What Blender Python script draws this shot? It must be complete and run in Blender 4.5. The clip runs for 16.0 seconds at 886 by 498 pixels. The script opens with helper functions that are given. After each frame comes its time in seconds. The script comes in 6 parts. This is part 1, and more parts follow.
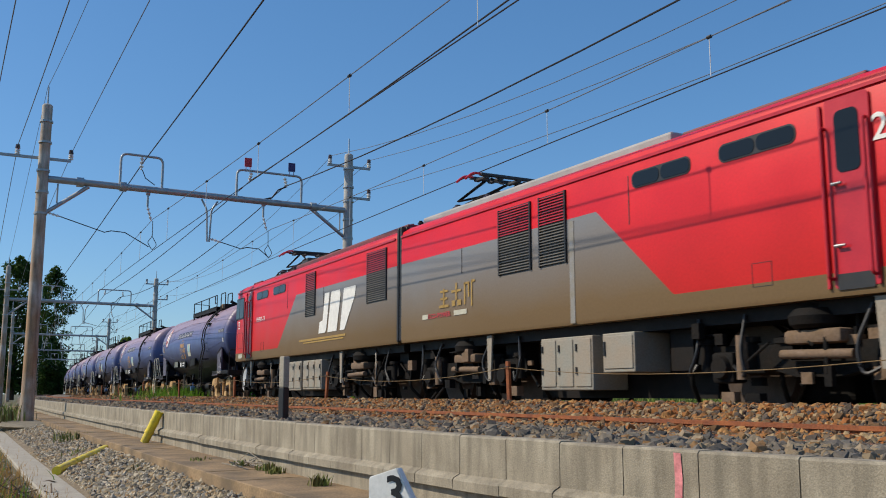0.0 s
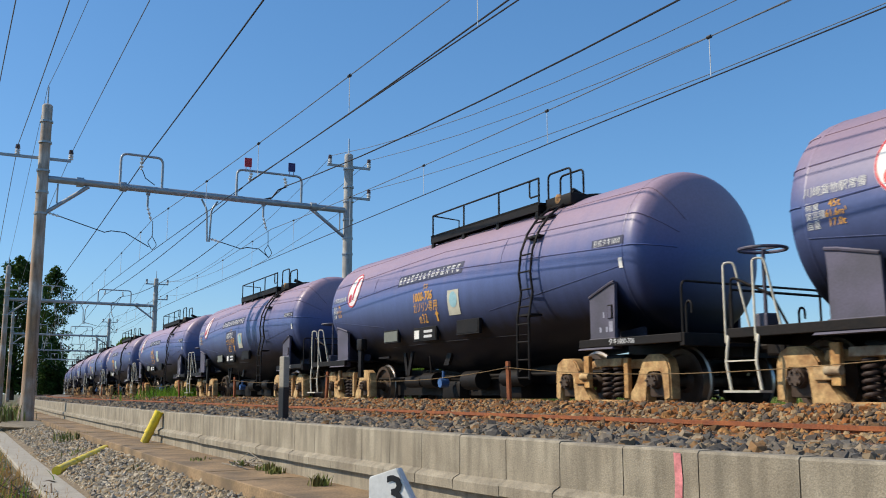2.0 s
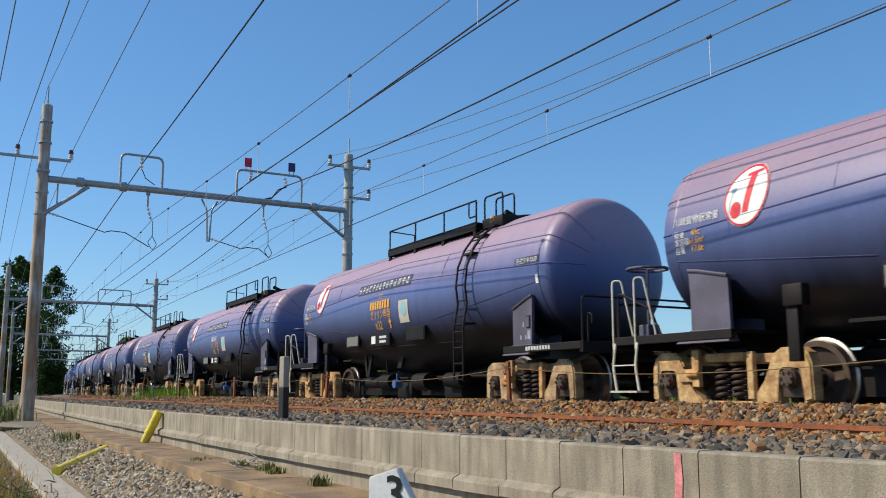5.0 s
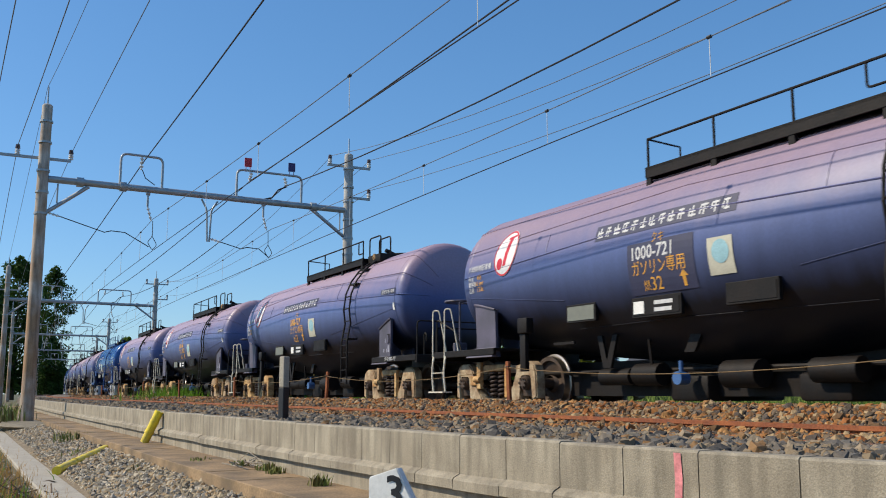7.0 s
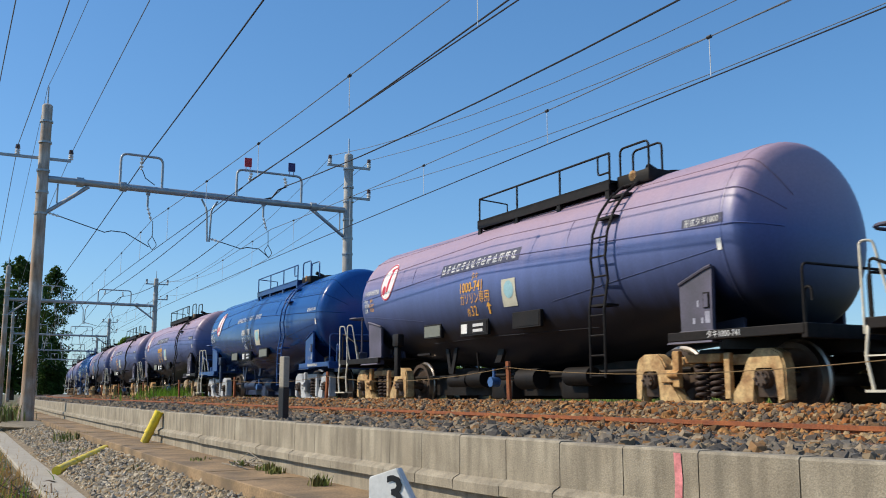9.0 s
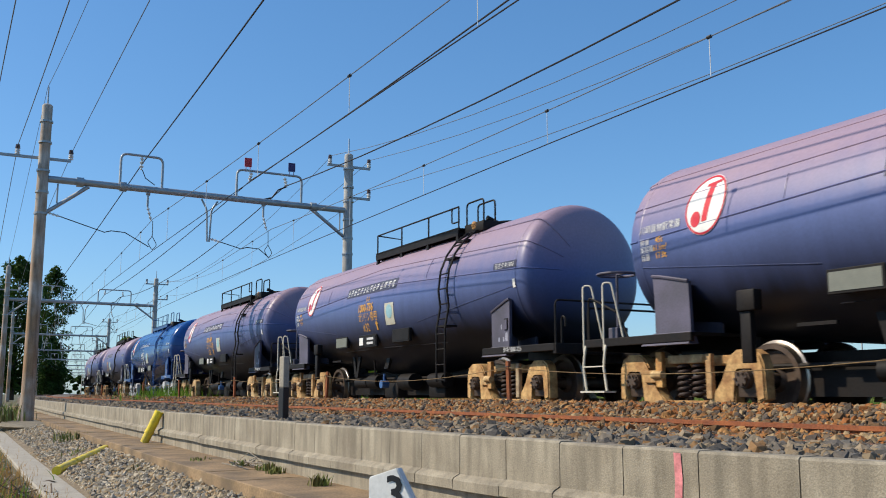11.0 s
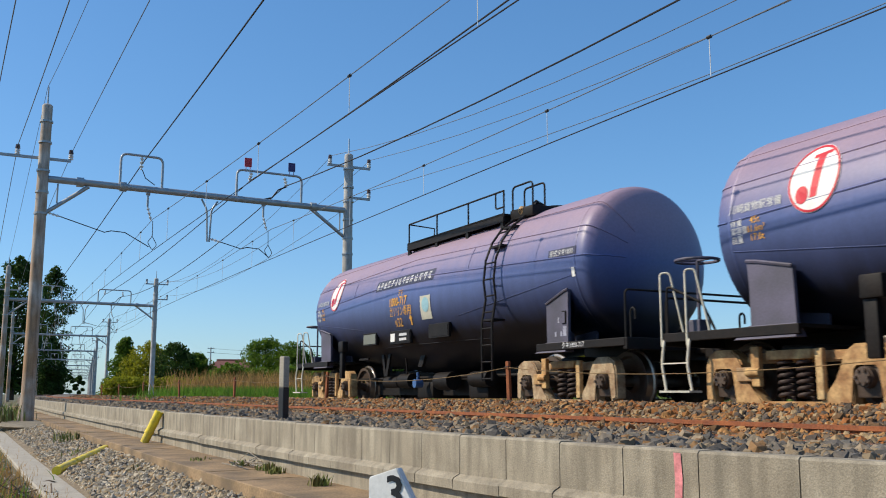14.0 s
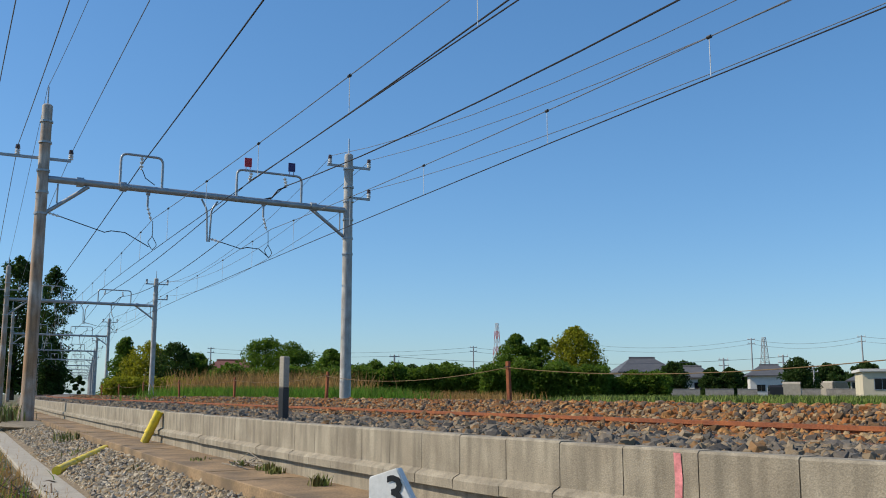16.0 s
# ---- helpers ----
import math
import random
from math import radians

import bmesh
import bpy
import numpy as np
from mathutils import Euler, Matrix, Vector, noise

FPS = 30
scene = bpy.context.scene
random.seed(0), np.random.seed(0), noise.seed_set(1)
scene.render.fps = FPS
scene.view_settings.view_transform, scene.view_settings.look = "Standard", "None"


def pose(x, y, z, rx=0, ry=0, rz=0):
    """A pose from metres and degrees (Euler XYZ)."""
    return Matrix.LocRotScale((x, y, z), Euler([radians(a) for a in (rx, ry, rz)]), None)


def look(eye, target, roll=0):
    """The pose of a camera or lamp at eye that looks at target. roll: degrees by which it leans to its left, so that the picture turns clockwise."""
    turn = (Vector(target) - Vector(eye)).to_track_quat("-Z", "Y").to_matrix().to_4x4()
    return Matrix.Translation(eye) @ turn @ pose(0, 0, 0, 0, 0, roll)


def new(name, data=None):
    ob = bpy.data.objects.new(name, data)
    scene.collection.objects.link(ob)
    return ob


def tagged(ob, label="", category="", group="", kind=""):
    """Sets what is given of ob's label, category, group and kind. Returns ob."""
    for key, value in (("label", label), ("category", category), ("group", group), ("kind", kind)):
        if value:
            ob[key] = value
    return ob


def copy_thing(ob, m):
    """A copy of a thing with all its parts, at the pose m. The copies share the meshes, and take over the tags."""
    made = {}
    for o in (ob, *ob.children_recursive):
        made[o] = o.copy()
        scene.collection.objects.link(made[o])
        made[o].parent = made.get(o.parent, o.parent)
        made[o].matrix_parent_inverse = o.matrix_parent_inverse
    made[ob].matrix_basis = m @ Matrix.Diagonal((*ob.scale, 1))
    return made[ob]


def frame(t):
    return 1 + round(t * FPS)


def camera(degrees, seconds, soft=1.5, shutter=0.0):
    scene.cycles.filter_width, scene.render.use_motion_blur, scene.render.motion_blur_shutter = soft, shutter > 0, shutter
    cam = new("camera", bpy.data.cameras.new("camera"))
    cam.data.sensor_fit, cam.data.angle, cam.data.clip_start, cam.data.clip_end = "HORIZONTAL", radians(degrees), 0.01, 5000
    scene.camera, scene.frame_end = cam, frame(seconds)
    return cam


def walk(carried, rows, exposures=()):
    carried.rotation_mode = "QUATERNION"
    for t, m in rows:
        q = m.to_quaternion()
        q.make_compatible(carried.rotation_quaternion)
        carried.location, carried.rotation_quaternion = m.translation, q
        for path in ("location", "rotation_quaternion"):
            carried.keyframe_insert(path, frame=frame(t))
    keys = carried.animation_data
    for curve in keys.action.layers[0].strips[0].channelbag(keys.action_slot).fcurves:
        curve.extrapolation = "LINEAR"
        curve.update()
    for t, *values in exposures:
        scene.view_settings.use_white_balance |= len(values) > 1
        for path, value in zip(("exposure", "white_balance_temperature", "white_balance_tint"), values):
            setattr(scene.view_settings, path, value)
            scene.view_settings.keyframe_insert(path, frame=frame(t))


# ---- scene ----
# camera on a low tripod beside a double track; x runs with the train, y away from the camera, z = 0 at the rail tops
YAW, PITCH = 28.98, 8.85
cam = camera(51.05, 16.0, soft=1.0, shutter=0.05)
CAM_POSE = look((0, 0, 0.266), (-math.cos(radians(YAW)) * math.cos(radians(PITCH)), math.sin(radians(YAW)) * math.cos(radians(PITCH)), 0.266 + math.sin(radians(PITCH))), 0.0)
walk(cam, [(0.0, CAM_POSE), (16.0, CAM_POSE)], exposures=[(0.0, -0.12), (0.5, -0.03), (1.0, 0.06), (4.0, 0.08), (9.0, 0.09), (12.5, 0.14), (14.0, 0.12), (15.0, 0.06), (15.5, 0.0), (16.0, 0.0)])

# ---- sky and sun ----
SUN_DIR = Vector((-0.55, -1.0, 1.0)).normalized()
world = bpy.data.worlds.new("sky")
scene.world = world
world.use_nodes = True
wn = world.node_tree
sky = wn.nodes.new("ShaderNodeTexSky")
sky.sky_type = "NISHITA"
sky.sun_disc = False
sky.sun_elevation = math.asin(SUN_DIR.z)
sky.sun_rotation = math.atan2(SUN_DIR.x, SUN_DIR.y)
sky.air_density, sky.dust_density, sky.ozone_density = 1.0, 0.5, 2.0
wn.nodes["Background"].inputs["Strength"].default_value = 0.149
deep = wn.nodes.new("ShaderNodeMix")
deep.data_type, deep.blend_type = "RGBA", "MULTIPLY"
deep.inputs["Factor"].default_value = 1.0
deep.inputs["B"].default_value = (0.93, 1.19, 1.47, 1)
even = wn.nodes.new("ShaderNodeGamma")
even.inputs["Gamma"].default_value = 0.73
wn.links.new(sky.outputs["Color"], even.inputs["Color"])
wn.links.new(even.outputs["Color"], deep.inputs["A"])
vivid = wn.nodes.new("ShaderNodeHueSaturation")
vivid.inputs["Saturation"].default_value = 1.16
wn.links.new(deep.outputs["Result"], vivid.inputs["Color"])
wn.links.new(vivid.outputs["Color"], wn.nodes["Background"].inputs["Color"])
sun = new("sun", bpy.data.lights.new("sun", "SUN"))
sun.data.energy, sun.data.angle, sun.data.color = 4.8, radians(0.53), (1.0, 0.88, 0.70)
sun.matrix_basis = look(SUN_DIR * 50, (0, 0, 0))


# ---- materials ----
def material(name, color, rough=0.6, metal=0.0, vary=0.25, scale=6.0, bump=0.15, fine=60.0, tint=None, per_object=0.0, per_island=0.0, spec=0.5):
    """A surface with stains at one scale and grain at another; tint is a second colour that the stains take."""
    m = bpy.data.materials.new(name)
    m.use_nodes = True
    t = m.node_tree
    n, l = t.nodes, t.links
    b = n["Principled BSDF"]
    co = n.new("ShaderNodeTexCoord")
    big, small = n.new("ShaderNodeTexNoise"), n.new("ShaderNodeTexNoise")
    for k, s, dt in ((big, scale, 5), (small, fine, 3)):
        k.inputs["Scale"].default_value, k.inputs["Detail"].default_value = s, dt
        l.new(co.outputs["Object"], k.inputs["Vector"])
    ramp = n.new("ShaderNodeValToRGB")
    ramp.color_ramp.elements[0].position, ramp.color_ramp.elements[1].position = 0.35, 0.68
    dark = tint if tint else tuple(c * (1 - vary) for c in color)
    ramp.color_ramp.elements[0].color = (*dark, 1)
    ramp.color_ramp.elements[1].color = (*color, 1)
    l.new(big.outputs["Fac"], ramp.inputs["Fac"])
    mix = n.new("ShaderNodeMix")
    mix.data_type, mix.blend_type = "RGBA", "MULTIPLY"
    mix.inputs["Factor"].default_value = min(1.0, vary * 1.5)
    grain = n.new("ShaderNodeMapRange")
    grain.inputs["From Min"].default_value, grain.inputs["From Max"].default_value = 0.3, 0.7
    grain.inputs["To Min"].default_value, grain.inputs["To Max"].default_value = 0.55, 1.25
    l.new(small.outputs["Fac"], grain.inputs["Value"])
    l.new(ramp.outputs["Color"], mix.inputs["A"])
    l.new(grain.outputs["Result"], mix.inputs["B"])
    out = mix.outputs["Result"]
    for amount, node, sock in ((per_object, "ShaderNodeObjectInfo", "Random"), (per_island, "ShaderNodeNewGeometry", "Random Per Island")):
        if amount:
            r, mr, mx = n.new(node), n.new("ShaderNodeMapRange"), n.new("ShaderNodeMix")
            mr.inputs["To Min"].default_value, mr.inputs["To Max"].default_value = 1 - amount, 1 + amount
            mx.data_type, mx.blend_type = "RGBA", "MULTIPLY"
            mx.inputs["Factor"].default_value = 1.0
            l.new(r.outputs[sock], mr.inputs["Value"])
            l.new(out, mx.inputs["A"])
            l.new(mr.outputs["Result"], mx.inputs["B"])
            out = mx.outputs["Result"]
    l.new(out, b.inputs["Base Color"])
    rr = n.new("ShaderNodeMapRange")
    rr.inputs["To Min"].default_value, rr.inputs["To Max"].default_value = max(0.05, rough - 0.12), min(1.0, rough + 0.12)
    l.new(big.outputs["Fac"], rr.inputs["Value"])
    l.new(rr.outputs["Result"], b.inputs["Roughness"])
    b.inputs["Metallic"].default_value = metal
    b.inputs["Specular IOR Level"].default_value = spec
    if bump:
        bp = n.new("ShaderNodeBump")
        bp.inputs["Strength"].default_value, bp.inputs["Distance"].default_value = bump, 0.02
        l.new(small.outputs["Fac"], bp.inputs["Height"])
        l.new(bp.outputs["Normal"], b.inputs["Normal"])
    return m


def stone_material(name, colors, rough=0.9):
    """Stones that each take one of several colours."""
    m = material(name, colors[0], rough, vary=0.3, scale=9.0, fine=45.0, bump=0.35)
    t = m.node_tree
    n, l = t.nodes, t.links
    geo, ramp = n.new("ShaderNodeNewGeometry"), n.new("ShaderNodeValToRGB")
    ramp.color_ramp.interpolation = "CONSTANT"
    while len(ramp.color_ramp.elements) < len(colors):
        ramp.color_ramp.elements.new(0.5)
    for i, c in enumerate(colors):
        ramp.color_ramp.elements[i].position = i / len(colors)
        ramp.color_ramp.elements[i].color = (*c, 1)
    info, add, fract = n.new("ShaderNodeObjectInfo"), n.new("ShaderNodeMath"), n.new("ShaderNodeMath")
    fract.operation = "FRACT"
    l.new(geo.outputs["Random Per Island"], add.inputs[0])
    l.new(info.outputs["Random"], add.inputs[1])
    l.new(add.outputs["Value"], fract.inputs[0])
    l.new(fract.outputs["Value"], ramp.inputs["Fac"])
    old = [k for k in n if k.type == "VALTORGB" and k != ramp][0]
    target = [k.to_socket for k in old.outputs["Color"].links][0]
    l.new(ramp.outputs["Color"], target)
    return m


CONCRETE = material("weathered_concrete", (0.35, 0.31, 0.235), 0.9, vary=0.34, scale=2.6, fine=120, bump=0.25, tint=(0.24, 0.205, 0.15))


def add_streaks(m, low=0.72):
    """Rain streaks that run down a face, and pale patches between them."""
    t = m.node_tree
    n, l = t.nodes, t.links
    b = n["Principled BSDF"]
    src = b.inputs["Base Color"].links[0].from_socket
    co, mp, no, mr, mx = n.new("ShaderNodeTexCoord"), n.new("ShaderNodeMapping"), n.new("ShaderNodeTexNoise"), n.new("ShaderNodeMapRange"), n.new("ShaderNodeMix")
    mp.inputs["Scale"].default_value = (5.0, 5.0, 0.7)
    no.inputs["Scale"].default_value, no.inputs["Detail"].default_value = 2.4, 6
    mr.inputs["From Min"].default_value, mr.inputs["From Max"].default_value = 0.34, 0.62
    mr.inputs["To Min"].default_value, mr.inputs["To Max"].default_value = low, 1.12
    mx.data_type, mx.blend_type = "RGBA", "MULTIPLY"
    mx.inputs["Factor"].default_value = 1.0
    l.new(co.outputs["Object"], mp.inputs["Vector"])
    l.new(mp.outputs["Vector"], no.inputs["Vector"])
    l.new(no.outputs["Fac"], mr.inputs["Value"])
    l.new(src, mx.inputs["A"])
    l.new(mr.outputs["Result"], mx.inputs["B"])
    l.new(mx.outputs["Result"], b.inputs["Base Color"])


add_streaks(CONCRETE)
LID = material("stained_concrete_lid", (0.32, 0.215, 0.115), 0.92, vary=0.45, scale=2.2, fine=60, bump=0.3, tint=(0.15, 0.105, 0.06))
KERB = material("pale_concrete", (0.40, 0.36, 0.29), 0.9, vary=0.2, scale=4.0, fine=50, bump=0.25)
POLE = material("spun_concrete", (0.50, 0.49, 0.46), 0.8, vary=0.2, scale=3.0, fine=40, bump=0.1, tint=(0.36, 0.34, 0.31))
RUSTY_POLE = material("rust_streaked_concrete", (0.50, 0.46, 0.41), 0.85, vary=0.25, scale=1.2, fine=40, bump=0.1, tint=(0.36, 0.22, 0.12))
add_streaks(POLE, 0.8)
add_streaks(RUSTY_POLE, 0.7)
STEEL = material("galvanised_steel", (0.42, 0.44, 0.45), 0.5, 0.6, vary=0.18, scale=5.0, fine=70, bump=0.05)
DARK_STEEL = material("dark_steel", (0.06, 0.06, 0.065), 0.6, 0.3, vary=0.3, scale=8.0, fine=60, bump=0.1)
RUST = material("orange_rust", (0.33, 0.105, 0.035), 0.9, vary=0.35, scale=9.0, fine=60, bump=0.3, tint=(0.20, 0.06, 0.025))
RAIL_HEAD = material("worn_rail", (0.34, 0.30, 0.27), 0.35, 0.9, vary=0.2, scale=8.0, bump=0.05)
WIRE = material("copper_wire", (0.035, 0.03, 0.03), 0.6, 0.5, vary=0.1, bump=0)
WIRE_THIN = material("grey_wire", (0.16, 0.17, 0.19), 0.6, 0.5, vary=0.1, bump=0)
PORCELAIN = material("white_porcelain", (0.75, 0.75, 0.73), 0.25, vary=0.1, bump=0)
DARK_PORCELAIN = material("brown_porcelain", (0.06, 0.035, 0.03), 0.25, vary=0.1, bump=0)
YELLOW = material("yellow_plastic", (0.86, 0.66, 0.02), 0.45, vary=0.15, scale=7, fine=50, bump=0.05, tint=(0.62, 0.46, 0.05))
WHITE = material("white_paint", (0.78, 0.77, 0.73), 0.55, vary=0.12, scale=8, fine=60, bump=0.08)
BLACK = material("black_paint", (0.015, 0.015, 0.017), 0.5, vary=0.2, scale=9, bump=0.05)
RED_PAINT = material("red_paint", (0.62, 0.02, 0.03), 0.4, vary=0.15, bump=0.03)
PINK = material("pink_spray_paint", (0.74, 0.26, 0.27), 0.85, vary=0.3, scale=14, fine=50, bump=0.2)
INK_BLUE = material("navy_enamel", (0.04, 0.02, 0.12), 0.4, vary=0.15, bump=0.03)
BALLAST = stone_material("ballast_stone", [(0.17, 0.135, 0.09), (0.115, 0.098, 0.08), (0.23, 0.17, 0.10), (0.135, 0.12, 0.10), (0.21, 0.115, 0.045), (0.15, 0.125, 0.095), (0.07, 0.062, 0.053), (0.26, 0.20, 0.13)])
RUSTY_BALLAST = stone_material("rust_dusted_stone", [(0.28, 0.118, 0.030), (0.14, 0.074, 0.03), (0.32, 0.16, 0.05), (0.14, 0.098, 0.06), (0.27, 0.095, 0.020), (0.33, 0.23, 0.12), (0.085, 0.064, 0.048)])
RUBBLE = stone_material("pale_rubble", [(0.36, 0.28, 0.17), (0.24, 0.19, 0.12), (0.50, 0.42, 0.30), (0.15, 0.13, 0.10), (0.33, 0.22, 0.11), (0.34, 0.30, 0.24)])
BED = material("ballast_bed", (0.17, 0.14, 0.11), 0.95, vary=0.45, scale=14, fine=40, bump=0.8, tint=(0.11, 0.08, 0.055))
GRAVEL = material("pale_gravel", (0.27, 0.21, 0.13), 0.95, vary=0.5, scale=5, fine=45, bump=0.9, tint=(0.16, 0.115, 0.065))
SOIL = material("dry_soil", (0.25, 0.21, 0.15), 0.95, vary=0.4, scale=6, fine=40, bump=0.6, tint=(0.15, 0.13, 0.09))
FIELD = material("meadow_soil", (0.12, 0.10, 0.05), 0.95, vary=0.4, scale=0.6, fine=12, bump=0.6, tint=(0.07, 0.075, 0.03))
GRASS = material("green_grass", (0.095, 0.20, 0.02), 0.8, vary=0.3, scale=2, bump=0, per_island=0.5, tint=(0.11, 0.14, 0.03), spec=0.12)
STRAW = material("dry_reeds", (0.44, 0.25, 0.08), 0.85, vary=0.3, scale=2, bump=0, per_island=0.5, tint=(0.26, 0.17, 0.06), spec=0.12)
LEAF_DARK = material("dark_leaves", (0.045, 0.080, 0.018), 0.6, vary=0.15, scale=0.9, fine=8, bump=0, per_island=0.55, spec=0.12)
LEAF_MID = material("green_leaves", (0.095, 0.155, 0.020), 0.6, vary=0.15, scale=0.9, fine=8, bump=0, per_island=0.55, spec=0.12)
LEAF_LIGHT = material("yellow_green_leaves", (0.23, 0.235, 0.018), 0.6, vary=0.15, scale=0.9, fine=8, bump=0, per_island=0.5, spec=0.12)


def let_light_through(m, color, amount=0.4):
    """Leaves and blades also glow on the side away from the sun."""
    t = m.node_tree
    b, out = t.nodes["Principled BSDF"], t.nodes["Material Output"]
    tr, mix = t.nodes.new("ShaderNodeBsdfTranslucent"), t.nodes.new("ShaderNodeMixShader")
    tr.inputs["Color"].default_value = (*color, 1)
    mix.inputs["Fac"].default_value = amount
    t.links.new(b.outputs["BSDF"], mix.inputs[1])
    t.links.new(tr.outputs["BSDF"], mix.inputs[2])
    t.links.new(mix.outputs["Shader"], out.inputs["Surface"])


let_light_through(LEAF_DARK, (0.04, 0.085, 0.014))
let_light_through(LEAF_MID, (0.12, 0.21, 0.02))
let_light_through(LEAF_LIGHT, (0.29, 0.30, 0.02))
let_light_through(GRASS, (0.14, 0.29, 0.03))
let_light_through(STRAW, (0.42, 0.26, 0.10), 0.3)
BARK = material("bark", (0.09, 0.065, 0.045), 0.95, vary=0.4, scale=5, bump=0.5)


# ---- mesh helpers ----
def box(bm, x0, x1, y0, y1, z0, z1, bevel=0.0):
    r = bmesh.ops.create_cube(bm, size=1.0)
    vs = r["verts"]
    for v in vs:
        v.co = Vector(((x0 + x1) / 2 + v.co.x * (x1 - x0), (y0 + y1) / 2 + v.co.y * (y1 - y0), (z0 + z1) / 2 + v.co.z * (z1 - z0)))
    if bevel:
        es = list({e for v in vs for e in v.link_edges})
        bmesh.ops.bevel(bm, geom=es, offset=bevel, segments=2, affect="EDGES", profile=0.5)


def rod(bm, a, b, r, r2=None, n=10):
    a, b = Vector(a), Vector(b)
    d = b - a
    m = Matrix.Translation((a + b) / 2) @ d.to_track_quat("Z", "Y").to_matrix().to_4x4()
    bmesh.ops.create_cone(bm, cap_ends=True, segments=n, radius1=r, radius2=r if r2 is None else r2, depth=d.length, matrix=m)


def pipe(bm, pts, r, n=8):
    """A bent tube through points, with a ball-less mitre at each bend."""
    pts = [Vector(q) for q in pts]
    rings = []
    for i, q in enumerate(pts):
        d = ((pts[min(i + 1, len(pts) - 1)] - q).normalized() + (q - pts[max(i - 1, 0)]).normalized()).normalized()
        side = d.cross(Vector((0.31, 0.17, 0.94))).normalized()
        up = side.cross(d)
        rings.append([bm.verts.new(q + (side * math.cos(k * 2 * math.pi / n) + up * math.sin(k * 2 * math.pi / n)) * r) for k in range(n)])
    for a, b in zip(rings, rings[1:]):
        for k in range(n):
            bm.faces.new((a[k], a[(k + 1) % n], b[(k + 1) % n], b[k]))
    bm.faces.new(rings[0][::-1])
    bm.faces.new(rings[-1])


def rounded(pts, r, steps=4):
    """A polyline with its inner corners rounded."""
    pts = [Vector(q) for q in pts]
    out = [pts[0]]
    for a, b, c in zip(pts, pts[1:], pts[2:]):
        p, q = b + (a - b).normalized() * r, b + (c - b).normalized() * r
        for i in range(steps + 1):
            t = i / steps
            out.append(p.lerp(b, t).lerp(b.lerp(q, t), t))
    return out + [pts[-1]]


def plate(bm, outline, y0, y1):
    """A flat plate in the x-z plane, from y0 to y1."""
    a = [bm.verts.new((x, y0, z)) for x, z in outline]
    b = [bm.verts.new((x, y1, z)) for x, z in outline]
    bm.faces.new(a)
    bm.faces.new(b[::-1])
    k = len(outline)
    for i in range(k):
        bm.faces.new((a[i], b[i], b[(i + 1) % k], a[(i + 1) % k]))


def finish(name, bm, mat, smooth=None):
    bmesh.ops.recalc_face_normals(bm, faces=bm.faces[:])
    me = bpy.data.meshes.new(name)
    bm.to_mesh(me)
    bm.free()
    me.materials.append(mat)
    if smooth:
        me.shade_smooth()
        me.set_sharp_from_angle(angle=radians(smooth))
    return me


def part(name, bm, mat, parent, label="", smooth=None):
    me = bm if isinstance(bm, bpy.types.Mesh) else finish(name, bm, mat, smooth)
    ob = new(name, me)
    ob.parent = parent
    return tagged(ob, label) if label else ob


def thing(name, label, category, m=None, group="", kind=""):
    ob = new(name)
    ob.empty_display_size = 0.2
    if m is not None:
        ob.matrix_basis = m
    return tagged(ob, label, category, group, kind)


def solid(name, bm, mat, label, category, m=None, group="", kind="", smooth=None):
    ob = new(name, finish(name, bm, mat, smooth))
    if m is not None:
        ob.matrix_basis = m
    return tagged(ob, label, category, group, kind)


def shape(*builders):
    """A bmesh made by (function, arguments...) entries."""
    bm = bmesh.new()
    for f, *a in builders:
        f(bm, *a)
    return bm


# ---- the line of the track: a wide curve, then straight ----
CURVE, LATERAL, END = 0.000938, 9.298, -150.0


def on_track(u, off=0.0, z=0.0):
    """Place and heading at u metres along the far track, off metres to its far side."""
    v = max(u, END)
    h = CURVE * v
    x, y = math.sin(h) / CURVE, LATERAL + (1 - math.cos(h)) / CURVE
    if u < END:
        x, y = x + (u - END) * math.cos(h), y + (u - END) * math.sin(h)
    return Vector((x - off * math.sin(h), y + off * math.cos(h), z)), h


def track_pose(u, off=0.0, z=0.0):
    q, h = on_track(u, off, z)
    return pose(q.x, q.y, q.z, 0, 0, math.degrees(h))


def polar(bearing, r, z=0.0):
    a = radians(bearing)
    return Vector((-math.cos(a) * r, math.sin(a) * r, z))


def sweep(bm, profile, us, closed=False):
    """Runs a cross-section of (off, z) along the track."""
    rings = [[bm.verts.new(on_track(u, o, z)[0]) for o, z in profile] for u in us]
    k = len(profile)
    for a, b in zip(rings, rings[1:]):
        for i in range(k if closed else k - 1):
            bm.faces.new((a[i], a[(i + 1) % k], b[(i + 1) % k], b[i]))
    if closed:
        bm.faces.new(rings[0])
        bm.faces.new(rings[-1][::-1])


def steps(a, b, n):
    return [a + (b - a) * i / n for i in range(n + 1)]


# ---- ground, ballast and the retaining wall ----
NEAR = -3.8  # centre of the near, unused track


def wall_off(u):
    return float(np.interp(u, [-200, -46, -15, -9, -5.5, -3.3, -2.4, 0.0, 6.0], [-5.9, -5.9, -6.2, -6.29, -6.25, -6.1, -5.93, -5.6, -5.1]))


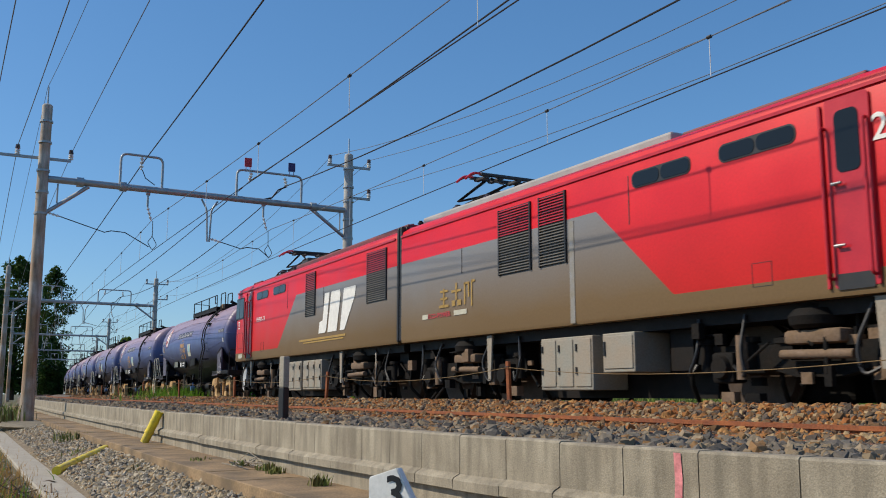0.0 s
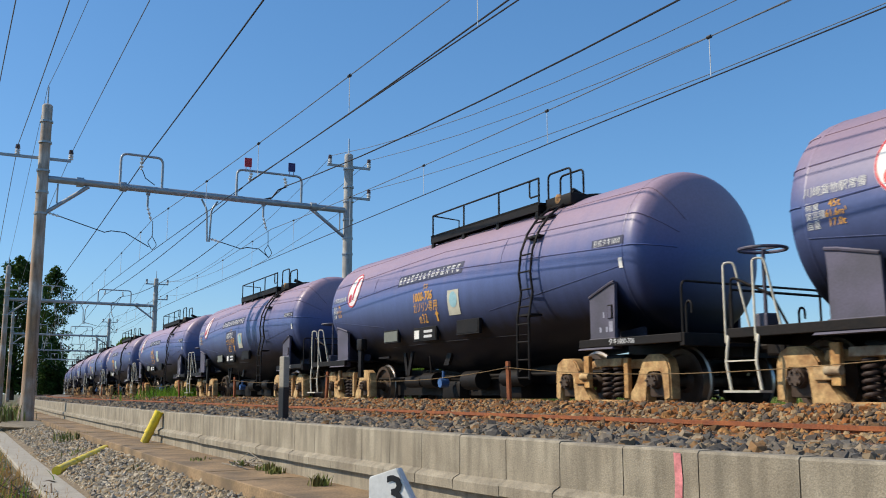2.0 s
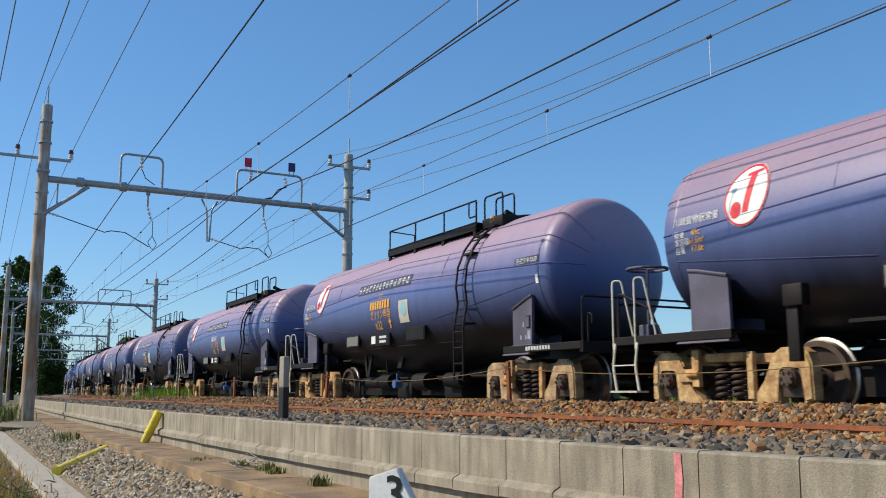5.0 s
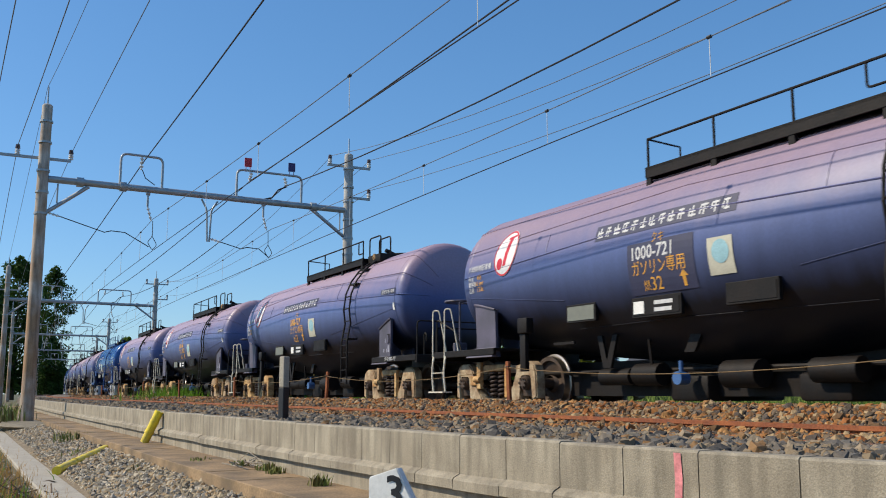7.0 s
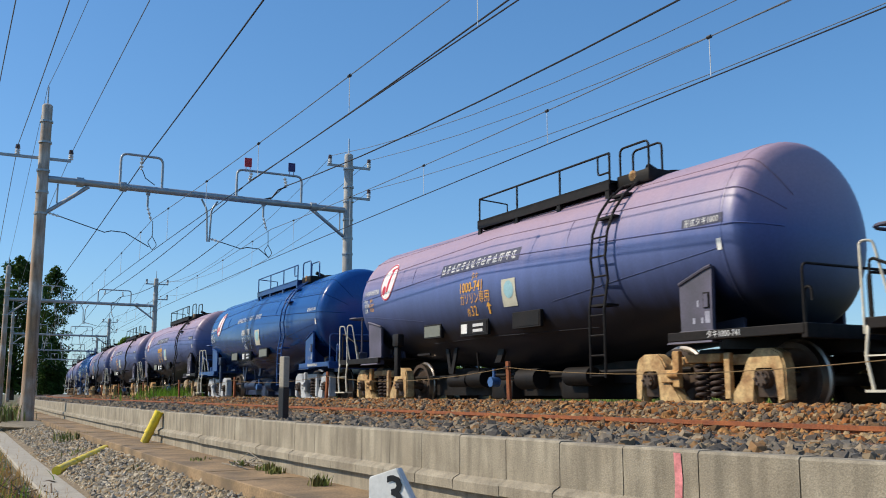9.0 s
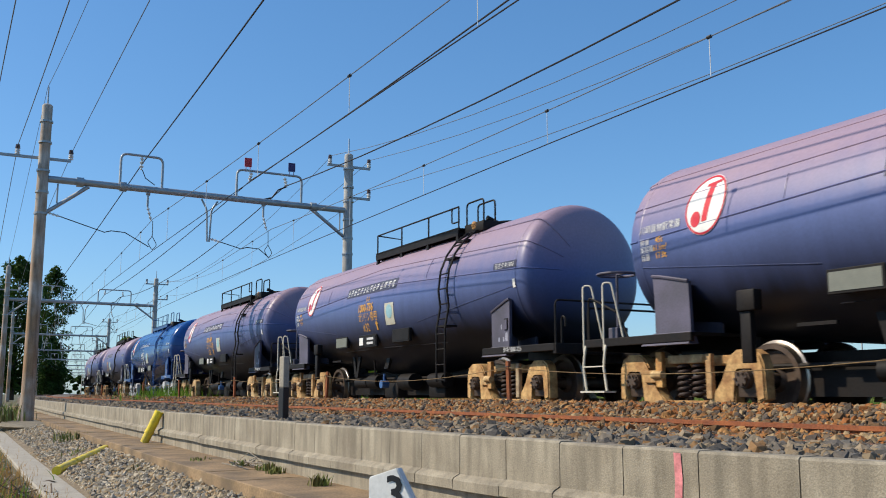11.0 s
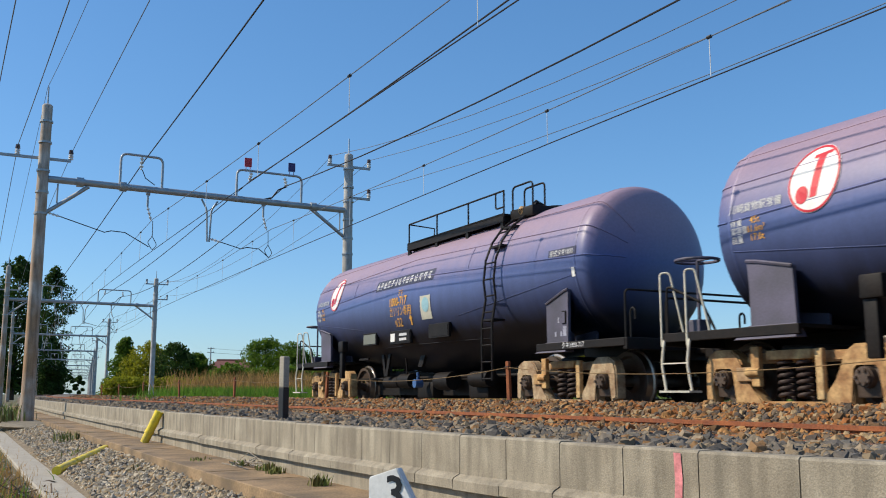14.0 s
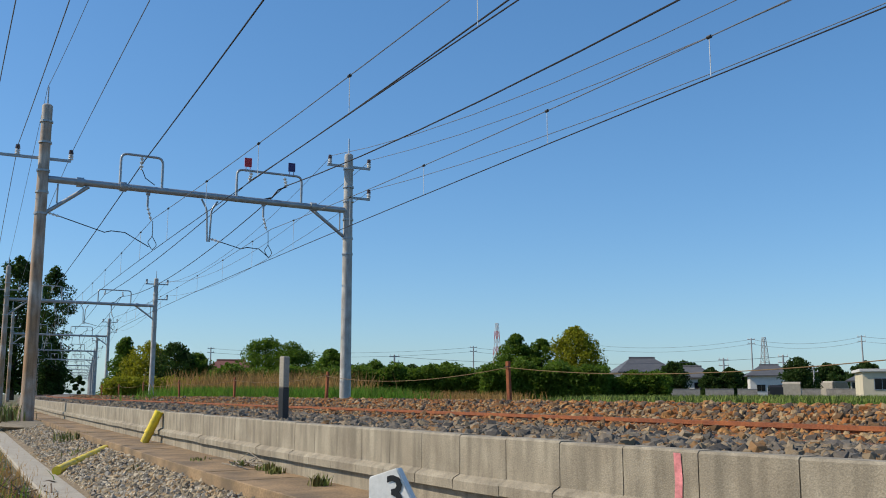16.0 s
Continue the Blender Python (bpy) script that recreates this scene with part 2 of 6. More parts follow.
def build_ground():
    bm = bmesh.new()
    us = [-1500, -900, -500, -300, -200] + steps(-150, 60, 42) + [150, 400, 900, 1500]
    rings = []
    for u in us:
        w = wall_off(u)
        prof = [(-1200, -1.2), (-300, -1.1), (-60, -1.05), (-14, -1.0), (-9.5, -0.93), (-8.35, -0.84), (-7.9, -0.83), (-7.3, -0.69), (w - 0.57, -0.575), (w, -0.62),
                (w + 0.05, -0.5), (4.6, -0.5), (6, -0.45), (12, -0.42), (40, -0.42), (150, -0.5), (1500, -1.5)]
        rings.append([bm.verts.new(on_track(u, o, z)[0]) for o, z in prof])
    for a, b in zip(rings, rings[1:]):
        for i in range(len(a) - 1):
            bm.faces.new((a[i], a[i + 1], b[i + 1], b[i]))
    ob = solid("ground", bm, FIELD, "flat meadow ground with dry soil beside the railway", "ground", kind="structure")
    return ob


def bed_profile(u):
    w = wall_off(u)
    k = float(np.interp(u, [-18, -11], [0.06, 0.0]))
    return [(w + 0.1, -0.6), (w + 0.1, -0.05), (-5.55, -0.045 + k), (-5.1, -0.05 + k), (-4.75, -0.075 + k), (-4.33, -0.075), (-3.8, -0.07), (-3.3, -0.05), (-2.95, -0.03), (-2.4, 0.09), (-2.0, 0.13),
            (-1.65, 0.10), (-1.1, -0.05), (-0.5, -0.12), (0.5, -0.12), (1.2, -0.08), (1.9, -0.04), (2.3, -0.1), (3.1, -0.6)]


def bed_height(u, off):
    pr = bed_profile(u)[1:]
    return float(np.interp(off, [q[0] for q in pr], [q[1] for q in pr]))


def build_bed():
    bm = bmesh.new()
    us = [-400, -300, -220] + steps(-150, -40, 22) + steps(-39, 12, 60) + [30, 60, 120, 300]
    rings = [[bm.verts.new(on_track(u, o, z)[0]) for o, z in bed_profile(u)] for u in us]
    for a, b in zip(rings, rings[1:]):
        for i in range(len(a) - 1):
            bm.faces.new((a[i], a[i + 1], b[i + 1], b[i]))
    return solid("ballast_bed", bm, BED, "rust-brown crushed stone bed of a double railway track", "ballast", kind="structure")


def stone_shape(rng):
    g = (1 + 5 ** 0.5) / 2
    v = np.array([(-1, g, 0), (1, g, 0), (-1, -g, 0), (1, -g, 0), (0, -1, g), (0, 1, g), (0, -1, -g), (0, 1, -g), (g, 0, -1), (g, 0, 1), (-g, 0, -1), (-g, 0, 1)]) / 1.9
    f = [(0, 11, 5), (0, 5, 1), (0, 1, 7), (0, 7, 10), (0, 10, 11), (1, 5, 9), (5, 11, 4), (11, 10, 2), (10, 7, 6), (7, 1, 8), (3, 9, 4), (3, 4, 2), (3, 2, 6), (3, 6, 8), (3, 8, 9), (4, 9, 5), (2, 4, 11), (6, 2, 10), (8, 6, 7), (9, 8, 1)]
    return v * rng.uniform(0.72, 1.28, (12, 1)) * rng.uniform(0.7, 1.2, (1, 3)), f


def turn_matrix(rng):
    return np.array(Euler(rng.uniform(0, 6.28, 3)).to_matrix())


def scatter(name, mat, label, regions, seed, size=(0.020, 0.043), height=None, category="ballast"):
    """Loose stones over stretches (u0, u1, off0, off1, count), joined."""
    rng = np.random.default_rng(seed)
    shapes = [stone_shape(rng) for _ in range(24)]
    faces = np.array(shapes[0][1])
    vs, fs = [], []
    for u0, u1, o0, o1, count in regions:
        for _ in range(count):
            u, o = rng.uniform(u0, u1), rng.uniform(o0, o1)
            if height is None and o < wall_off(u) + 0.14:
                continue
            r = rng.uniform(*size) * (1.0 if rng.random() > 0.12 else 1.35)
            c = np.array(on_track(u, o, (bed_height(u, o) if height is None else height(u, o)) + r * rng.uniform(0.1, 0.6))[0])
            fs.append(faces + 12 * len(vs))
            vs.append(shapes[rng.integers(24)][0] @ turn_matrix(rng).T * r + c)
    me = bpy.data.meshes.new(name)
    v, f = np.concatenate(vs), np.concatenate(fs)
    me.from_pydata(v.tolist(), [], f.tolist())
    me.materials.append(mat)
    return tagged(new(name, me), label, category, kind="stuff")


def rail_profile(c, top):
    h = 0.153
    return [(c - 0.0325, top), (c + 0.0325, top), (c + 0.0325, top - 0.035), (c + 0.009, top - 0.045), (c + 0.009, top - h + 0.02), (c + 0.0635, top - h + 0.008), (c + 0.0635, top - h),
            (c - 0.0635, top - h), (c - 0.0635, top - h + 0.008), (c - 0.009, top - h + 0.02), (c - 0.009, top - 0.045), (c - 0.0325, top - 0.035)]


def build_rails():
    us = [-400, -300, -200] + steps(-150, 12, 60) + [40, 100, 200]
    for off, top, mat, label in ((-0.566, 0, RAIL_HEAD, "worn steel rail of the track in use"), (0.566, 0, RAIL_HEAD, "worn steel rail of the track in use"),
                                 (NEAR - 0.566, -0.03, RUST, "rust-covered steel rail of an idle track"), (NEAR + 0.566, 0.030, RUST, "rust-covered steel rail of an idle track")):
        bm = bmesh.new()
        sweep(bm, rail_profile(off, top), us, closed=True)
        solid("rail", bm, mat, label, "rail", kind="structure")


def build_wall():
    wall = thing("retaining_wall", "low weathered grey retaining wall of precast concrete blocks", "wall", kind="structure")
    prof = [(0, 0), (0.012, 0.012), (0.118, 0.012), (0.13, 0), (0.13, -0.33), (-0.055, -0.33), (-0.055, -0.272), (-0.045, -0.258), (0, -0.235)]
    rng = random.Random(4)
    u = 5.2
    while u > -64:
        w = 0.5 if u > -30 else 1.0
        a, b = u - w + 0.006, u
        bm = bmesh.new()
        dz = rng.uniform(-0.004, 0.004)
        rings = [[bm.verts.new(on_track(q, wall_off(q) + o + rng.uniform(-0.001, 0.001), z - 0.012 + dz)[0]) for o, z in prof] for q in (a, b)]
        k = len(prof)
        for i in range(k):
            bm.faces.new((rings[0][i], rings[0][(i + 1) % k], rings[1][(i + 1) % k], rings[1][i]))
        bm.faces.new(rings[0])
        bm.faces.new(rings[1][::-1])
        part("concrete_block", bm, CONCRETE, wall)
        u -= w
    foot = bmesh.new()
    us = steps(-64, 5.3, 80)
    sl = [[foot.verts.new(on_track(q, wall_off(q) + o, z)[0]) for o, z in ((-0.012, -0.338), (-0.012, -0.64), (0.125, -0.64), (0.125, -0.06))] for q in us]
    for a, b in zip(sl, sl[1:]):
        for i in range(3):
            foot.faces.new((a[i], a[i + 1], b[i + 1], b[i]))
    part("footing", foot, CONCRETE, wall, "dark recessed concrete footing")
    mark = bmesh.new()
    q = [(-3.445, -0.004), (-3.40, -0.004), (-3.392, -0.12), (-3.40, -0.245), (-3.448, -0.245), (-3.44, -0.13)]
    f = [mark.verts.new(on_track(uu, wall_off(uu) - 0.004, z - 0.012)[0]) for uu, z in q]
    mark.faces.new(f)
    part("paint_mark", mark, PINK, wall, "faded pink spray-painted stripe")
    # cable duct lids along the foot of the wall
    duct = thing("duct_cover", "long brown mud-stained concrete cable duct cover at the foot of the wall", "duct cover", kind="structure")
    u = 3.0
    while u > -62:
        w = 1.0
        bm = bmesh.new()
        dz = rng.uniform(-0.006, 0.006)
        pr = [(-0.63, -0.482), (-0.62, -0.475), (0.0, -0.465), (0.0, -0.60), (-0.63, -0.60)]
        rings = [[bm.verts.new(on_track(qq, wall_off(qq) + o, z + dz)[0]) for o, z in pr] for qq in (u - w + 0.004, u)]
        for i in range(5):
            bm.faces.new((rings[0][i], rings[0][(i + 1) % 5], rings[1][(i + 1) % 5], rings[1][i]))
        bm.faces.new(rings[0])
        bm.faces.new(rings[1][::-1])
        part("slab", bm, LID, duct)
        u -= w
    kerb = thing("kerb", "pale concrete kerb between rubble and rough grass", "kerb", kind="structure")
    u = 0.0
    while u > -45:
        bm = bmesh.new()
        rings = [[bm.verts.new(on_track(qq, o - 7.80 - (qq + 10.4) * 0.010, z)[0]) for o, z in ((-0.38, -0.95), (-0.38, -0.79), (-0.36, -0.775), (-0.02, -0.775), (0.0, -0.79), (0.0, -0.95))] for qq in (u - 1.19, u)]
        for i in range(6):
            bm.faces.new((rings[0][i], rings[0][(i + 1) % 6], rings[1][(i + 1) % 6], rings[1][i]))
        bm.faces.new(rings[0])
        bm.faces.new(rings[1][::-1])
        part("kerbstone", bm, KERB, kerb)
        u -= 1.2


def rubble_height(u, o):
    return float(np.interp(o, [-9.6, -8.4, -7.9, -7.3, -6.75], [-0.92, -0.84, -0.83, -0.69, -0.575]))


def build_gravel_bed():
    """Pale gravel under the loose rubble, between the kerb and the duct cover."""
    bm = bmesh.new()
    rings = []
    for u in steps(4, -62, 66):
        offs = steps(-7.82 - (u + 10.4) * 0.010, wall_off(u) - 0.60, 5)
        rings.append([bm.verts.new(on_track(u, o, rubble_height(u, o) + 0.012)[0]) for o in offs])
    for a, b in zip(rings, rings[1:]):
        for i in range(5):
            bm.faces.new((a[i], a[i + 1], b[i + 1], b[i]))
    return solid("gravel_bed", bm, GRAVEL, "pale brown gravel slope beside the duct cover", "gravel", kind="structure")


build_ground()
build_gravel_bed()
BALLAST_BED = build_bed()
build_rails()
build_wall()
SHOULDER, HUMP = (-5.98, -4.45), (-3.15, -1.2)
scatter("ballast_stones", BALLAST, "grey-brown crushed ballast stones heaped behind the wall", [(-3.2, 0.5, -5.95, -4.45, 6500), (-7.5, -3.2, -6.2, -4.45, 11000), (-15, -7.5, -6.2, -4.45, 9500), (-30, -15, -6.1, -4.45, 8000), (-60, -30, -6.0, -4.45, 3500)], 11)
scatter("ballast_stones", RUSTY_BALLAST, "rust-stained ballast stones between the tracks", [(-8, 0, -4.3, -3.33, 3600), (-8, 0, -3.16, -2.9, 900), (-8, 0, *HUMP, 7500), (-16, -8, *HUMP, 7500), (-30, -16, *HUMP, 7500), (-70, -30, *HUMP, 4500), (-25, -8, -4.4, -3.27, 4200), (-14, 0, -1.2, 1.2, 1800)], 12, size=(0.020, 0.040))
scatter("rubble", RUBBLE, "pale loose rubble on the slope below the duct cover", [(-9, -5, -7.85, -6.90, 5200), (-18, -9, -7.72, -6.84, 12000), (-34, -18, -7.6, -6.80, 7000), (-20, -8, -9.6, -8.2, 900)], 13, size=(0.010, 0.034), height=rubble_height, category="rubble")


# NEAR_STONES: the stones nearest the wall, one by one, under the bed
rng_s = np.random.default_rng(5)
stone_meshes = []
for _ in range(8):
    sv, sf = stone_shape(rng_s)
    sm = bpy.data.meshes.new("stone")
    sm.from_pydata(sv.tolist(), [], [tuple(q) for q in sf])
    sm.materials.append(BALLAST)
    stone_meshes.append(sm)
for _ in range(300):
    su = rng_s.uniform(-6.0, -1.6)
    so = wall_off(su) + 0.17 + 0.5 * rng_s.uniform(0, 1) ** 1.3
    sr = rng_s.uniform(0.024, 0.045)
    q = on_track(su, so, bed_height(su, so) + sr * 0.8)[0]
    st = new("stone", stone_meshes[rng_s.integers(8)])
    st.parent = BALLAST_BED
    st.matrix_basis = Matrix.LocRotScale(q, Euler(rng_s.uniform(0, 6.28, 3)), (sr, sr, sr))


# ---- overhead line ----
INSULATOR_RINGS = 3


def insulator(bm, base, top, r=0.055):
    base, top = Vector(base), Vector(top)
    rod(bm, base, top, r * 0.45, n=8)
    for i in range(INSULATOR_RINGS):
        c = base.lerp(top, (i + 0.7) / (INSULATOR_RINGS + 0.4))
        d = (top - base).normalized() * 0.022
        rod(bm, c - d, c + d, r, r * 0.6, n=10)


def build_portal(near):
    """A gantry across both tracks; local y across the tracks, x along them. near: with the small fittings."""
    g = thing("catenary_gantry", "steel beam gantry on two concrete poles holding the overhead line", "catenary gantry", group="gantries over the line")
    for y, top, zb, mat in ((-7.05, 8.87, -0.75, RUSTY_POLE), (2.72, 8.5, -0.55, POLE)):
        p = bmesh.new()
        rod(p, (0, y, zb), (0, y, top), 0.195, 0.15, n=24)
        rod(p, (0, y, top), (0, y, top + 0.04), 0.15, 0.11, n=24)
        pole = part("pole", p, mat, g, smooth=40)
        for z in (top - 0.5, top - 1.15, 6.85, 6.2, 5.55) + ((5.0,) if y > 0 else ()):
            b = bmesh.new()
            rod(b, (0, y, z - 0.03), (0, y, z + 0.03), 0.19, n=20)
            part("clamp_band", b, STEEL, pole)
        t = bmesh.new()
        rod(t, (0, y, top), (0, y, top + 0.6), 0.025, 0.02, n=8)
        part("lightning_rod", t, STEEL, pole)
    bm = bmesh.new()
    rod(bm, (0, -6.9, 6.62), (0, 2.6, 6.53), 0.105, n=16)
    for y in (-4.75, 1.45, -6.0):
        z = 6.62 - (y + 6.9) * 0.0095
        rod(bm, (0, y - 0.1, z), (0, y + 0.1, z), 0.15, n=16)
    part("beam", bm, STEEL, g, "galvanised round steel beam", smooth=40)
    for a, b, r in (((0, -6.9, 5.6), (0, -5.75, 6.5), 0.06), ((0, 2.55, 5.62), (0, 1.4, 6.45), 0.06), ((0, -6.62, 6.5), (0, -6.62, 5.9), 0.025), ((0, 2.42, 6.5), (0, 2.42, 5.8), 0.025)):
        part("brace", shape((rod, a, b, r, None, 10)), STEEL, g)
    # cross-arms with pin insulators
    for y0, y1, z, pins in ((-8.4, -6.28, 7.28, (-7.78, -6.29)), (2.0, 3.6, 8.14, (2.09, 3.55)), (2.72, 3.6, 7.04, (3.56,))):
        bm = bmesh.new()
        box(bm, -0.21, -0.14, y0, y1, z - 0.045, z + 0.035)
        arm = part("cross_arm", bm, STEEL, g)
        for y in pins:
            q = bmesh.new()
            insulator(q, (-0.175, y, z + 0.03), (-0.175, y, z + 0.22), 0.08)
            pin = part("insulator", q, PORCELAIN, arm)
            q = bmesh.new()
            rod(q, (-0.175, y, z + 0.22), (-0.175, y, z + 0.34), 0.075, 0.055, n=10)
            part("cap", q, DARK_PORCELAIN, pin, "dark brown cap")
    # hoops over the beam that hold the feeders
    for y0, y1, z0, z1 in ((-4.85, -3.58, 6.62, 7.66), (-1.2, 1.02, 6.6, 7.56)):
        bm = bmesh.new()
        pipe(bm, rounded([(0, y0, z0), (0, y0, z1), (0, y1, z1 - 0.02), (0, y1, z0)], 0.2), 0.04, 10)
        part("hoop", bm, STEEL, g, smooth=40)
    for y0, z0, y1, z1 in ((-4.22, 7.62, -4.24, 7.2), (-0.72, 7.5, -0.78, 7.2), (0.42, 7.45, 0.5, 7.12)):
        part("insulator_string", shape((insulator, (0, y0, z0), (0, y1, z1), 0.07)), PORCELAIN, g, "white porcelain insulators")
    # drop posts, steady arms and registration wires of both tracks
    for y in (-3.99, -0.28):
        bm = bmesh.new()
        rod(bm, (0, y, 6.5), (0, y, 6.05), 0.035, n=8)
        rod(bm, (0, y - 0.06, 6.46), (0, y + 0.06, 6.46), 0.06, n=8)
        hanger = part("hanger", bm, STEEL, g)
        bm = bmesh.new()
        insulator(bm, (0, y, 6.05), (0, y + 0.13, 5.6), 0.055)
        part("insulator", bm, PORCELAIN, hanger)
        bm = bmesh.new()
        yy = y + 0.18
        pipe(bm, rounded([(0, yy, 5.6), (0.05, yy, 5.1), (0.15, yy - 0.16, 4.9), (0.1, yy, 4.66), (0, yy + 0.16, 4.85), (0.05, yy, 5.1)], 0.08), 0.012, 6)
        part("loop_wire", bm, WIRE, hanger)
    bm = bmesh.new()
    pipe(bm, rounded([(0, -2.32, 6.45), (0, -2.14, 6.12), (0, -2.1, 5.08)], 0.1), 0.03, 8)
    pipe(bm, rounded([(0, -1.8, 6.42), (0, -1.99, 6.12), (0, -2.03, 5.08)], 0.1), 0.03, 8)
    part("drop_post", bm, STEEL, g)
    for ya, za, yb, zb in ((-6.86, 5.6, -3.9, 4.78), (-2.0, 5.18, -0.05, 4.7)):
        bm = bmesh.new()
        insulator(bm, (0, ya, za), (0, ya + 0.35, za - 0.09), 0.05)
        part("insulator", bm, PORCELAIN, g)
        bm = bmesh.new()
        k = 0.62
        ym, zm = ya + (yb - ya) * k, za + (zb - za) * k + 0.1
        pipe(bm, [(0, ya + 0.35, za - 0.09), (0, ym - 0.2, zm - 0.06), (0, ym, zm), (0, ym + 0.4, zm - 0.02), (0, yb, zb)], 0.016, 6)
        part("steady_arm", bm, WIRE, g)
    bm = bmesh.new()
    pipe(bm, [(0, 0.5, 7.15), (0, 0.2, 7.0), (0, 0.0, 6.72), (0, -0.35, 6.62), (0, -0.75, 6.5)], 0.025, 6)
    part("jumper", bm, WIRE, g)
    bm = bmesh.new()
    pipe(bm, [(0, -4.2, 7.2), (0, -4.1, 6.95), (0, -3.8, 6.75)], 0.015, 6)
    part("jumper", bm, WIRE, g)
    if near:
        for y, mat, label in ((-0.84, RED_PAINT, "small square red marker plate"), (0.66, INK_BLUE, "small square dark blue marker plate")):
            bm = bmesh.new()
            box(bm, -0.015, 0.015, y - 0.12, y + 0.12, 7.68, 7.98, 0.004)
            rod(bm, (0, y - 0.07, 7.5), (0, y - 0.07, 7.7), 0.012, n=6)
            rod(bm, (0, y + 0.07, 7.5), (0, y + 0.07, 7.7), 0.012, n=6)
            part("marker_plate", bm, mat, g, label)
    return g


first = build_portal(True)
first.matrix_basis = track_pose(-29.3)
second = build_portal(False)
second.matrix_basis = track_pose(-69.0)
for i in range(9):
    copy_thing(second, track_pose(-109.0 - 40 * i))
copy_thing(second, track_pose(10.7))

SPANS = [10.7 - 40 * i for i in range(-1, 10)]


def wire(name, off, z, sag, r, mat, label, group="", drift=0.0):
    """A wire from gantry to gantry, with sag in each span."""
    bm = bmesh.new()
    pts = []
    for b, a in zip(SPANS, SPANS[1:]):
        n = 12 if b > -60 else 4
        for i in range(n):
            t = i / n
            u = b + (a - b) * t
            pts.append(on_track(u, off + drift * min(1.0, max(0.0, (u + 29.3) / 40)), z - 4 * sag * t * (1 - t))[0])
    pipe(bm, pts, r, 6)
    return solid(name, bm, mat, label, "wire", group=group)


for off, zm, side in ((0.0, 5.65, "far"), (NEAR, 5.67, "near")):
    wire("contact_wire", off, 4.642, 0.0, 0.010, WIRE, "taut dark copper contact wire over a track", "overhead wires")
    wire("messenger_wire", off, zm, 0.41, 0.009, WIRE_THIN, "sagging grey messenger wire above the contact wire", "overhead wires")
    for s in range(4):
        for du in (2.2, 6.4, 10.9, 15.4, 19.8, 23.8, 28.65, 33.0, 37.65):
            u = SPANS[s] - du
            t = du / 40.0
            q = on_track(u, off)[0]
            top = zm - 4 * 0.41 * t * (1 - t)
            d = thing("dropper", "thin pale dropper rod between messenger and contact wire", "dropper", pose(q.x, q.y, 0), group="droppers")
            bm = bmesh.new()
            rod(bm, (0, 0, 4.66), (0, 0, top), 0.007, n=6)
            part("rod", bm, PORCELAIN, d)
            bm = bmesh.new()
            rod(bm, (-0.035, 0, top), (0.035, 0, top), 0.028, n=8)
            part("clip", bm, BLACK, d, "black clip")
WIRES = ((-4.2, 7.42, 0.45, 0.017, WIRE, -1.5), (-0.75, 7.22, 0.45, 0.017, WIRE, -1.25), (0.42, 7.14, 0.87, 0.017, WIRE, 0), (2.09, 8.42, 1.65, 0.009, WIRE_THIN, 0),
         (3.55, 8.42, 1.3, 0.009, WIRE_THIN, 0), (3.56, 7.33, 0.95, 0.009, WIRE_THIN, 0), (-6.26, 7.58, 0.3, 0.009, WIRE_THIN, -0.3), (-7.78, 7.58, 1.0, 0.010, WIRE_THIN, 0),
         (-8.58, 7.4, 1.0, 0.010, WIRE_THIN, 0), (-7.08, 9.45, 1.5, 0.007, WIRE_THIN, 0))
for off, z, sag, r, mat, drift in WIRES:
    wire("feeder_wire", off, z, sag, r, mat, "dark overhead feeder wire strung between gantries", "overhead wires", drift)


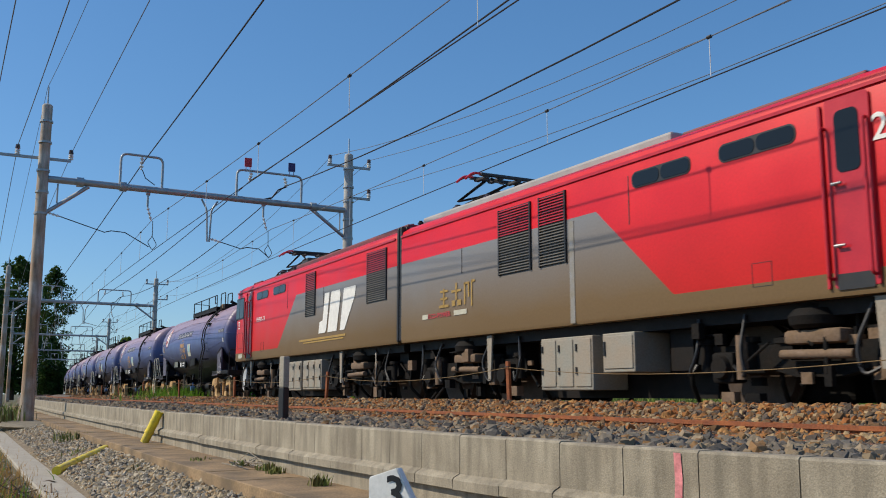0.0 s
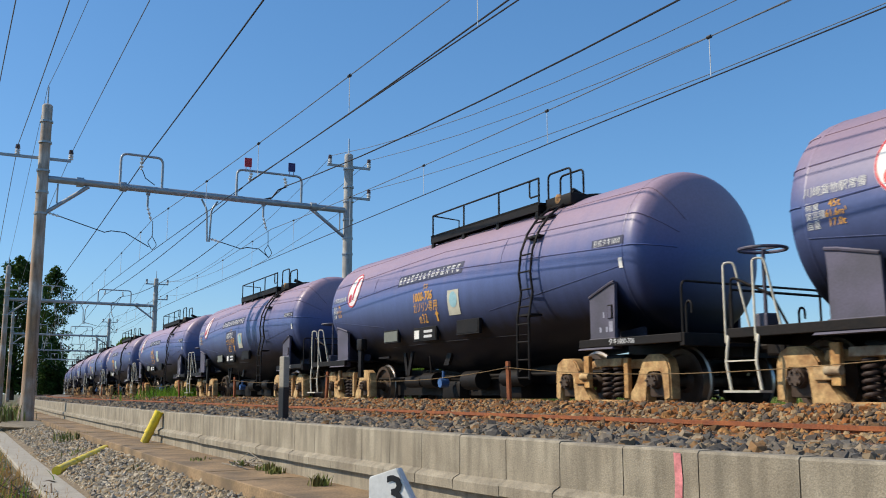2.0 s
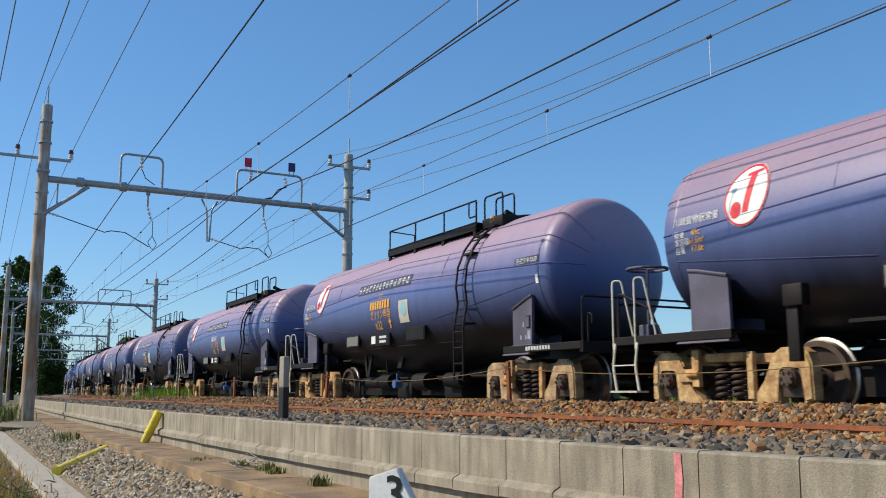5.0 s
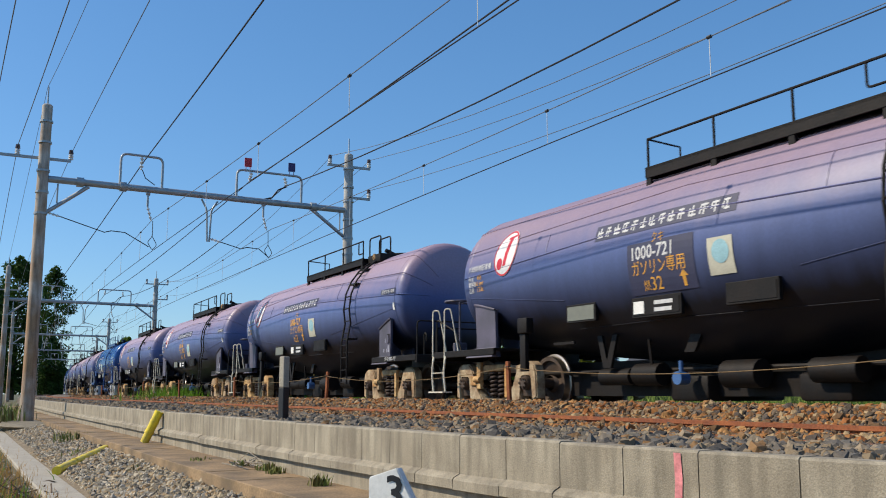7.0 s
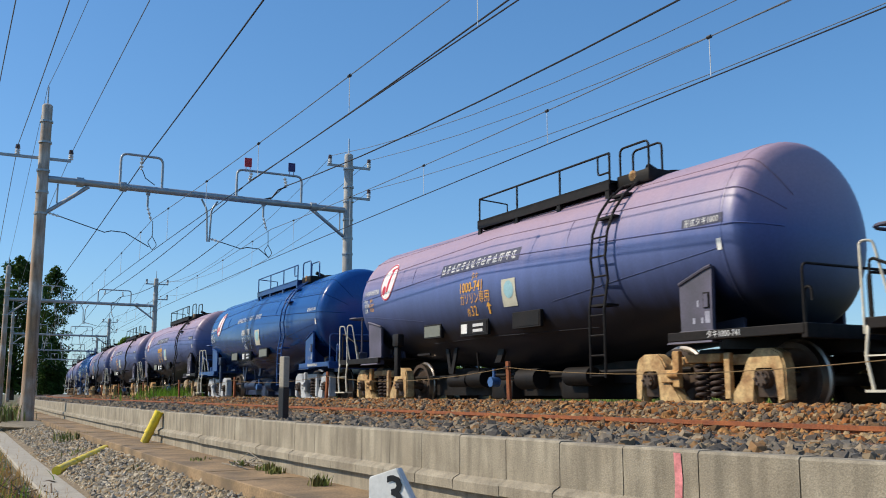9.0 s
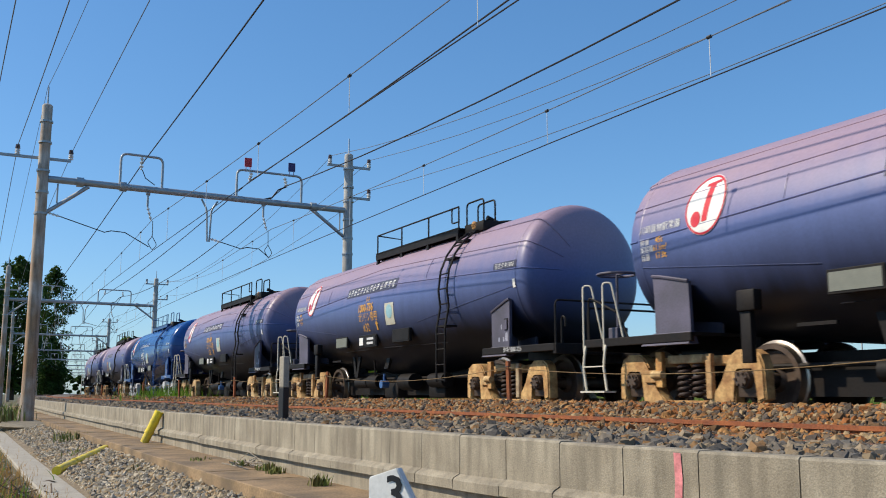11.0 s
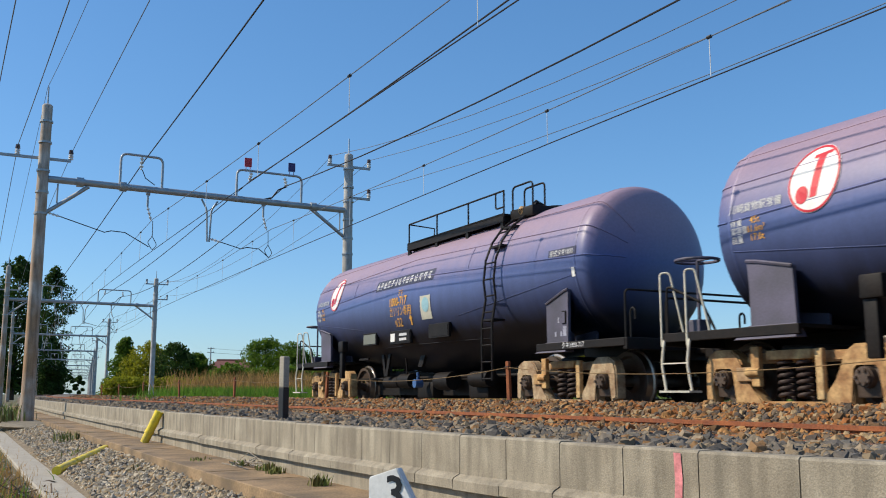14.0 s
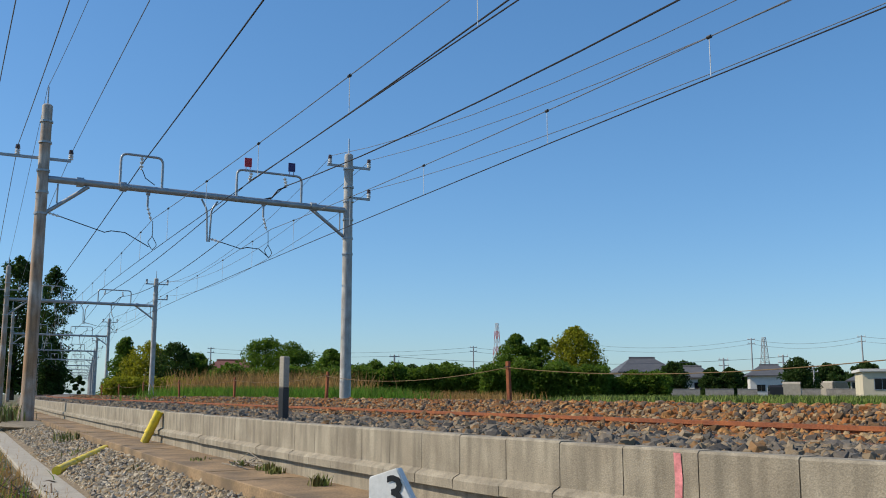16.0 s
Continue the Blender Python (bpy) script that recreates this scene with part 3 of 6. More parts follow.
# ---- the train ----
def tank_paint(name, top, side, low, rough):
    """Tank paint: paler crown, shade and soot painted into the belly, streaks and blotches."""
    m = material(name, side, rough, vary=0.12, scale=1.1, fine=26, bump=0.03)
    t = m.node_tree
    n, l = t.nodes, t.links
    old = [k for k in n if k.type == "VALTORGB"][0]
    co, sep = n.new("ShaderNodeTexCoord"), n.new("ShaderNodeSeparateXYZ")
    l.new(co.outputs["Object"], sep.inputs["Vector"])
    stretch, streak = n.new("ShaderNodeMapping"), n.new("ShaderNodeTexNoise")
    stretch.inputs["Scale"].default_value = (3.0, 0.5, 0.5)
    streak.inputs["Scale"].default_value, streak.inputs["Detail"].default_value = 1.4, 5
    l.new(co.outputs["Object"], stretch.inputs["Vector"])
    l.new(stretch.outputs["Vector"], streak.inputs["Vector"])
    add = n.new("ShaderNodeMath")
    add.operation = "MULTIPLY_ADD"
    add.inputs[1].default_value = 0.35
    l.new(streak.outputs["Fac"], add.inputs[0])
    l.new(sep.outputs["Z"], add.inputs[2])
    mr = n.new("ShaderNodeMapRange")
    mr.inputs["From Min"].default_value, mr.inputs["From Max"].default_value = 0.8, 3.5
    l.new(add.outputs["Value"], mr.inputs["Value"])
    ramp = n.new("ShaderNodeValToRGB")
    # height ramp: the low stop carries the belly's shade as colour
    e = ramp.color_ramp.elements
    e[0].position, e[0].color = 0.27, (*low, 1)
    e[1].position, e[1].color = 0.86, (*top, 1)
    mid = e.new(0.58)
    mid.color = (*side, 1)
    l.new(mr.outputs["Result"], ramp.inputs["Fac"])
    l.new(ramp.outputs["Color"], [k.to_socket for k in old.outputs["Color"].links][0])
    info, hue = n.new("ShaderNodeObjectInfo"), n.new("ShaderNodeHueSaturation")
    b = n["Principled BSDF"]
    src = b.inputs["Base Color"].links[0].from_socket
    vr = n.new("ShaderNodeMapRange")
    vr.inputs["To Min"].default_value, vr.inputs["To Max"].default_value = 0.88, 1.12
    l.new(info.outputs["Random"], vr.inputs["Value"])
    l.new(vr.outputs["Result"], hue.inputs["Value"])
    l.new(src, hue.inputs["Color"])
    l.new(hue.outputs["Color"], b.inputs["Base Color"])
    return m


# third colour of each: belly shade painted in, on the fresh blue too
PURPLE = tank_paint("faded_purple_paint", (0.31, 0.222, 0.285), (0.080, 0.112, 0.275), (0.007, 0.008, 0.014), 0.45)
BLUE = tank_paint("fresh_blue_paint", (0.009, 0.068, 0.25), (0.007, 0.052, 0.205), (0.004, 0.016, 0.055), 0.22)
DULL_PURPLE = material("sooty_purple_steel", (0.105, 0.095, 0.145), 0.6, vary=0.22, scale=2.2, fine=40, bump=0.03, tint=(0.065, 0.06, 0.08))
BLUE_SOOT = material("sooty_blue_gear", (0.010, 0.026, 0.075), 0.55, vary=0.4, scale=5, bump=0.1)
BLUE_STEEL = material("blue_steel", (0.010, 0.058, 0.22), 0.35, vary=0.2, scale=4, fine=30, bump=0.05)
FRAME = material("grimy_underframe", (0.009, 0.0085, 0.009), 0.6, vary=0.4, scale=5, fine=30, bump=0.1, tint=(0.015, 0.011, 0.009), spec=0.2)
CREAM = material("dusty_cream_casting", (0.64, 0.48, 0.26), 0.75, vary=0.4, scale=7, fine=30, bump=0.12, tint=(0.33, 0.19, 0.085))


def vary_casting(m):
    """Castings of one kind that are here cream, there rust-orange or grey."""
    n, l = m.node_tree.nodes, m.node_tree.links
    b = n["Principled BSDF"]
    src = b.inputs["Base Color"].links[0].from_socket
    info, ramp, mx = n.new("ShaderNodeObjectInfo"), n.new("ShaderNodeValToRGB"), n.new("ShaderNodeMix")
    ramp.color_ramp.elements[0].color, ramp.color_ramp.elements[1].color = (1.0, 0.78, 0.48, 1), (0.72, 0.80, 1.0, 1)
    for p, c in ((0.35, (1.0, 0.98, 0.9, 1)), (0.7, (0.86, 0.66, 0.42, 1))):
        ramp.color_ramp.elements.new(p).color = c
    mx.data_type, mx.blend_type = "RGBA", "MULTIPLY"
    mx.inputs["Factor"].default_value = 1.0
    l.new(info.outputs["Random"], ramp.inputs["Fac"])
    l.new(src, mx.inputs["A"])
    l.new(ramp.outputs["Color"], mx.inputs["B"])
    l.new(mx.outputs["Result"], b.inputs["Base Color"])


vary_casting(CREAM)
PALE_GREY = material("fresh_grey_casting", (0.50, 0.51, 0.52), 0.5, vary=0.15, scale=7, fine=30, bump=0.1)
SPRING = material("rust_brown_spring", (0.040, 0.020, 0.014), 0.7, vary=0.3, scale=9, bump=0.1)
WHEEL = material("steel_wheel", (0.12, 0.085, 0.065), 0.6, 0.5, vary=0.35, scale=6, bump=0.08)
TREAD = material("polished_tread", (0.42, 0.38, 0.34), 0.35, 1.0, vary=0.1, bump=0)
GALV = material("white_handrail", (0.70, 0.65, 0.52), 0.5, vary=0.2, scale=9, bump=0.05)
ORANGE = material("orange_stencil", (0.72, 0.36, 0.05), 0.7, vary=0.2, scale=12, bump=0)
STENCIL = material("white_stencil", (0.60, 0.60, 0.60), 0.7, vary=0.2, scale=12, bump=0)
FADED = material("faded_stencil", (0.36, 0.36, 0.44), 0.7, vary=0.3, scale=12, bump=0)
PATCH = material("dark_purple_patch", (0.035, 0.038, 0.085), 0.6, vary=0.2, scale=6, bump=0)
POSTER = material("cream_poster", (0.52, 0.50, 0.40), 0.6, vary=0.12, scale=9, bump=0)
SEA_GREEN = material("sea_green_print", (0.30, 0.52, 0.58), 0.6, vary=0.2, scale=9, bump=0)
GREY_CARD = material("grey_card", (0.17, 0.18, 0.15), 0.6, vary=0.15, scale=9, bump=0)
VALVE_BLUE = material("blue_valve_paint", (0.05, 0.13, 0.32), 0.5, vary=0.2, bump=0)

PITCHL = 13.57
NOSE, TAIL = 5.38, -5.56  # where the heads begin, leading and trailing
HEAD = [(-0.16, 1.182), (-0.07, 1.176), (0.0, 1.152), (0.05, 1.10), (0.10, 1.00), (0.16, 0.82), (0.21, 0.56), (0.24, 0.28), (0.25, 0.02)]


def tank_section(x):
    """Radius and centre height of the tank barrel: level top, belly that sinks to the middle."""
    r = 1.185 + 0.215 * max(0.0, 1 - abs(x) / 5.25)
    return r, 3.385 - r


def tank_y(x, z):
    r, c = tank_section(x)
    return -math.sqrt(max(0.0, r * r - (z - c) ** 2))


def tank_rings(bm, rings, n=56):
    rows = []
    for x, r, c in rings:
        rows.append([bm.verts.new((x, r * math.cos(2 * math.pi * k / n), c + r * math.sin(2 * math.pi * k / n))) for k in range(n)])
    for a, b in zip(rows, rows[1:]):
        for k in range(n):
            bm.faces.new((a[k], a[(k + 1) % n], b[(k + 1) % n], b[k]))
    bm.faces.new(rows[0])
    bm.faces.new(rows[-1][::-1])


def tank_barrel():
    bm = bmesh.new()
    c = 2.20
    left = [(TAIL - d, r, c) for d, r in HEAD[::-1]]
    mid = [(x, *tank_section(x)) for x in steps(TAIL + 0.25, NOSE - 0.25, 24)]
    right = [(NOSE + d, r, c) for d, r in HEAD]
    tank_rings(bm, left + mid + right)
    return bm


def weld_band(bm, x, w=0.03, proud=0.008):
    r, c = tank_section(x)
    n = 56
    rows = [[bm.verts.new((x + dx, (r + h) * math.cos(2 * math.pi * k / n), c + (r + h) * math.sin(2 * math.pi * k / n))) for k in range(n)]
            for dx, h in ((-w, 0), (-w * 0.5, proud), (w * 0.5, proud), (w, 0))]
    for a, b in zip(rows, rows[1:]):
        for k in range(n):
            bm.faces.new((a[k], a[(k + 1) % n], b[(k + 1) % n], b[k]))


def seam(bm, x0, z0, x1, z1, r=0.011):
    """A lengthwise weld along the barrel, on the side that faces the camera."""
    pipe(bm, [(x, tank_y(x, z) * 1.001, z) for x, z in ((x0 + (x1 - x0) * k / 10, z0 + (z1 - z0) * k / 10) for k in range(11))], r, 5)


def on_tank(me, dx=0.0, dz=0.0, lift=0.006):
    """Lays a flat x-z mesh onto the side of the barrel that faces the camera."""
    for v in me.vertices:
        x, z = v.co.x + dx, v.co.z + dz
        v.co = (x, tank_y(x, z) - lift + v.co.y, z)
    return me


def letters(body, height, italic=0.0, stretch=1.0, bold=0.0):
    """Lettering as a flat mesh in the x-z plane, its lower left at the origin."""
    cu = bpy.data.curves.new("letters", "FONT")
    cu.body, cu.size, cu.shear, cu.offset = body, height / 0.7, italic, bold
    cu.resolution_u = 2
    ob = bpy.data.objects.new("letters", cu)
    scene.collection.objects.link(ob)
    me = bpy.data.meshes.new_from_object(ob.evaluated_get(bpy.context.evaluated_depsgraph_get()))
    bpy.data.objects.remove(ob)
    for v in me.vertices:
        v.co = (v.co.x * stretch, 0.0, v.co.y)
    return me


def painted(name, me, mat, parent, label=""):
    me.materials.clear()
    me.materials.append(mat)
    return part(name, me, mat, parent, label)


def quads(rects, cut=1):
    """Flat rectangles (x0, x1, z0, z1) in the x-z plane; cut: pieces up and along, so that they can follow the barrel."""
    bm = bmesh.new()
    for x0, x1, z0, z1 in rects:
        xs, zs = steps(x0, x1, cut), steps(z0, z1, cut)
        g = [[bm.verts.new((x, 0, z)) for z in zs] for x in xs]
        for i in range(cut):
            for j in range(cut):
                bm.faces.new((g[i][j], g[i + 1][j], g[i + 1][j + 1], g[i][j + 1]))
    me = bpy.data.meshes.new("bars")
    bm.to_mesh(me)
    bm.free()
    return me


def disc(rx, rz, n=40, x=0.0, z=0.0, hole=0.0):
    bm = bmesh.new()
    rows = [[bm.verts.new((x + rx * f * math.cos(2 * math.pi * k / n), 0, z + rz * f * math.sin(2 * math.pi * k / n))) for k in range(n)] for f in (1.0, 0.75, 0.5, max(hole, 0.25))]
    for a, b in zip(rows, rows[1:]):
        for k in range(n):
            bm.faces.new((a[k], a[(k + 1) % n], b[(k + 1) % n], b[k]))
    if not hole:
        bm.faces.new(rows[-1])
    me = bpy.data.meshes.new("disc")
    bm.to_mesh(me)
    bm.free()
    return me


def hook_mark():
    """The red emblem in the oval: a slanted bar with a serif and a round dot at its foot."""
    bm = bmesh.new()

    def strip(pts):
        for a, b in zip(pts, pts[1:]):
            bm.faces.new([bm.verts.new((x, 0, z)) for x, z in (a[0], a[1], b[1], b[0])])

    strip([((-0.03, 0.27), (0.20, 0.30)), ((-0.03, 0.23), (0.20, 0.26))])
    strip([((0.03, 0.26), (0.13, 0.27)), ((0.01, 0.0), (0.11, 0.0)), ((-0.01, -0.22), (0.08, -0.21))])
    n = 20
    bm.faces.new([bm.verts.new((-0.115 + 0.085 * math.cos(2 * math.pi * k / n), 0, -0.17 + 0.10 * math.sin(2 * math.pi * k / n))) for k in range(n)])
    bmesh.ops.subdivide_edges(bm, edges=bm.edges[:], cuts=1, use_grid_fill=False)
    me = bpy.data.meshes.new("mark")
    bm.to_mesh(me)
    bm.free()
    return me


def side_frame(y):
    """Cast side frame of a wagon bogie, axles 1.9 m apart, in the x-z plane."""
    bm = bmesh.new()
    block = [(0.62, 0.40), (0.67, 0.60), (0.74, 0.71), (0.84, 0.77), (1.08, 0.77), (1.19, 0.71), (1.24, 0.58), (1.25, 0.20), (1.12, 0.16), (1.12, 0.52), (1.07, 0.57), (0.84, 0.57), (0.79, 0.52), (0.79, 0.16), (0.42, 0.10), (0.36, 0.16)]
    for sx in (1, -1):
        plate(bm, [(sx * x, z) for x, z in block], y - 0.09, y + 0.09)
    plate(bm, [(-0.40, 0.11), (0.40, 0.11), (0.40, 0.18), (-0.40, 0.18)], y - 0.07, y + 0.07)
    plate(bm, [(-0.72, 0.60), (0.72, 0.60), (0.66, 0.72), (-0.66, 0.72)], y * 0.93 - 0.05, y * 0.93 + 0.05)
    bmesh.ops.bevel(bm, geom=[e for e in bm.edges if abs(e.verts[0].co.y - e.verts[1].co.y) < 1e-4], offset=0.02, segments=2, affect="EDGES")
    return bm


def build_wheelset(parent, x):
    bm = bmesh.new()
    rod(bm, (0, -0.98, 0), (0, 0.98, 0), 0.075, n=14)
    for sd in (-1, 1):
        n = 36
        prof = [(0.47, 0.0), (0.47, 0.40), (0.50, 0.462), (0.535, 0.462), (0.545, 0.43), (0.64, 0.418), (0.64, 0.355), (0.585, 0.335), (0.56, 0.16), (0.62, 0.12), (0.62, 0.0)]
        rows = [[bm.verts.new((r * math.cos(2 * math.pi * k / n), sd * y, r * math.sin(2 * math.pi * k / n))) for k in range(n)] for y, r in prof[1:-1]]
        for a, b in zip(rows, rows[1:]):
            for k in range(n):
                bm.faces.new((a[k], a[(k + 1) % n], b[(k + 1) % n], b[k]))
    for f in bm.faces:
        rr = math.hypot(f.calc_center_median().x, f.calc_center_median().z)
        f.material_index = 1 if rr > 0.41 and abs(f.calc_center_median().y) > 0.54 else 0
    me = finish("wheelset", bm, WHEEL, 35)
    me.materials.append(TREAD)
    ws = part("wheelset", me, WHEEL, parent)
    ws.matrix_basis = pose(x, 0, 0.43)
    return ws


def build_bogie(parent, x, cast):
    bg = new("bogie")
    bg.parent = parent
    bg.matrix_basis = pose(x, 0, 0)
    for sd in (-1, 1):
        sf = part("side_frame", side_frame(sd * 1.0), cast, bg, smooth=40)
        for ax in (-0.95, 0.95):
            bm = bmesh.new()
            box(bm, ax - 0.14, ax + 0.14, sd * 1.0 - 0.05, sd * 1.0 + 0.05, 0.22, 0.53, 0.02)
            rod(bm, (ax, sd * 1.05, 0.43), (ax, sd * 1.12, 0.43), 0.115, 0.105, n=18)
            rod(bm, (ax, sd * 1.12, 0.43), (ax, sd * 1.15, 0.43), 0.09, n=14)
            for k in range(6):
                a = k * math.pi / 3
                rod(bm, (ax + 0.07 * math.cos(a), sd * 1.15, 0.43 + 0.07 * math.sin(a)), (ax + 0.07 * math.cos(a), sd * 1.175, 0.43 + 0.07 * math.sin(a)), 0.016, n=6)
            part("axle_box", bm, WHEEL, sf, "dark round bolted axle box cover", smooth=40)
        for sx in (-0.16, 0.16):
            bm = bmesh.new()
            pipe(bm, [(sx * 0.8 + 0.08 * math.cos(a), sd * 0.97 + 0.08 * math.sin(a), 0.20 + 0.42 * a / 37.7) for a in steps(0, 37.7, 60)], 0.022, 6)
            part("coil_spring", bm, SPRING, bg, "rust-brown coil spring", smooth=60)
        bm = bmesh.new()
        box(bm, -0.30, 0.30, sd * 1.0 - 0.10, sd * 1.0 + 0.10, 0.63, 0.74, 0.02)
        rod(bm, (-0.55, sd * 1.13, 0.50), (-0.36, sd * 1.13, 0.50), 0.05, n=12)
        part("bolster_end", bm, cast, bg, smooth=40)
        for x0, x1, z0, z1 in ((-0.50, -0.38, 0.34, 0.79), (0.38, 0.47, 0.20, 0.74), (-0.72, -0.50, 0.40, 0.56)):
            part("wear_plate", shape((box, x0, x1, sd * 1.09 - 0.035, sd * 1.09 + 0.035, z0, z1, 0.012)), cast, bg)
    bm = bmesh.new()
    box(bm, -0.22, 0.22, -0.95, 0.95, 0.55, 0.80, 0.03)
    for ax in (-0.45, 0.45):
        box(bm, ax - 0.04, ax + 0.04, -0.7, 0.7, 0.32, 0.42)
    for ax in (-0.47, 0.47):
        for sd in (-1, 1):
            box(bm, ax - 0.05, ax + 0.05, sd * 0.59 - 0.05, sd * 0.59 + 0.05, 0.22, 0.60, 0.015)
    part("bolster", bm, FRAME, bg)
    sets = [build_wheelset(bg, ax) for ax in (-0.95, 0.95)]
    return bg, sets


def build_wagon(paint, steel, cast, text, label):
    w = thing("tank_wagon", label, "tank wagon", group="wagons of the train")
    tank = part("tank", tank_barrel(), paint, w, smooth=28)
    bm = bmesh.new()
    for x in (TAIL + 0.2, NOSE - 0.2):
        weld_band(bm, x, 0.022, 0.004)
    for ze, zm in ((3.08, 3.17), (2.70, 2.87), (2.25, 2.48)):
        seam(bm, -5.35, ze, 0.0, zm)
        seam(bm, 0.0, zm, 5.2, ze)
        a = math.asin((ze - 2.2) / 1.186)
        for end, sx in ((NOSE, 1), (TAIL, -1)):
            pipe(bm, [(end + sx * d, -r * math.cos(a) * 1.003, 2.2 + r * math.sin(a) * 1.003) for d, r in HEAD[:7]], 0.011, 5)
    for x0, z0, x1, z1 in ((-5.35, 1.90, -2.5, 1.61), (1.8, 1.62, 5.2, 1.99), (-2.5, 1.20, 2.5, 1.20)):
        seam(bm, x0, z0, x1, z1, 0.006)
    for x, z0, z1 in ((-2.9, 2.66, 2.37), (2.2, 2.80, 2.39)):
        pipe(bm, [(x, tank_y(x, z) * 1.001, z) for z in steps(z0, z1, 5)], 0.007, 5)
    part("weld_seams", bm, paint, tank, smooth=60)
    # walkway on the crown
    bm = bmesh.new()
    box(bm, -1.05, 2.72, -0.86, -0.22, 3.30, 3.335)
    box(bm, -1.05, 2.72, -0.86, -0.83, 3.19, 3.34)
    box(bm, -1.05, -1.02, -0.86, -0.22, 3.19, 3.34)
    for x in steps(-1.0, 2.66, 3):
        plate(bm, [(x - 0.06, 2.95), (x + 0.06, 2.95), (x + 0.03, 3.31), (x - 0.03, 3.31)], -0.85, -0.80)
        box(bm, x - 0.02, x + 0.02, -0.82, -0.25, 3.2, 3.3)
    part("walkway", bm, steel if steel is BLUE_STEEL else FRAME, w)
    bm = bmesh.new()
    for x in steps(-1.0, 2.72, 3):
        rod(bm, (x, -0.84, 3.28), (x, -0.84, 3.735), 0.017, n=8)
    pipe(bm, [(-1.0, -0.84, 3.735), (2.72, -0.84, 3.735)], 0.017)
    pipe(bm, [(-1.0, -0.84, 3.735), (-1.0, -0.25, 3.70), (-1.0, -0.25, 3.3)], 0.015)
    pipe(bm, rounded([(2.72, -0.84, 3.45), (2.45, -0.84, 3.45), (2.45, -0.84, 3.74), (2.72, -0.84, 3.735)], 0.05), 0.015)
    part("railing", bm, steel if steel is BLUE_STEEL else FRAME, w)
    bm = bmesh.new()
    box(bm, 2.75, 3.45, -0.74, -0.10, 3.20, 3.38, 0.02)
    rod(bm, (3.1, 0.0, 3.34), (3.1, 0.0, 3.44), 0.26, n=24)
    rod(bm, (3.1, -0.2, 3.40), (3.1, -0.45, 3.50), 0.05, n=10)
    hatch = part("hatch_box", bm, FRAME, w, smooth=40)
    bm = bmesh.new()
    rod(bm, (3.1, -0.74, 3.33), (3.1, -0.70, 3.33), 0.075, n=20)
    part("hatch_lid", bm, CREAM, hatch, "cream-painted round hatch lid")
    for y in (-0.72, -0.48):
        bm = bmesh.new()
        pipe(bm, rounded([(2.82, y, 3.36), (2.82, y, 3.78), (3.44, y, 3.78), (3.44, y, 3.36)], 0.09), 0.017)
        part("hatch_railing", bm, steel if steel is BLUE_STEEL else FRAME, w)
    # ladder down the side
    bm = bmesh.new()
    side = []
    for z in (3.34, 3.2, 3.0, 2.75, 2.45, 2.1, 1.8):
        side.append((z, tank_y(3.1, z) - 0.11))
    side += [(1.4, -1.42), (0.9, -1.42), (0.47, -1.42)]
    for x in (2.93, 3.25):
        pipe(bm, [(x, y, z) for z, y in side], 0.02)
    for z in steps(0.5, 3.2, 10):
        y = float(np.interp(z, [q[0] for q in side[::-1]], [q[1] for q in side[::-1]]))
        pipe(bm, [(2.93, y, z), (3.25, y, z)], 0.013, 6)
    for z in (3.02, 2.68, 1.45):
        y = float(np.interp(z, [q[0] for q in side[::-1]], [q[1] for q in side[::-1]]))
        box(bm, 2.9, 3.28, y, min(y + 0.22, tank_y(3.1, z) + 0.02), z - 0.015, z + 0.015)
    part("ladder", bm, steel if steel is BLUE_STEEL else FRAME, w)
    # saddles over the bogies, decks and sills
    for sx in (-1, 1):
        for sd in (-1, 1):
            bm = bmesh.new()
            y = sd * 1.15
            if sx > 0:
                outline = [(4.45, 1.0), (4.44, 1.60), (4.90, 1.76), (5.00, 1.78), (4.98, 1.0)]
            else:
                outline = [(-5.08, 1.0), (-5.14, 1.76), (-4.98, 1.74), (-4.50, 1.64), (-4.48, 1.0)]
            plate(bm, outline, y - 0.025, y + 0.025)
            plate(bm, outline, y * 0.55 - 0.02, y * 0.55 + 0.02)
            xa, xb = min(q[0] for q in outline), max(q[0] for q in outline)
            box(bm, xa, xa + 0.04, min(y, y * 0.6), max(y, y * 0.6), 0.99, 1.6)
            part("saddle_lip", shape((pipe, [(q[0], y + 0.03 * sd, q[1]) for q in outline[1:-1]], 0.022, 6)), steel, w)
            foot = bmesh.new()
            rows = [[foot.verts.new((px, py, pz)) for px, py, pz in ((xa - f, y - t * sd, zz), (xb + f, y - t * sd, zz), (xb + f, y + o * sd, zz), (xa - f, y + o * sd, zz))] for f, t, o, zz in ((0.10, 0.0, 0.17, 0.86), (0.0, 0.04, 0.035, 1.02))]
            for i in range(4):
                foot.faces.new((rows[0][i], rows[0][(i + 1) % 4], rows[1][(i + 1) % 4], rows[1][i]))
            foot.faces.new(rows[0])
            foot.faces.new(rows[1][::-1])
            part("saddle_foot", foot, steel, w)
            part("saddle", bm, steel, w)
        bm = bmesh.new()
        a, b = (4.35, 6.42) if sx > 0 else (-6.42, -4.35)
        box(bm, a, b, -1.28, 1.28, 0.96, 1.0)
        for sd in (-1, 1):
            box(bm, a, b, sd * 1.28 - 0.03, sd * 1.28 + 0.03, 0.89, 1.0, 0.008)
        e = 6.42 * sx
        box(bm, e - 0.04, e + 0.04, -1.3, 1.3, 0.84, 1.0, 0.01)
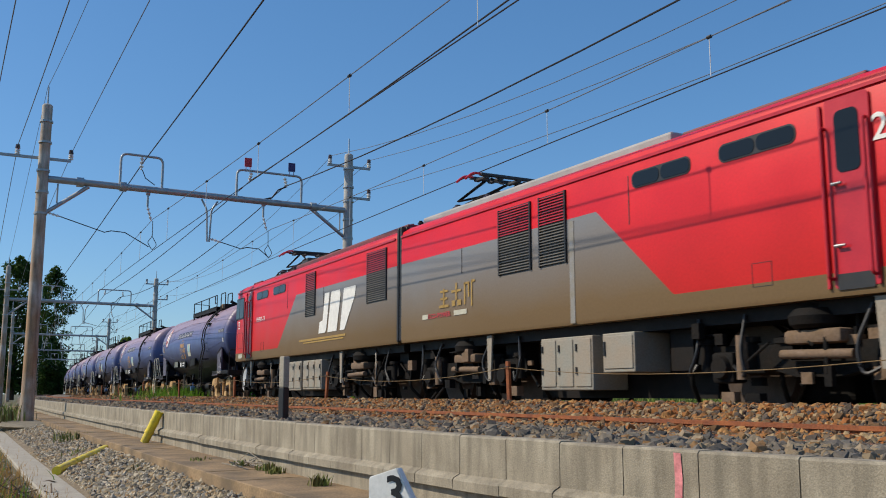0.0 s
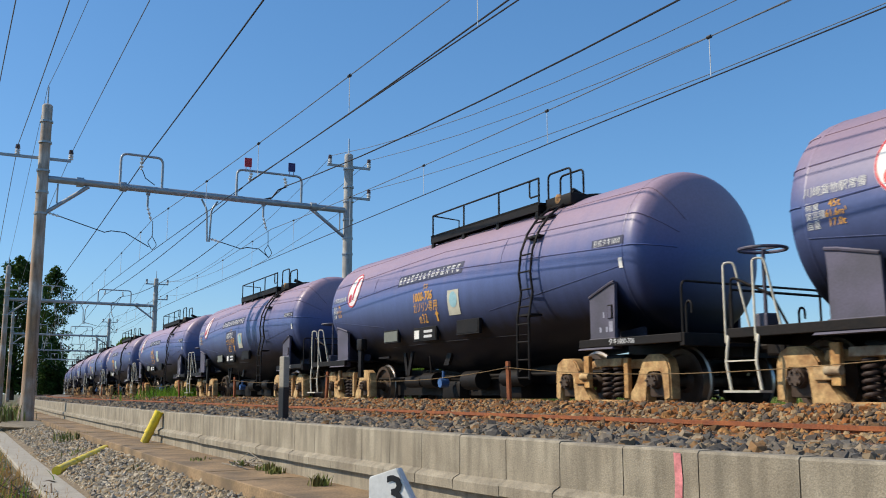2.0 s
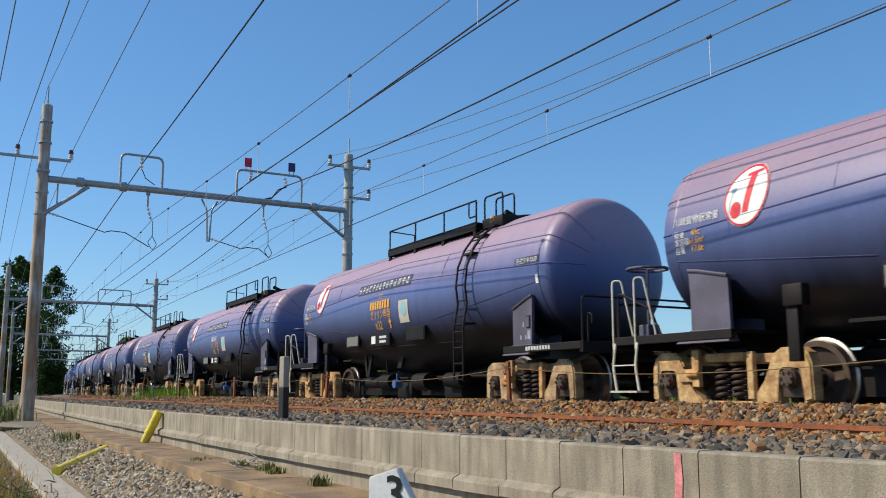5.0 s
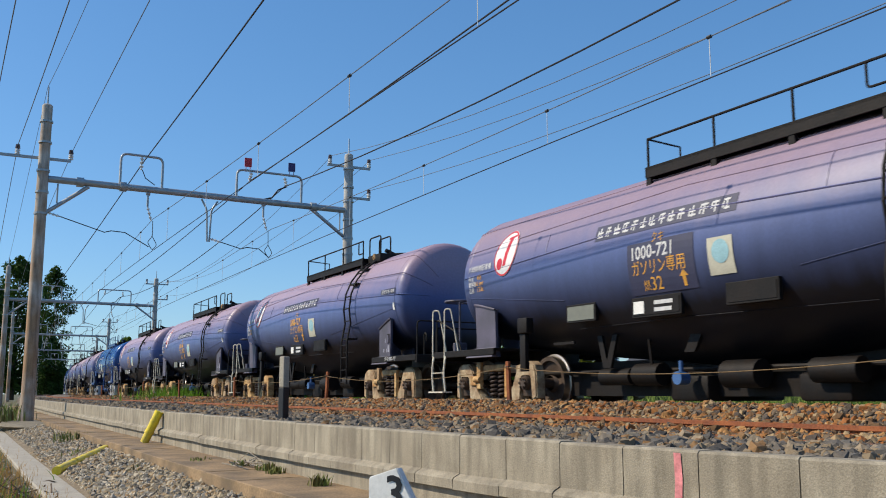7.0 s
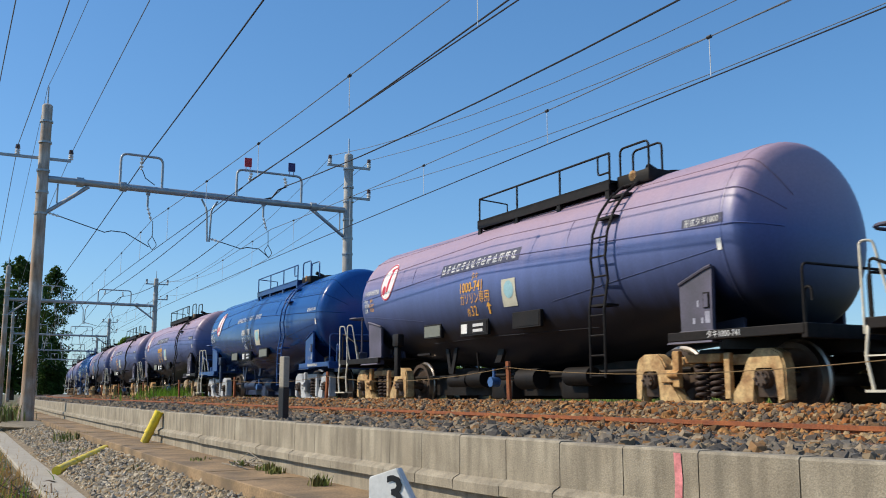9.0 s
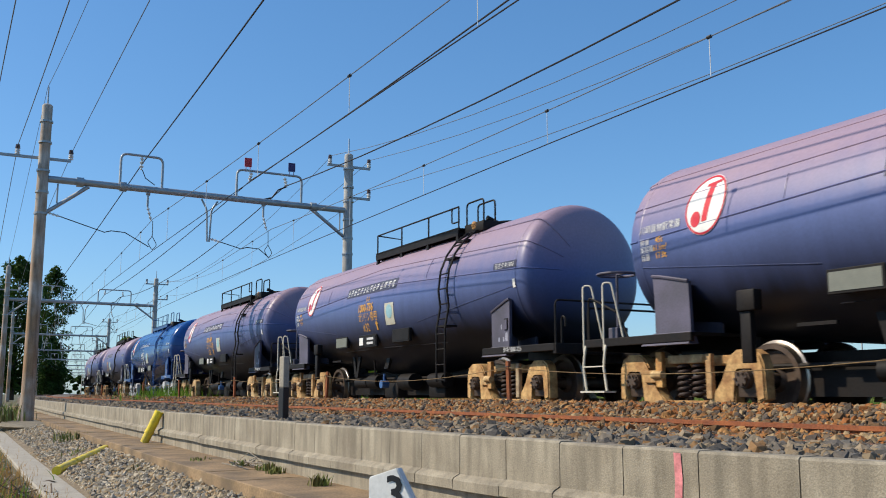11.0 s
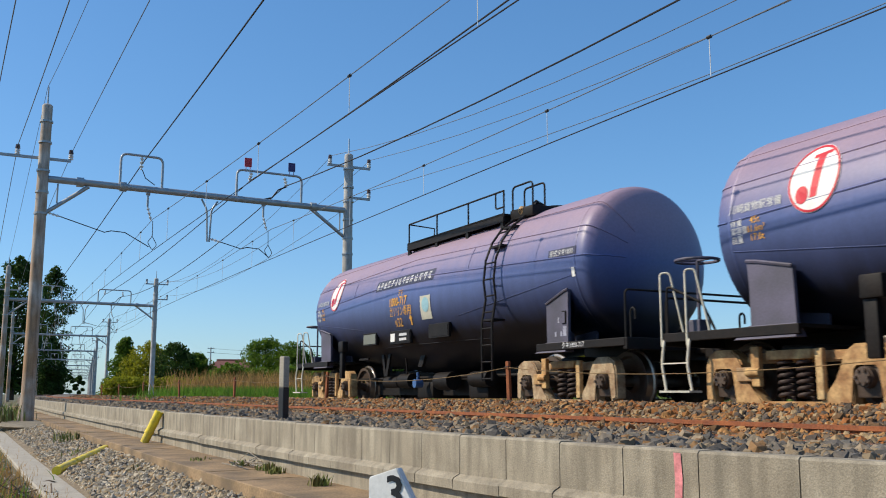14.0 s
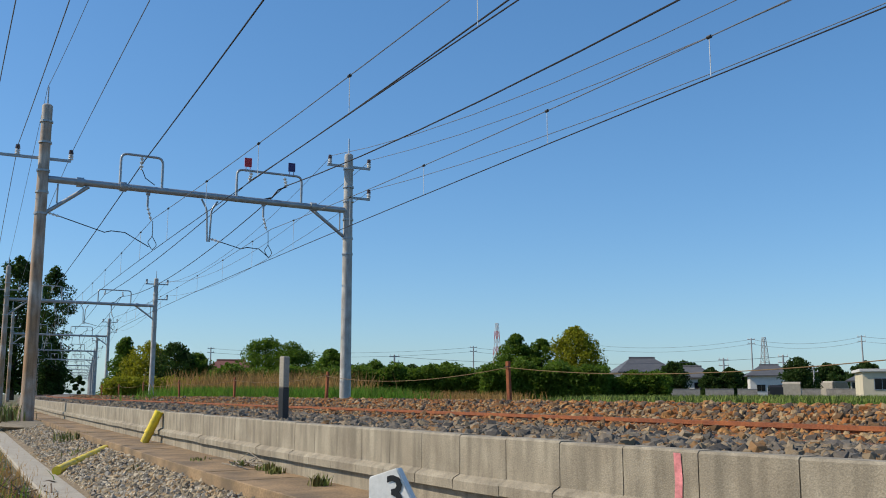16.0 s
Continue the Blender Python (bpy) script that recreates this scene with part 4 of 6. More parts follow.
        box(bm, min(4.2 * sx, e), max(4.2 * sx, e), -0.3, 0.3, 0.72, 0.96)
        part("end_deck", bm, steel if steel is BLUE_STEEL else FRAME, w)
        bm = bmesh.new()
        rod(bm, (e, 0, 0.86), (e + 0.30 * sx, 0, 0.86), 0.09, n=12)
        box(bm, min(e + 0.22 * sx, e + 0.40 * sx), max(e + 0.22 * sx, e + 0.40 * sx), -0.13, 0.13, 0.72, 1.0, 0.04)
        part("coupler", bm, FRAME, w)
        # handrails at the deck's edge
        bm = bmesh.new()
        for sd in (-1, 1):
            y = sd * 1.26
            pipe(bm, rounded([(6.20, y * 0.8, 1.0), (6.20, y * 0.8, 1.42), (6.30, y * 0.8, 1.42), (6.30, y * 0.8, 1.26)] if sx > 0 else [(-6.38, y, 1.0), (-6.38, y, 1.6), (-5.9, y * 0.9, 1.35), (-5.7, y * 0.9, 1.0)], 0.08), 0.016)
        zt = 1.64 if sx > 0 else 1.45
        pipe(bm, rounded([(6.40 * sx, -1.26, 1.0), (6.40 * sx, -1.26, zt), (6.40 * sx, 1.2, zt), (6.40 * sx, 1.2, 1.0)], 0.08), 0.016)
        part("handrail", bm, steel if steel is BLUE_STEEL else FRAME, w)
    # white grab posts with the step at the trailing corner
    bm = bmesh.new()
    for x in (-6.44, -6.0):
        pipe(bm, rounded([(x, -1.31, 0.84), (x, -1.31, 1.76), (x + 0.10, -1.24, 1.76), (x + 0.22, -1.15, 1.0)], 0.05), 0.0135)
        pipe(bm, rounded([(x + 0.02, -1.29, 0.92), (x + 0.05, -1.33, 0.86), (x + 0.02, -1.34, 0.62), (x + 0.08, -1.34, 0.30)], 0.05), 0.018)
    box(bm, -6.40, -5.88, -1.42, -1.22, 0.275, 0.30)
    box(bm, -6.41, -5.96, -1.35, -1.33, 0.62, 0.635)
    part("grab_post", bm, GALV, w, "white tubular grab posts with a step", smooth=50)
    bm = bmesh.new()
    rod(bm, (-6.25, -0.85, 1.0), (-6.25, -0.85, 1.93), 0.022, n=8)
    ring = [(-6.25 + 0.27 * math.cos(k * math.pi / 10), -0.85 + 0.27 * math.sin(k * math.pi / 10), 1.93) for k in range(21)]
    pipe(bm, ring, 0.02)
    for k in range(3):
        a = k * 2 * math.pi / 3
        rod(bm, (-6.25, -0.85, 1.93), (-6.25 + 0.26 * math.cos(a), -0.85 + 0.26 * math.sin(a), 1.93), 0.014, n=6)
    box(bm, -6.35, -6.15, -0.95, -0.75, 1.0, 1.18, 0.02)
    part("brake_wheel", bm, steel, w, "horizontal hand-brake wheel on a post")
    # brackets, pipes and valves under the belly
    bm = bmesh.new()
    box(bm, -4.3, 4.3, -0.14, 0.14, 0.55, 0.75)
    for x0, x1, xb in ((-2.1, -1.66, -1.9),):
        for y in (-0.92, 0.92):
            plate(bm, [(x0, 1.08), (x0 + 0.1, 1.08), (xb, 0.72), (x1 - 0.1, 1.08), (x1, 1.08), (xb + 0.08, 0.62), (xb - 0.08, 0.62)], y - 0.02, y + 0.02)
    for x in (-1.1,):
        rod(bm, (x, -0.8, 0.55), (x, -0.85, 1.0), 0.025, n=6)
    plate(bm, [(-0.30, 0.78), (-0.12, 0.78), (0.05, 1.06), (-0.13, 1.06)], -0.98, -0.92)
    box(bm, -3.6, 1.9, -0.5, 0.5, 0.23, 0.58)
    box(bm, 1.9, 3.9, -0.2, 0.2, 0.42, 0.56)
    box(bm, -0.9, -0.2, -0.7, 0.7, 0.17, 0.5, 0.05)
    box(bm, 1.2, 1.9, -0.7, 0.7, 0.18, 0.5, 0.05)
    for x0, x1, r, z in ((-1.45, -0.95, 0.15, 0.52), (-2.2, -1.55, 0.12, 0.5), (0.2, 0.75, 0.17, 0.5), (1.5, 2.1, 0.14, 0.52)):
        rod(bm, (x0, -0.75, z), (x1, -0.75, z), r, n=14)
    rod(bm, (-4.0, -0.6, 0.58), (4.0, -0.6, 0.58), 0.03, n=8)
    box(bm, -2.95, -2.45, -1.1, -1.06, 0.98, 1.02)
    box(bm, -3.55, -3.40, -1.32, -1.24, 0.6, 1.2, 0.01)
    box(bm, -3.56, -3.30, -1.36, -1.22, 1.18, 1.42, 0.02)
    part("brake_rigging", bm, BLUE_SOOT if steel is BLUE_STEEL else FRAME, w, smooth=40)
    bm = bmesh.new()
    rod(bm, (-0.45, -0.98, 0.46), (-0.45, -0.82, 0.46), 0.085, n=16)
    rod(bm, (-0.45, -0.90, 0.46), (-0.45, -0.90, 0.68), 0.03, n=8)
    part("discharge_valve", bm, VALVE_BLUE, w, "blue round discharge valve cap")
    # card holders
    for x, zc, mat, ww in ((-2.1, 1.40, GREY_CARD, 0.62), (-0.42, 1.36, FRAME, 0.86), (1.14, 1.40, FRAME if steel is not BLUE_STEEL else GREY_CARD, 0.72)):
        bm = bmesh.new()
        y = tank_y(x, zc + 0.1) - 0.03
        box(bm, x - ww / 2 - 0.03, x + ww / 2 + 0.03, y - 0.012, y + 0.05, zc - 0.13, zc + 0.13, 0.006)
        holder = part("card_holder", bm, FRAME, w)
        bm = bmesh.new()
        box(bm, x - ww / 2, x + ww / 2, y - 0.02, y - 0.01, zc - 0.10, zc + 0.10)
        part("card", bm, mat, holder)
        if x == -0.42:
            bm = bmesh.new()
            box(bm, x - ww / 2 + 0.02, x - ww / 2 + 0.22, y - 0.026, y - 0.018, zc - 0.08, zc + 0.08)
            part("white_card", bm, WHITE, holder, "white paper card")
            painted("print", quads([(x - 0.02, x + 0.32, zc + 0.02, zc + 0.07), (x - 0.02, x + 0.30, zc - 0.07, zc - 0.02)]), STENCIL, holder).location = (0, y - 0.022, 0)
    # poster, emblem and lettering
    painted("poster", on_tank(quads([(0.58, 0.96, 1.63, 2.07)], 8), lift=0.008), POSTER, tank, "cream square poster with a blue-green round print")
    painted("poster_print", on_tank(disc(0.13, 0.14, x=0.775, z=1.90), lift=0.012), SEA_GREEN, tank)
    painted("emblem", on_tank(disc(0.34, 0.385, x=-4.15, z=2.54), lift=0.010), WHITE, tank, "white oval emblem plate with a red mark")
    painted("emblem_ring", on_tank(rim(0.335, 0.38, 0.93, -4.15, 2.54), lift=0.014), RED_PAINT, tank)
    painted("emblem_mark", on_tank(hook_mark(), dx=-4.17, dz=2.54, lift=0.014), RED_PAINT, tank)
    rng = random.Random(7)
    bars = []
    for i in range(14):
        x, z, w1 = -1.58 + i * 0.182, 2.385, 0.13 + rng.uniform(-0.015, 0.015)
        bars.append((x + w1 * 0.42, x + w1 * 0.60, z, z + 0.145))
        for f in rng.sample((0.05, 0.42, 0.78), 2):
            bars.append((x + rng.uniform(0, 0.025), x + w1 - rng.uniform(0, 0.025), z + 0.145 * f, z + 0.145 * f + 0.026))
        bars.append((x, x + 0.024, z + rng.uniform(0, 0.05), z + rng.uniform(0.08, 0.14)))
    if steel is not BLUE_STEEL:
        painted("dark_patch", on_tank(quads([(-1.64, 1.0, 2.35, 2.565)], 10), lift=0.004), PATCH, tank, "dark repainted patch behind a name")
    painted("company_lettering", on_tank(quads(bars, 2), lift=0.008), STENCIL, tank, "row of white bars in place of a company name")["kind"] = "stuff"
    for body, x, z, h, st in (("川崎貨物駅常備", -5.36, 2.34, 0.085, 0.93), ("荷重", -5.34, 2.185, 0.07, 0.9), ("45t", -5.04, 2.185, 0.08, 1.0), ("実容積", -5.34, 2.085, 0.07, 0.85), ("61.6m³", -5.09, 2.085, 0.08, 0.85), ("自重", -5.34, 1.985, 0.07, 0.9), ("17.0t", -5.06, 1.985, 0.08, 0.95)):
        painted("data_lettering", on_tank(letters(body, h, stretch=st, bold=0.001), dx=x, dz=z, lift=0.008), text if body[0] in "461" else STENCIL, tank)
    if steel is not BLUE_STEEL:
        painted("class_patch", on_tank(quads([(4.56, 5.22, 2.28, 2.40)], 4), lift=0.004), PATCH, tank)
    painted("class_lettering", on_tank(letters("形式タキ1000", 0.075, stretch=0.88, bold=0.001), dx=4.60, dz=2.30, lift=0.008), STENCIL, tank)
    painted("tag", on_tank(quads([(5.12, 5.19, 1.95, 2.09)], 3), lift=0.010), WHITE, tank, "small white tag")
    for body, h, x, z, st in (("タキ", 0.11, -0.40, 2.17, 0.8), ("ガソリン専用", 0.15, -0.80, 1.78, 0.80), ("燃", 0.10, -0.60, 1.575, 0.9), ("32", 0.17, -0.46, 1.56, 1.0)):
        painted("stencil", on_tank(letters(body, h, stretch=st), dx=x, dz=z, lift=0.009), text, tank)
    arrow = bmesh.new()
    for q in ([(0.0, 0.0), (0.05, 0.0), (0.05, 0.12), (0.0, 0.12)], [(-0.045, 0.12), (0.095, 0.12), (0.025, 0.2)]):
        arrow.faces.new([arrow.verts.new((x, 0, z)) for x, z in q])
    me = bpy.data.meshes.new("arrow")
    arrow.to_mesh(me)
    arrow.free()
    painted("stencil", on_tank(me, dx=0.14, dz=1.56, lift=0.009), text, tank)
    for x0, x1, z0, z1 in ((4.80, 4.84, 1.10, 1.17), (4.66, 4.70, 1.10, 1.17), (4.74, 4.77, 1.30, 1.38), (4.87, 4.95, 1.10, 1.24)):
        painted("saddle_label", quads([(x0, x1, z0, z1)]), FADED, w).location = (0, -1.18, 0)
    card = part("card_pocket", shape((box, 4.85, 4.95, -1.19, -1.174, 1.28, 1.47, 0.004)), FRAME, w)
    part("card", shape((box, 4.865, 4.935, -1.196, -1.191, 1.29, 1.45)), DULL_PURPLE, card)
    sets = []
    for x in (4.70, -4.70):
        sets += build_bogie(w, x, cast)[1]
    return w, tank


def rim(rx, rz, inner, x, z, n=40):
    bm = bmesh.new()
    rows = [[bm.verts.new((x + rx * f * math.cos(2 * math.pi * k / n), 0, z + rz * f * math.sin(2 * math.pi * k / n))) for k in range(n)] for f in (1.0, inner)]
    for k in range(n):
        bm.faces.new((rows[0][k], rows[0][(k + 1) % n], rows[1][(k + 1) % n], rows[1][k]))
    me = bpy.data.meshes.new("rim")
    bm.to_mesh(me)
    bm.free()
    return me


# ---- the locomotive: two sections back to back ----
def loco_paint():
    """Red with a grey field cut off by a slanted edge, brown track dust towards the skirt."""
    m = material("locomotive_paint", (0.66, 0.008, 0.018), 0.42, vary=0.12, scale=1.6, fine=30, bump=0.02, spec=0.28)
    t = m.node_tree
    n, l = t.nodes, t.links
    old = [k for k in n if k.type == "VALTORGB"][0]
    co, sep = n.new("ShaderNodeTexCoord"), n.new("ShaderNodeSeparateXYZ")
    l.new(co.outputs["Object"], sep.inputs["Vector"])

    def math_node(op, a, b, clamp=False):
        k = n.new("ShaderNodeMath")
        k.operation, k.use_clamp = op, clamp
        for i, v in enumerate((a, b)):
            if isinstance(v, (int, float)):
                k.inputs[i].default_value = v
            else:
                l.new(v, k.inputs[i])
        return k.outputs[0]

    x, z = sep.outputs["X"], sep.outputs["Z"]
    edge = math_node("ADD", math_node("MULTIPLY", z, 1.15), 2.9)
    field = math_node("MULTIPLY", math_node("GREATER_THAN", x, edge), math_node("LESS_THAN", z, 2.74))
    grey = math_node("MAXIMUM", field, math_node("LESS_THAN", z, 1.46))
    mix = n.new("ShaderNodeMix")
    mix.data_type = "RGBA"
    mix.inputs["B"].default_value = (0.19, 0.19, 0.195, 1)
    l.new(grey, mix.inputs["Factor"])
    l.new(old.outputs["Color"], mix.inputs["A"])
    dust, dn = n.new("ShaderNodeMapRange"), n.new("ShaderNodeTexNoise")
    dn.inputs["Scale"].default_value, dn.inputs["Detail"].default_value = 0.9, 6
    l.new(co.outputs["Object"], dn.inputs["Vector"])
    dust.inputs["From Min"].default_value, dust.inputs["From Max"].default_value = 2.95, 1.75
    l.new(math_node("ADD", z, math_node("MULTIPLY", dn.outputs["Fac"], 0.5)), dust.inputs["Value"])
    d2 = n.new("ShaderNodeMix")
    d2.data_type = "RGBA"
    d2.inputs["B"].default_value = (0.18, 0.108, 0.038, 1)
    l.new(math_node("MULTIPLY", dust.outputs["Result"], math_node("ADD", math_node("MULTIPLY", grey, 0.74), 0.13), True), d2.inputs["Factor"])
    l.new(mix.outputs["Result"], d2.inputs["A"])
    for s in [k.to_socket for k in old.outputs["Color"].links]:
        if s.node != mix:
            l.new(d2.outputs["Result"], s)
    return m


LOCO = loco_paint()
RED_TRIM = material("red_enamel", (0.50, 0.012, 0.025), 0.35, vary=0.12, bump=0.02)
ROOF_GREY = material("roof_grey", (0.36, 0.35, 0.34), 0.6, vary=0.2, scale=3, bump=0.05)
DARK_RED_ROOF = material("sooty_red_roof", (0.22, 0.03, 0.035), 0.6, vary=0.35, scale=3, bump=0.05, tint=(0.10, 0.03, 0.03))
GLASS = material("dark_cab_glass", (0.008, 0.010, 0.011), 0.06, vary=0.05, bump=0, spec=0.35)
LOUVRE = material("grey_louvre", (0.15, 0.135, 0.115), 0.6, vary=0.25, scale=6, bump=0.05)
BOX_GREY = material("dusty_grey_box", (0.27, 0.26, 0.22), 0.65, vary=0.25, scale=4, fine=40, bump=0.05, tint=(0.30, 0.25, 0.19))
GEAR = material("dusty_running_gear", (0.012, 0.009, 0.007), 0.8, vary=0.45, scale=6, fine=30, bump=0.2, tint=(0.005, 0.005, 0.005), spec=0.2)
GEAR_LIGHT = material("pale_dusty_gear", (0.15, 0.095, 0.052), 0.85, vary=0.35, scale=6, fine=30, bump=0.2, tint=(0.18, 0.12, 0.08))
STRIP = material("pale_grey_strip", (0.25, 0.25, 0.255), 0.5, vary=0.2, scale=5, bump=0, tint=(0.24, 0.21, 0.16))
GOLD = material("gold_print", (0.40, 0.25, 0.06), 0.6, vary=0.2, scale=9, bump=0)


def pill(bm, x0, x1, z0, z1, y, depth, n=6, corner=0.42):
    """A flat rounded panel standing proud of the side."""
    r = min(x1 - x0, z1 - z0) * corner
    o = []
    for cx, cz, a0 in ((x1 - r, z1 - r, 0), (x0 + r, z1 - r, 90), (x0 + r, z0 + r, 180), (x1 - r, z0 + r, 270)):
        o += [(cx + r * math.cos(radians(a0 + 90 * k / n)), cz + r * math.sin(radians(a0 + 90 * k / n))) for k in range(n + 1)]
    plate(bm, o, y, y + depth)


def loco_body():
    bm = bmesh.new()
    L = 12.15
    sec = [(-1.38, 1.22), (-1.40, 1.28), (-1.40, 3.28), (-1.36, 3.38), (-1.22, 3.47), (-0.6, 3.56), (0, 3.58), (0.6, 3.56), (1.22, 3.47), (1.36, 3.38), (1.40, 3.28), (1.40, 1.28), (1.38, 1.22)]

    def nose(z):
        return 0.05 + (0.26 * (z - 2.3) / 1.0 if z > 2.3 else 0.14 * (2.3 - z))

    rings = []
    for i, x in enumerate([0.0, 0.12, 0.6, 2.0, 5.0, 9.0, L - 0.05, L]):
        f = {0: 0.90, 1: 0.985}.get(i, 1.0 if i < 7 else 0.98)
        rings.append([bm.verts.new(((nose(z) + x) if i < 3 else x, y * f, z)) for y, z in sec])
    k = len(sec)
    for a, b in zip(rings, rings[1:]):
        for j in range(k):
            bm.faces.new((a[j], a[(j + 1) % k], b[(j + 1) % k], b[j]))
    bm.faces.new(rings[0])
    bm.faces.new(rings[-1][::-1])
    return bm


def build_pantograph(parent, x):
    z0 = 3.60
    for y in (-0.45, 0.45):
        for dx in (-0.55, 0.55):
            bm = bmesh.new()
            insulator(bm, (x + 0.5 + dx, y * 1.5, z0 - 0.04), (x + 0.5 + dx, y * 1.5, z0 + 0.22), 0.13)
            part("pantograph_insulator", bm, DARK_PORCELAIN, parent)
    bm = bmesh.new()
    for y in (-0.45, 0.45):
        rod(bm, (x - 0.2, y, z0 + 0.22), (x + 1.2, y, z0 + 0.22), 0.035, n=8)
        pipe(bm, [(x + 1.15, y, z0 + 0.26), (x - 0.35, y * 1.1, z0 + 0.34), (x + 0.35, y * 0.8, z0 + 0.62)], 0.032)
        pipe(bm, [(x - 0.1, y, z0 + 0.26), (x + 1.35, y * 1.1, z0 + 0.36), (x + 0.6, y * 0.8, z0 + 0.62)], 0.032)
    rod(bm, (x - 0.2, -0.5, z0 + 0.22), (x - 0.2, 0.5, z0 + 0.22), 0.03, n=8)
    rod(bm, (x + 1.2, -0.5, z0 + 0.22), (x + 1.2, 0.5, z0 + 0.22), 0.03, n=8)
    part("pantograph_frame", bm, GEAR, parent, "dusty folded pantograph frame")
    bm = bmesh.new()
    for dx in (0.24, 0.60):
        box(bm, x + dx, x + dx + 0.09, -0.64, 0.64, z0 + 0.645, z0 + 0.70, 0.012)
    for dy in (-0.5, -0.2, 0.2, 0.5):
        box(bm, x + 0.26, x + 0.66, dy - 0.05, dy + 0.05, z0 + 0.61, z0 + 0.65)
    for dy in (-0.35, 0.35):
        rod(bm, (x + 0.1, dy, z0 + 0.3), (x + 0.75, dy, z0 + 0.33), 0.06, n=10)
    box(bm, x + 1.0, x + 1.5, -0.5, 0.1, z0 + 0.05, z0 + 0.4, 0.03)
    part("contact_strip", bm, DARK_STEEL, parent)
    bm = bmesh.new()
    for sd in (-1, 1):
        for dx in (0.30, 0.62):
            pipe(bm, rounded([(x + dx, sd * 0.60, z0 + 0.68), (x + dx, sd * 0.78, z0 + 0.69), (x + dx, sd * 0.95, z0 + 0.55)], 0.08), 0.024)
    part("horn", bm, RED_PAINT, parent, "red pantograph horns")


def build_loco_bogie(parent, x):
    bg = new("bogie")
    bg.parent = parent
    bg.matrix_basis = pose(x, 0, 0)
    for sd in (-1, 1):
        bm = bmesh.new()
        plate(bm, [(-1.75, 0.62), (-1.7, 0.82), (-0.5, 0.80), (-0.35, 0.62), (0.35, 0.62), (0.5, 0.80), (1.7, 0.82), (1.75, 0.62), (1.5, 0.55), (0.6, 0.52), (0.3, 0.44), (-0.3, 0.44), (-0.6, 0.52), (-1.5, 0.55)], sd * 1.05 - 0.07, sd * 1.05 + 0.07)
        part("side_frame", bm, GEAR, bg)
        for ax in (-1.25, 1.25):
            bm = bmesh.new()
            box(bm, ax - 0.17, ax + 0.17, sd * 1.12 - 0.12, sd * 1.12 + 0.12, 0.38, 0.74, 0.04)
            rod(bm, (ax, sd * 1.2, 0.56), (ax, sd * 1.3, 0.56), 0.15, 0.12, n=16)
            part("axle_box", bm, GEAR, bg, smooth=40)
            for dx in (-0.33, 0.33):
                bm = bmesh.new()
                rod(bm, (ax + dx, sd * 1.12, 0.5), (ax + dx, sd * 1.12, 0.86), 0.085, n=12)
                rod(bm, (ax + dx, sd * 1.12, 0.84), (ax + dx, sd * 1.12, 0.90), 0.12, n=12)
                part("coil_spring", bm, GEAR, bg, smooth=40)
        bm = bmesh.new()
        box(bm, -0.42, 0.30, sd * 1.15 - 0.14, sd * 1.15 + 0.14, 0.78, 0.93, 0.04)
        rod(bm, (-0.55, sd * 1.26, 0.66), (0.35, sd * 1.26, 0.68), 0.05, n=14)
        rod(bm, (0.95, sd * 1.22, 0.42), (0.95, sd * 1.22, 0.92), 0.07, n=12)
        box(bm, -1.0, -0.82, sd * 1.2 - 0.06, sd * 1.2 + 0.06, 0.40, 0.62, 0.02)
        part("suspension", bm, GEAR_LIGHT, bg, smooth=40)
        bm = bmesh.new()
        for z0, z1, r0, r1 in ((0.94, 0.98, 0.24, 0.29), (0.98, 1.07, 0.29, 0.31), (1.07, 1.15, 0.31, 0.25), (1.15, 1.2, 0.16, 0.16)):
            rod(bm, (0, sd * 1.08, z0), (0, sd * 1.08, z1), r0, r1, n=24)
        part("air_spring", bm, GEAR, bg, smooth=40)
        part("strut", shape((plate, [(-1.02, 1.2), (-0.86, 1.2), (-0.89, 0.5), (-0.97, 0.5)], sd * 1.3 - 0.015, sd * 1.3 + 0.015)), BOX_GREY, bg)
        rng = random.Random(int(x * 10) + sd + 5)
        for ax in (-1.75, -0.8, 0.85, 1.6):
            q = [(ax + rng.uniform(-0.1, 0.1), sd * 1.22, 1.15), (ax + rng.uniform(-0.25, 0.25), sd * 1.3, 0.75), (ax + rng.uniform(-0.2, 0.2), sd * 1.28, 0.42), (ax + rng.uniform(-0.3, 0.3), sd * 1.2, 0.6)]
            bm = bmesh.new()
            pipe(bm, rounded(q, 0.12), 0.022, 6)
            part("hose", bm, BLACK, bg, smooth=50)
        light, dark = bmesh.new(), bmesh.new()
        for k in range(30):
            ax, z = rng.uniform(-2.0, 2.0), rng.uniform(0.22, 1.0)
            y = sd * rng.uniform(1.02, 1.3)
            bm = light if k % 5 == 0 else dark
            if rng.random() < 0.5 or k % 5 == 0:
                s = [rng.uniform(0.03, 0.11) for _ in range(3)]
                box(bm, ax - s[0], ax + s[0], y - s[1] * 0.6, y + s[1] * 0.6, z - s[2], z + s[2])
            else:
                d = rng.choice(((1, 0, 0), (0, 0, 1), (0.7, 0, 0.7), (0.8, 0, -0.5)))
                q = Vector((ax, y, z))
                rod(bm, q, q + Vector(d) * rng.uniform(0.12, 0.4), rng.uniform(0.012, 0.032), n=8)
        part("brake_gear", dark, GEAR, bg, smooth=40)["kind"] = "stuff"
        part("brake_rigging", light, GEAR_LIGHT, bg, smooth=40)["kind"] = "stuff"
        for ax in (-2.0, -0.55, 0.6, 2.0):
            bm = bmesh.new()
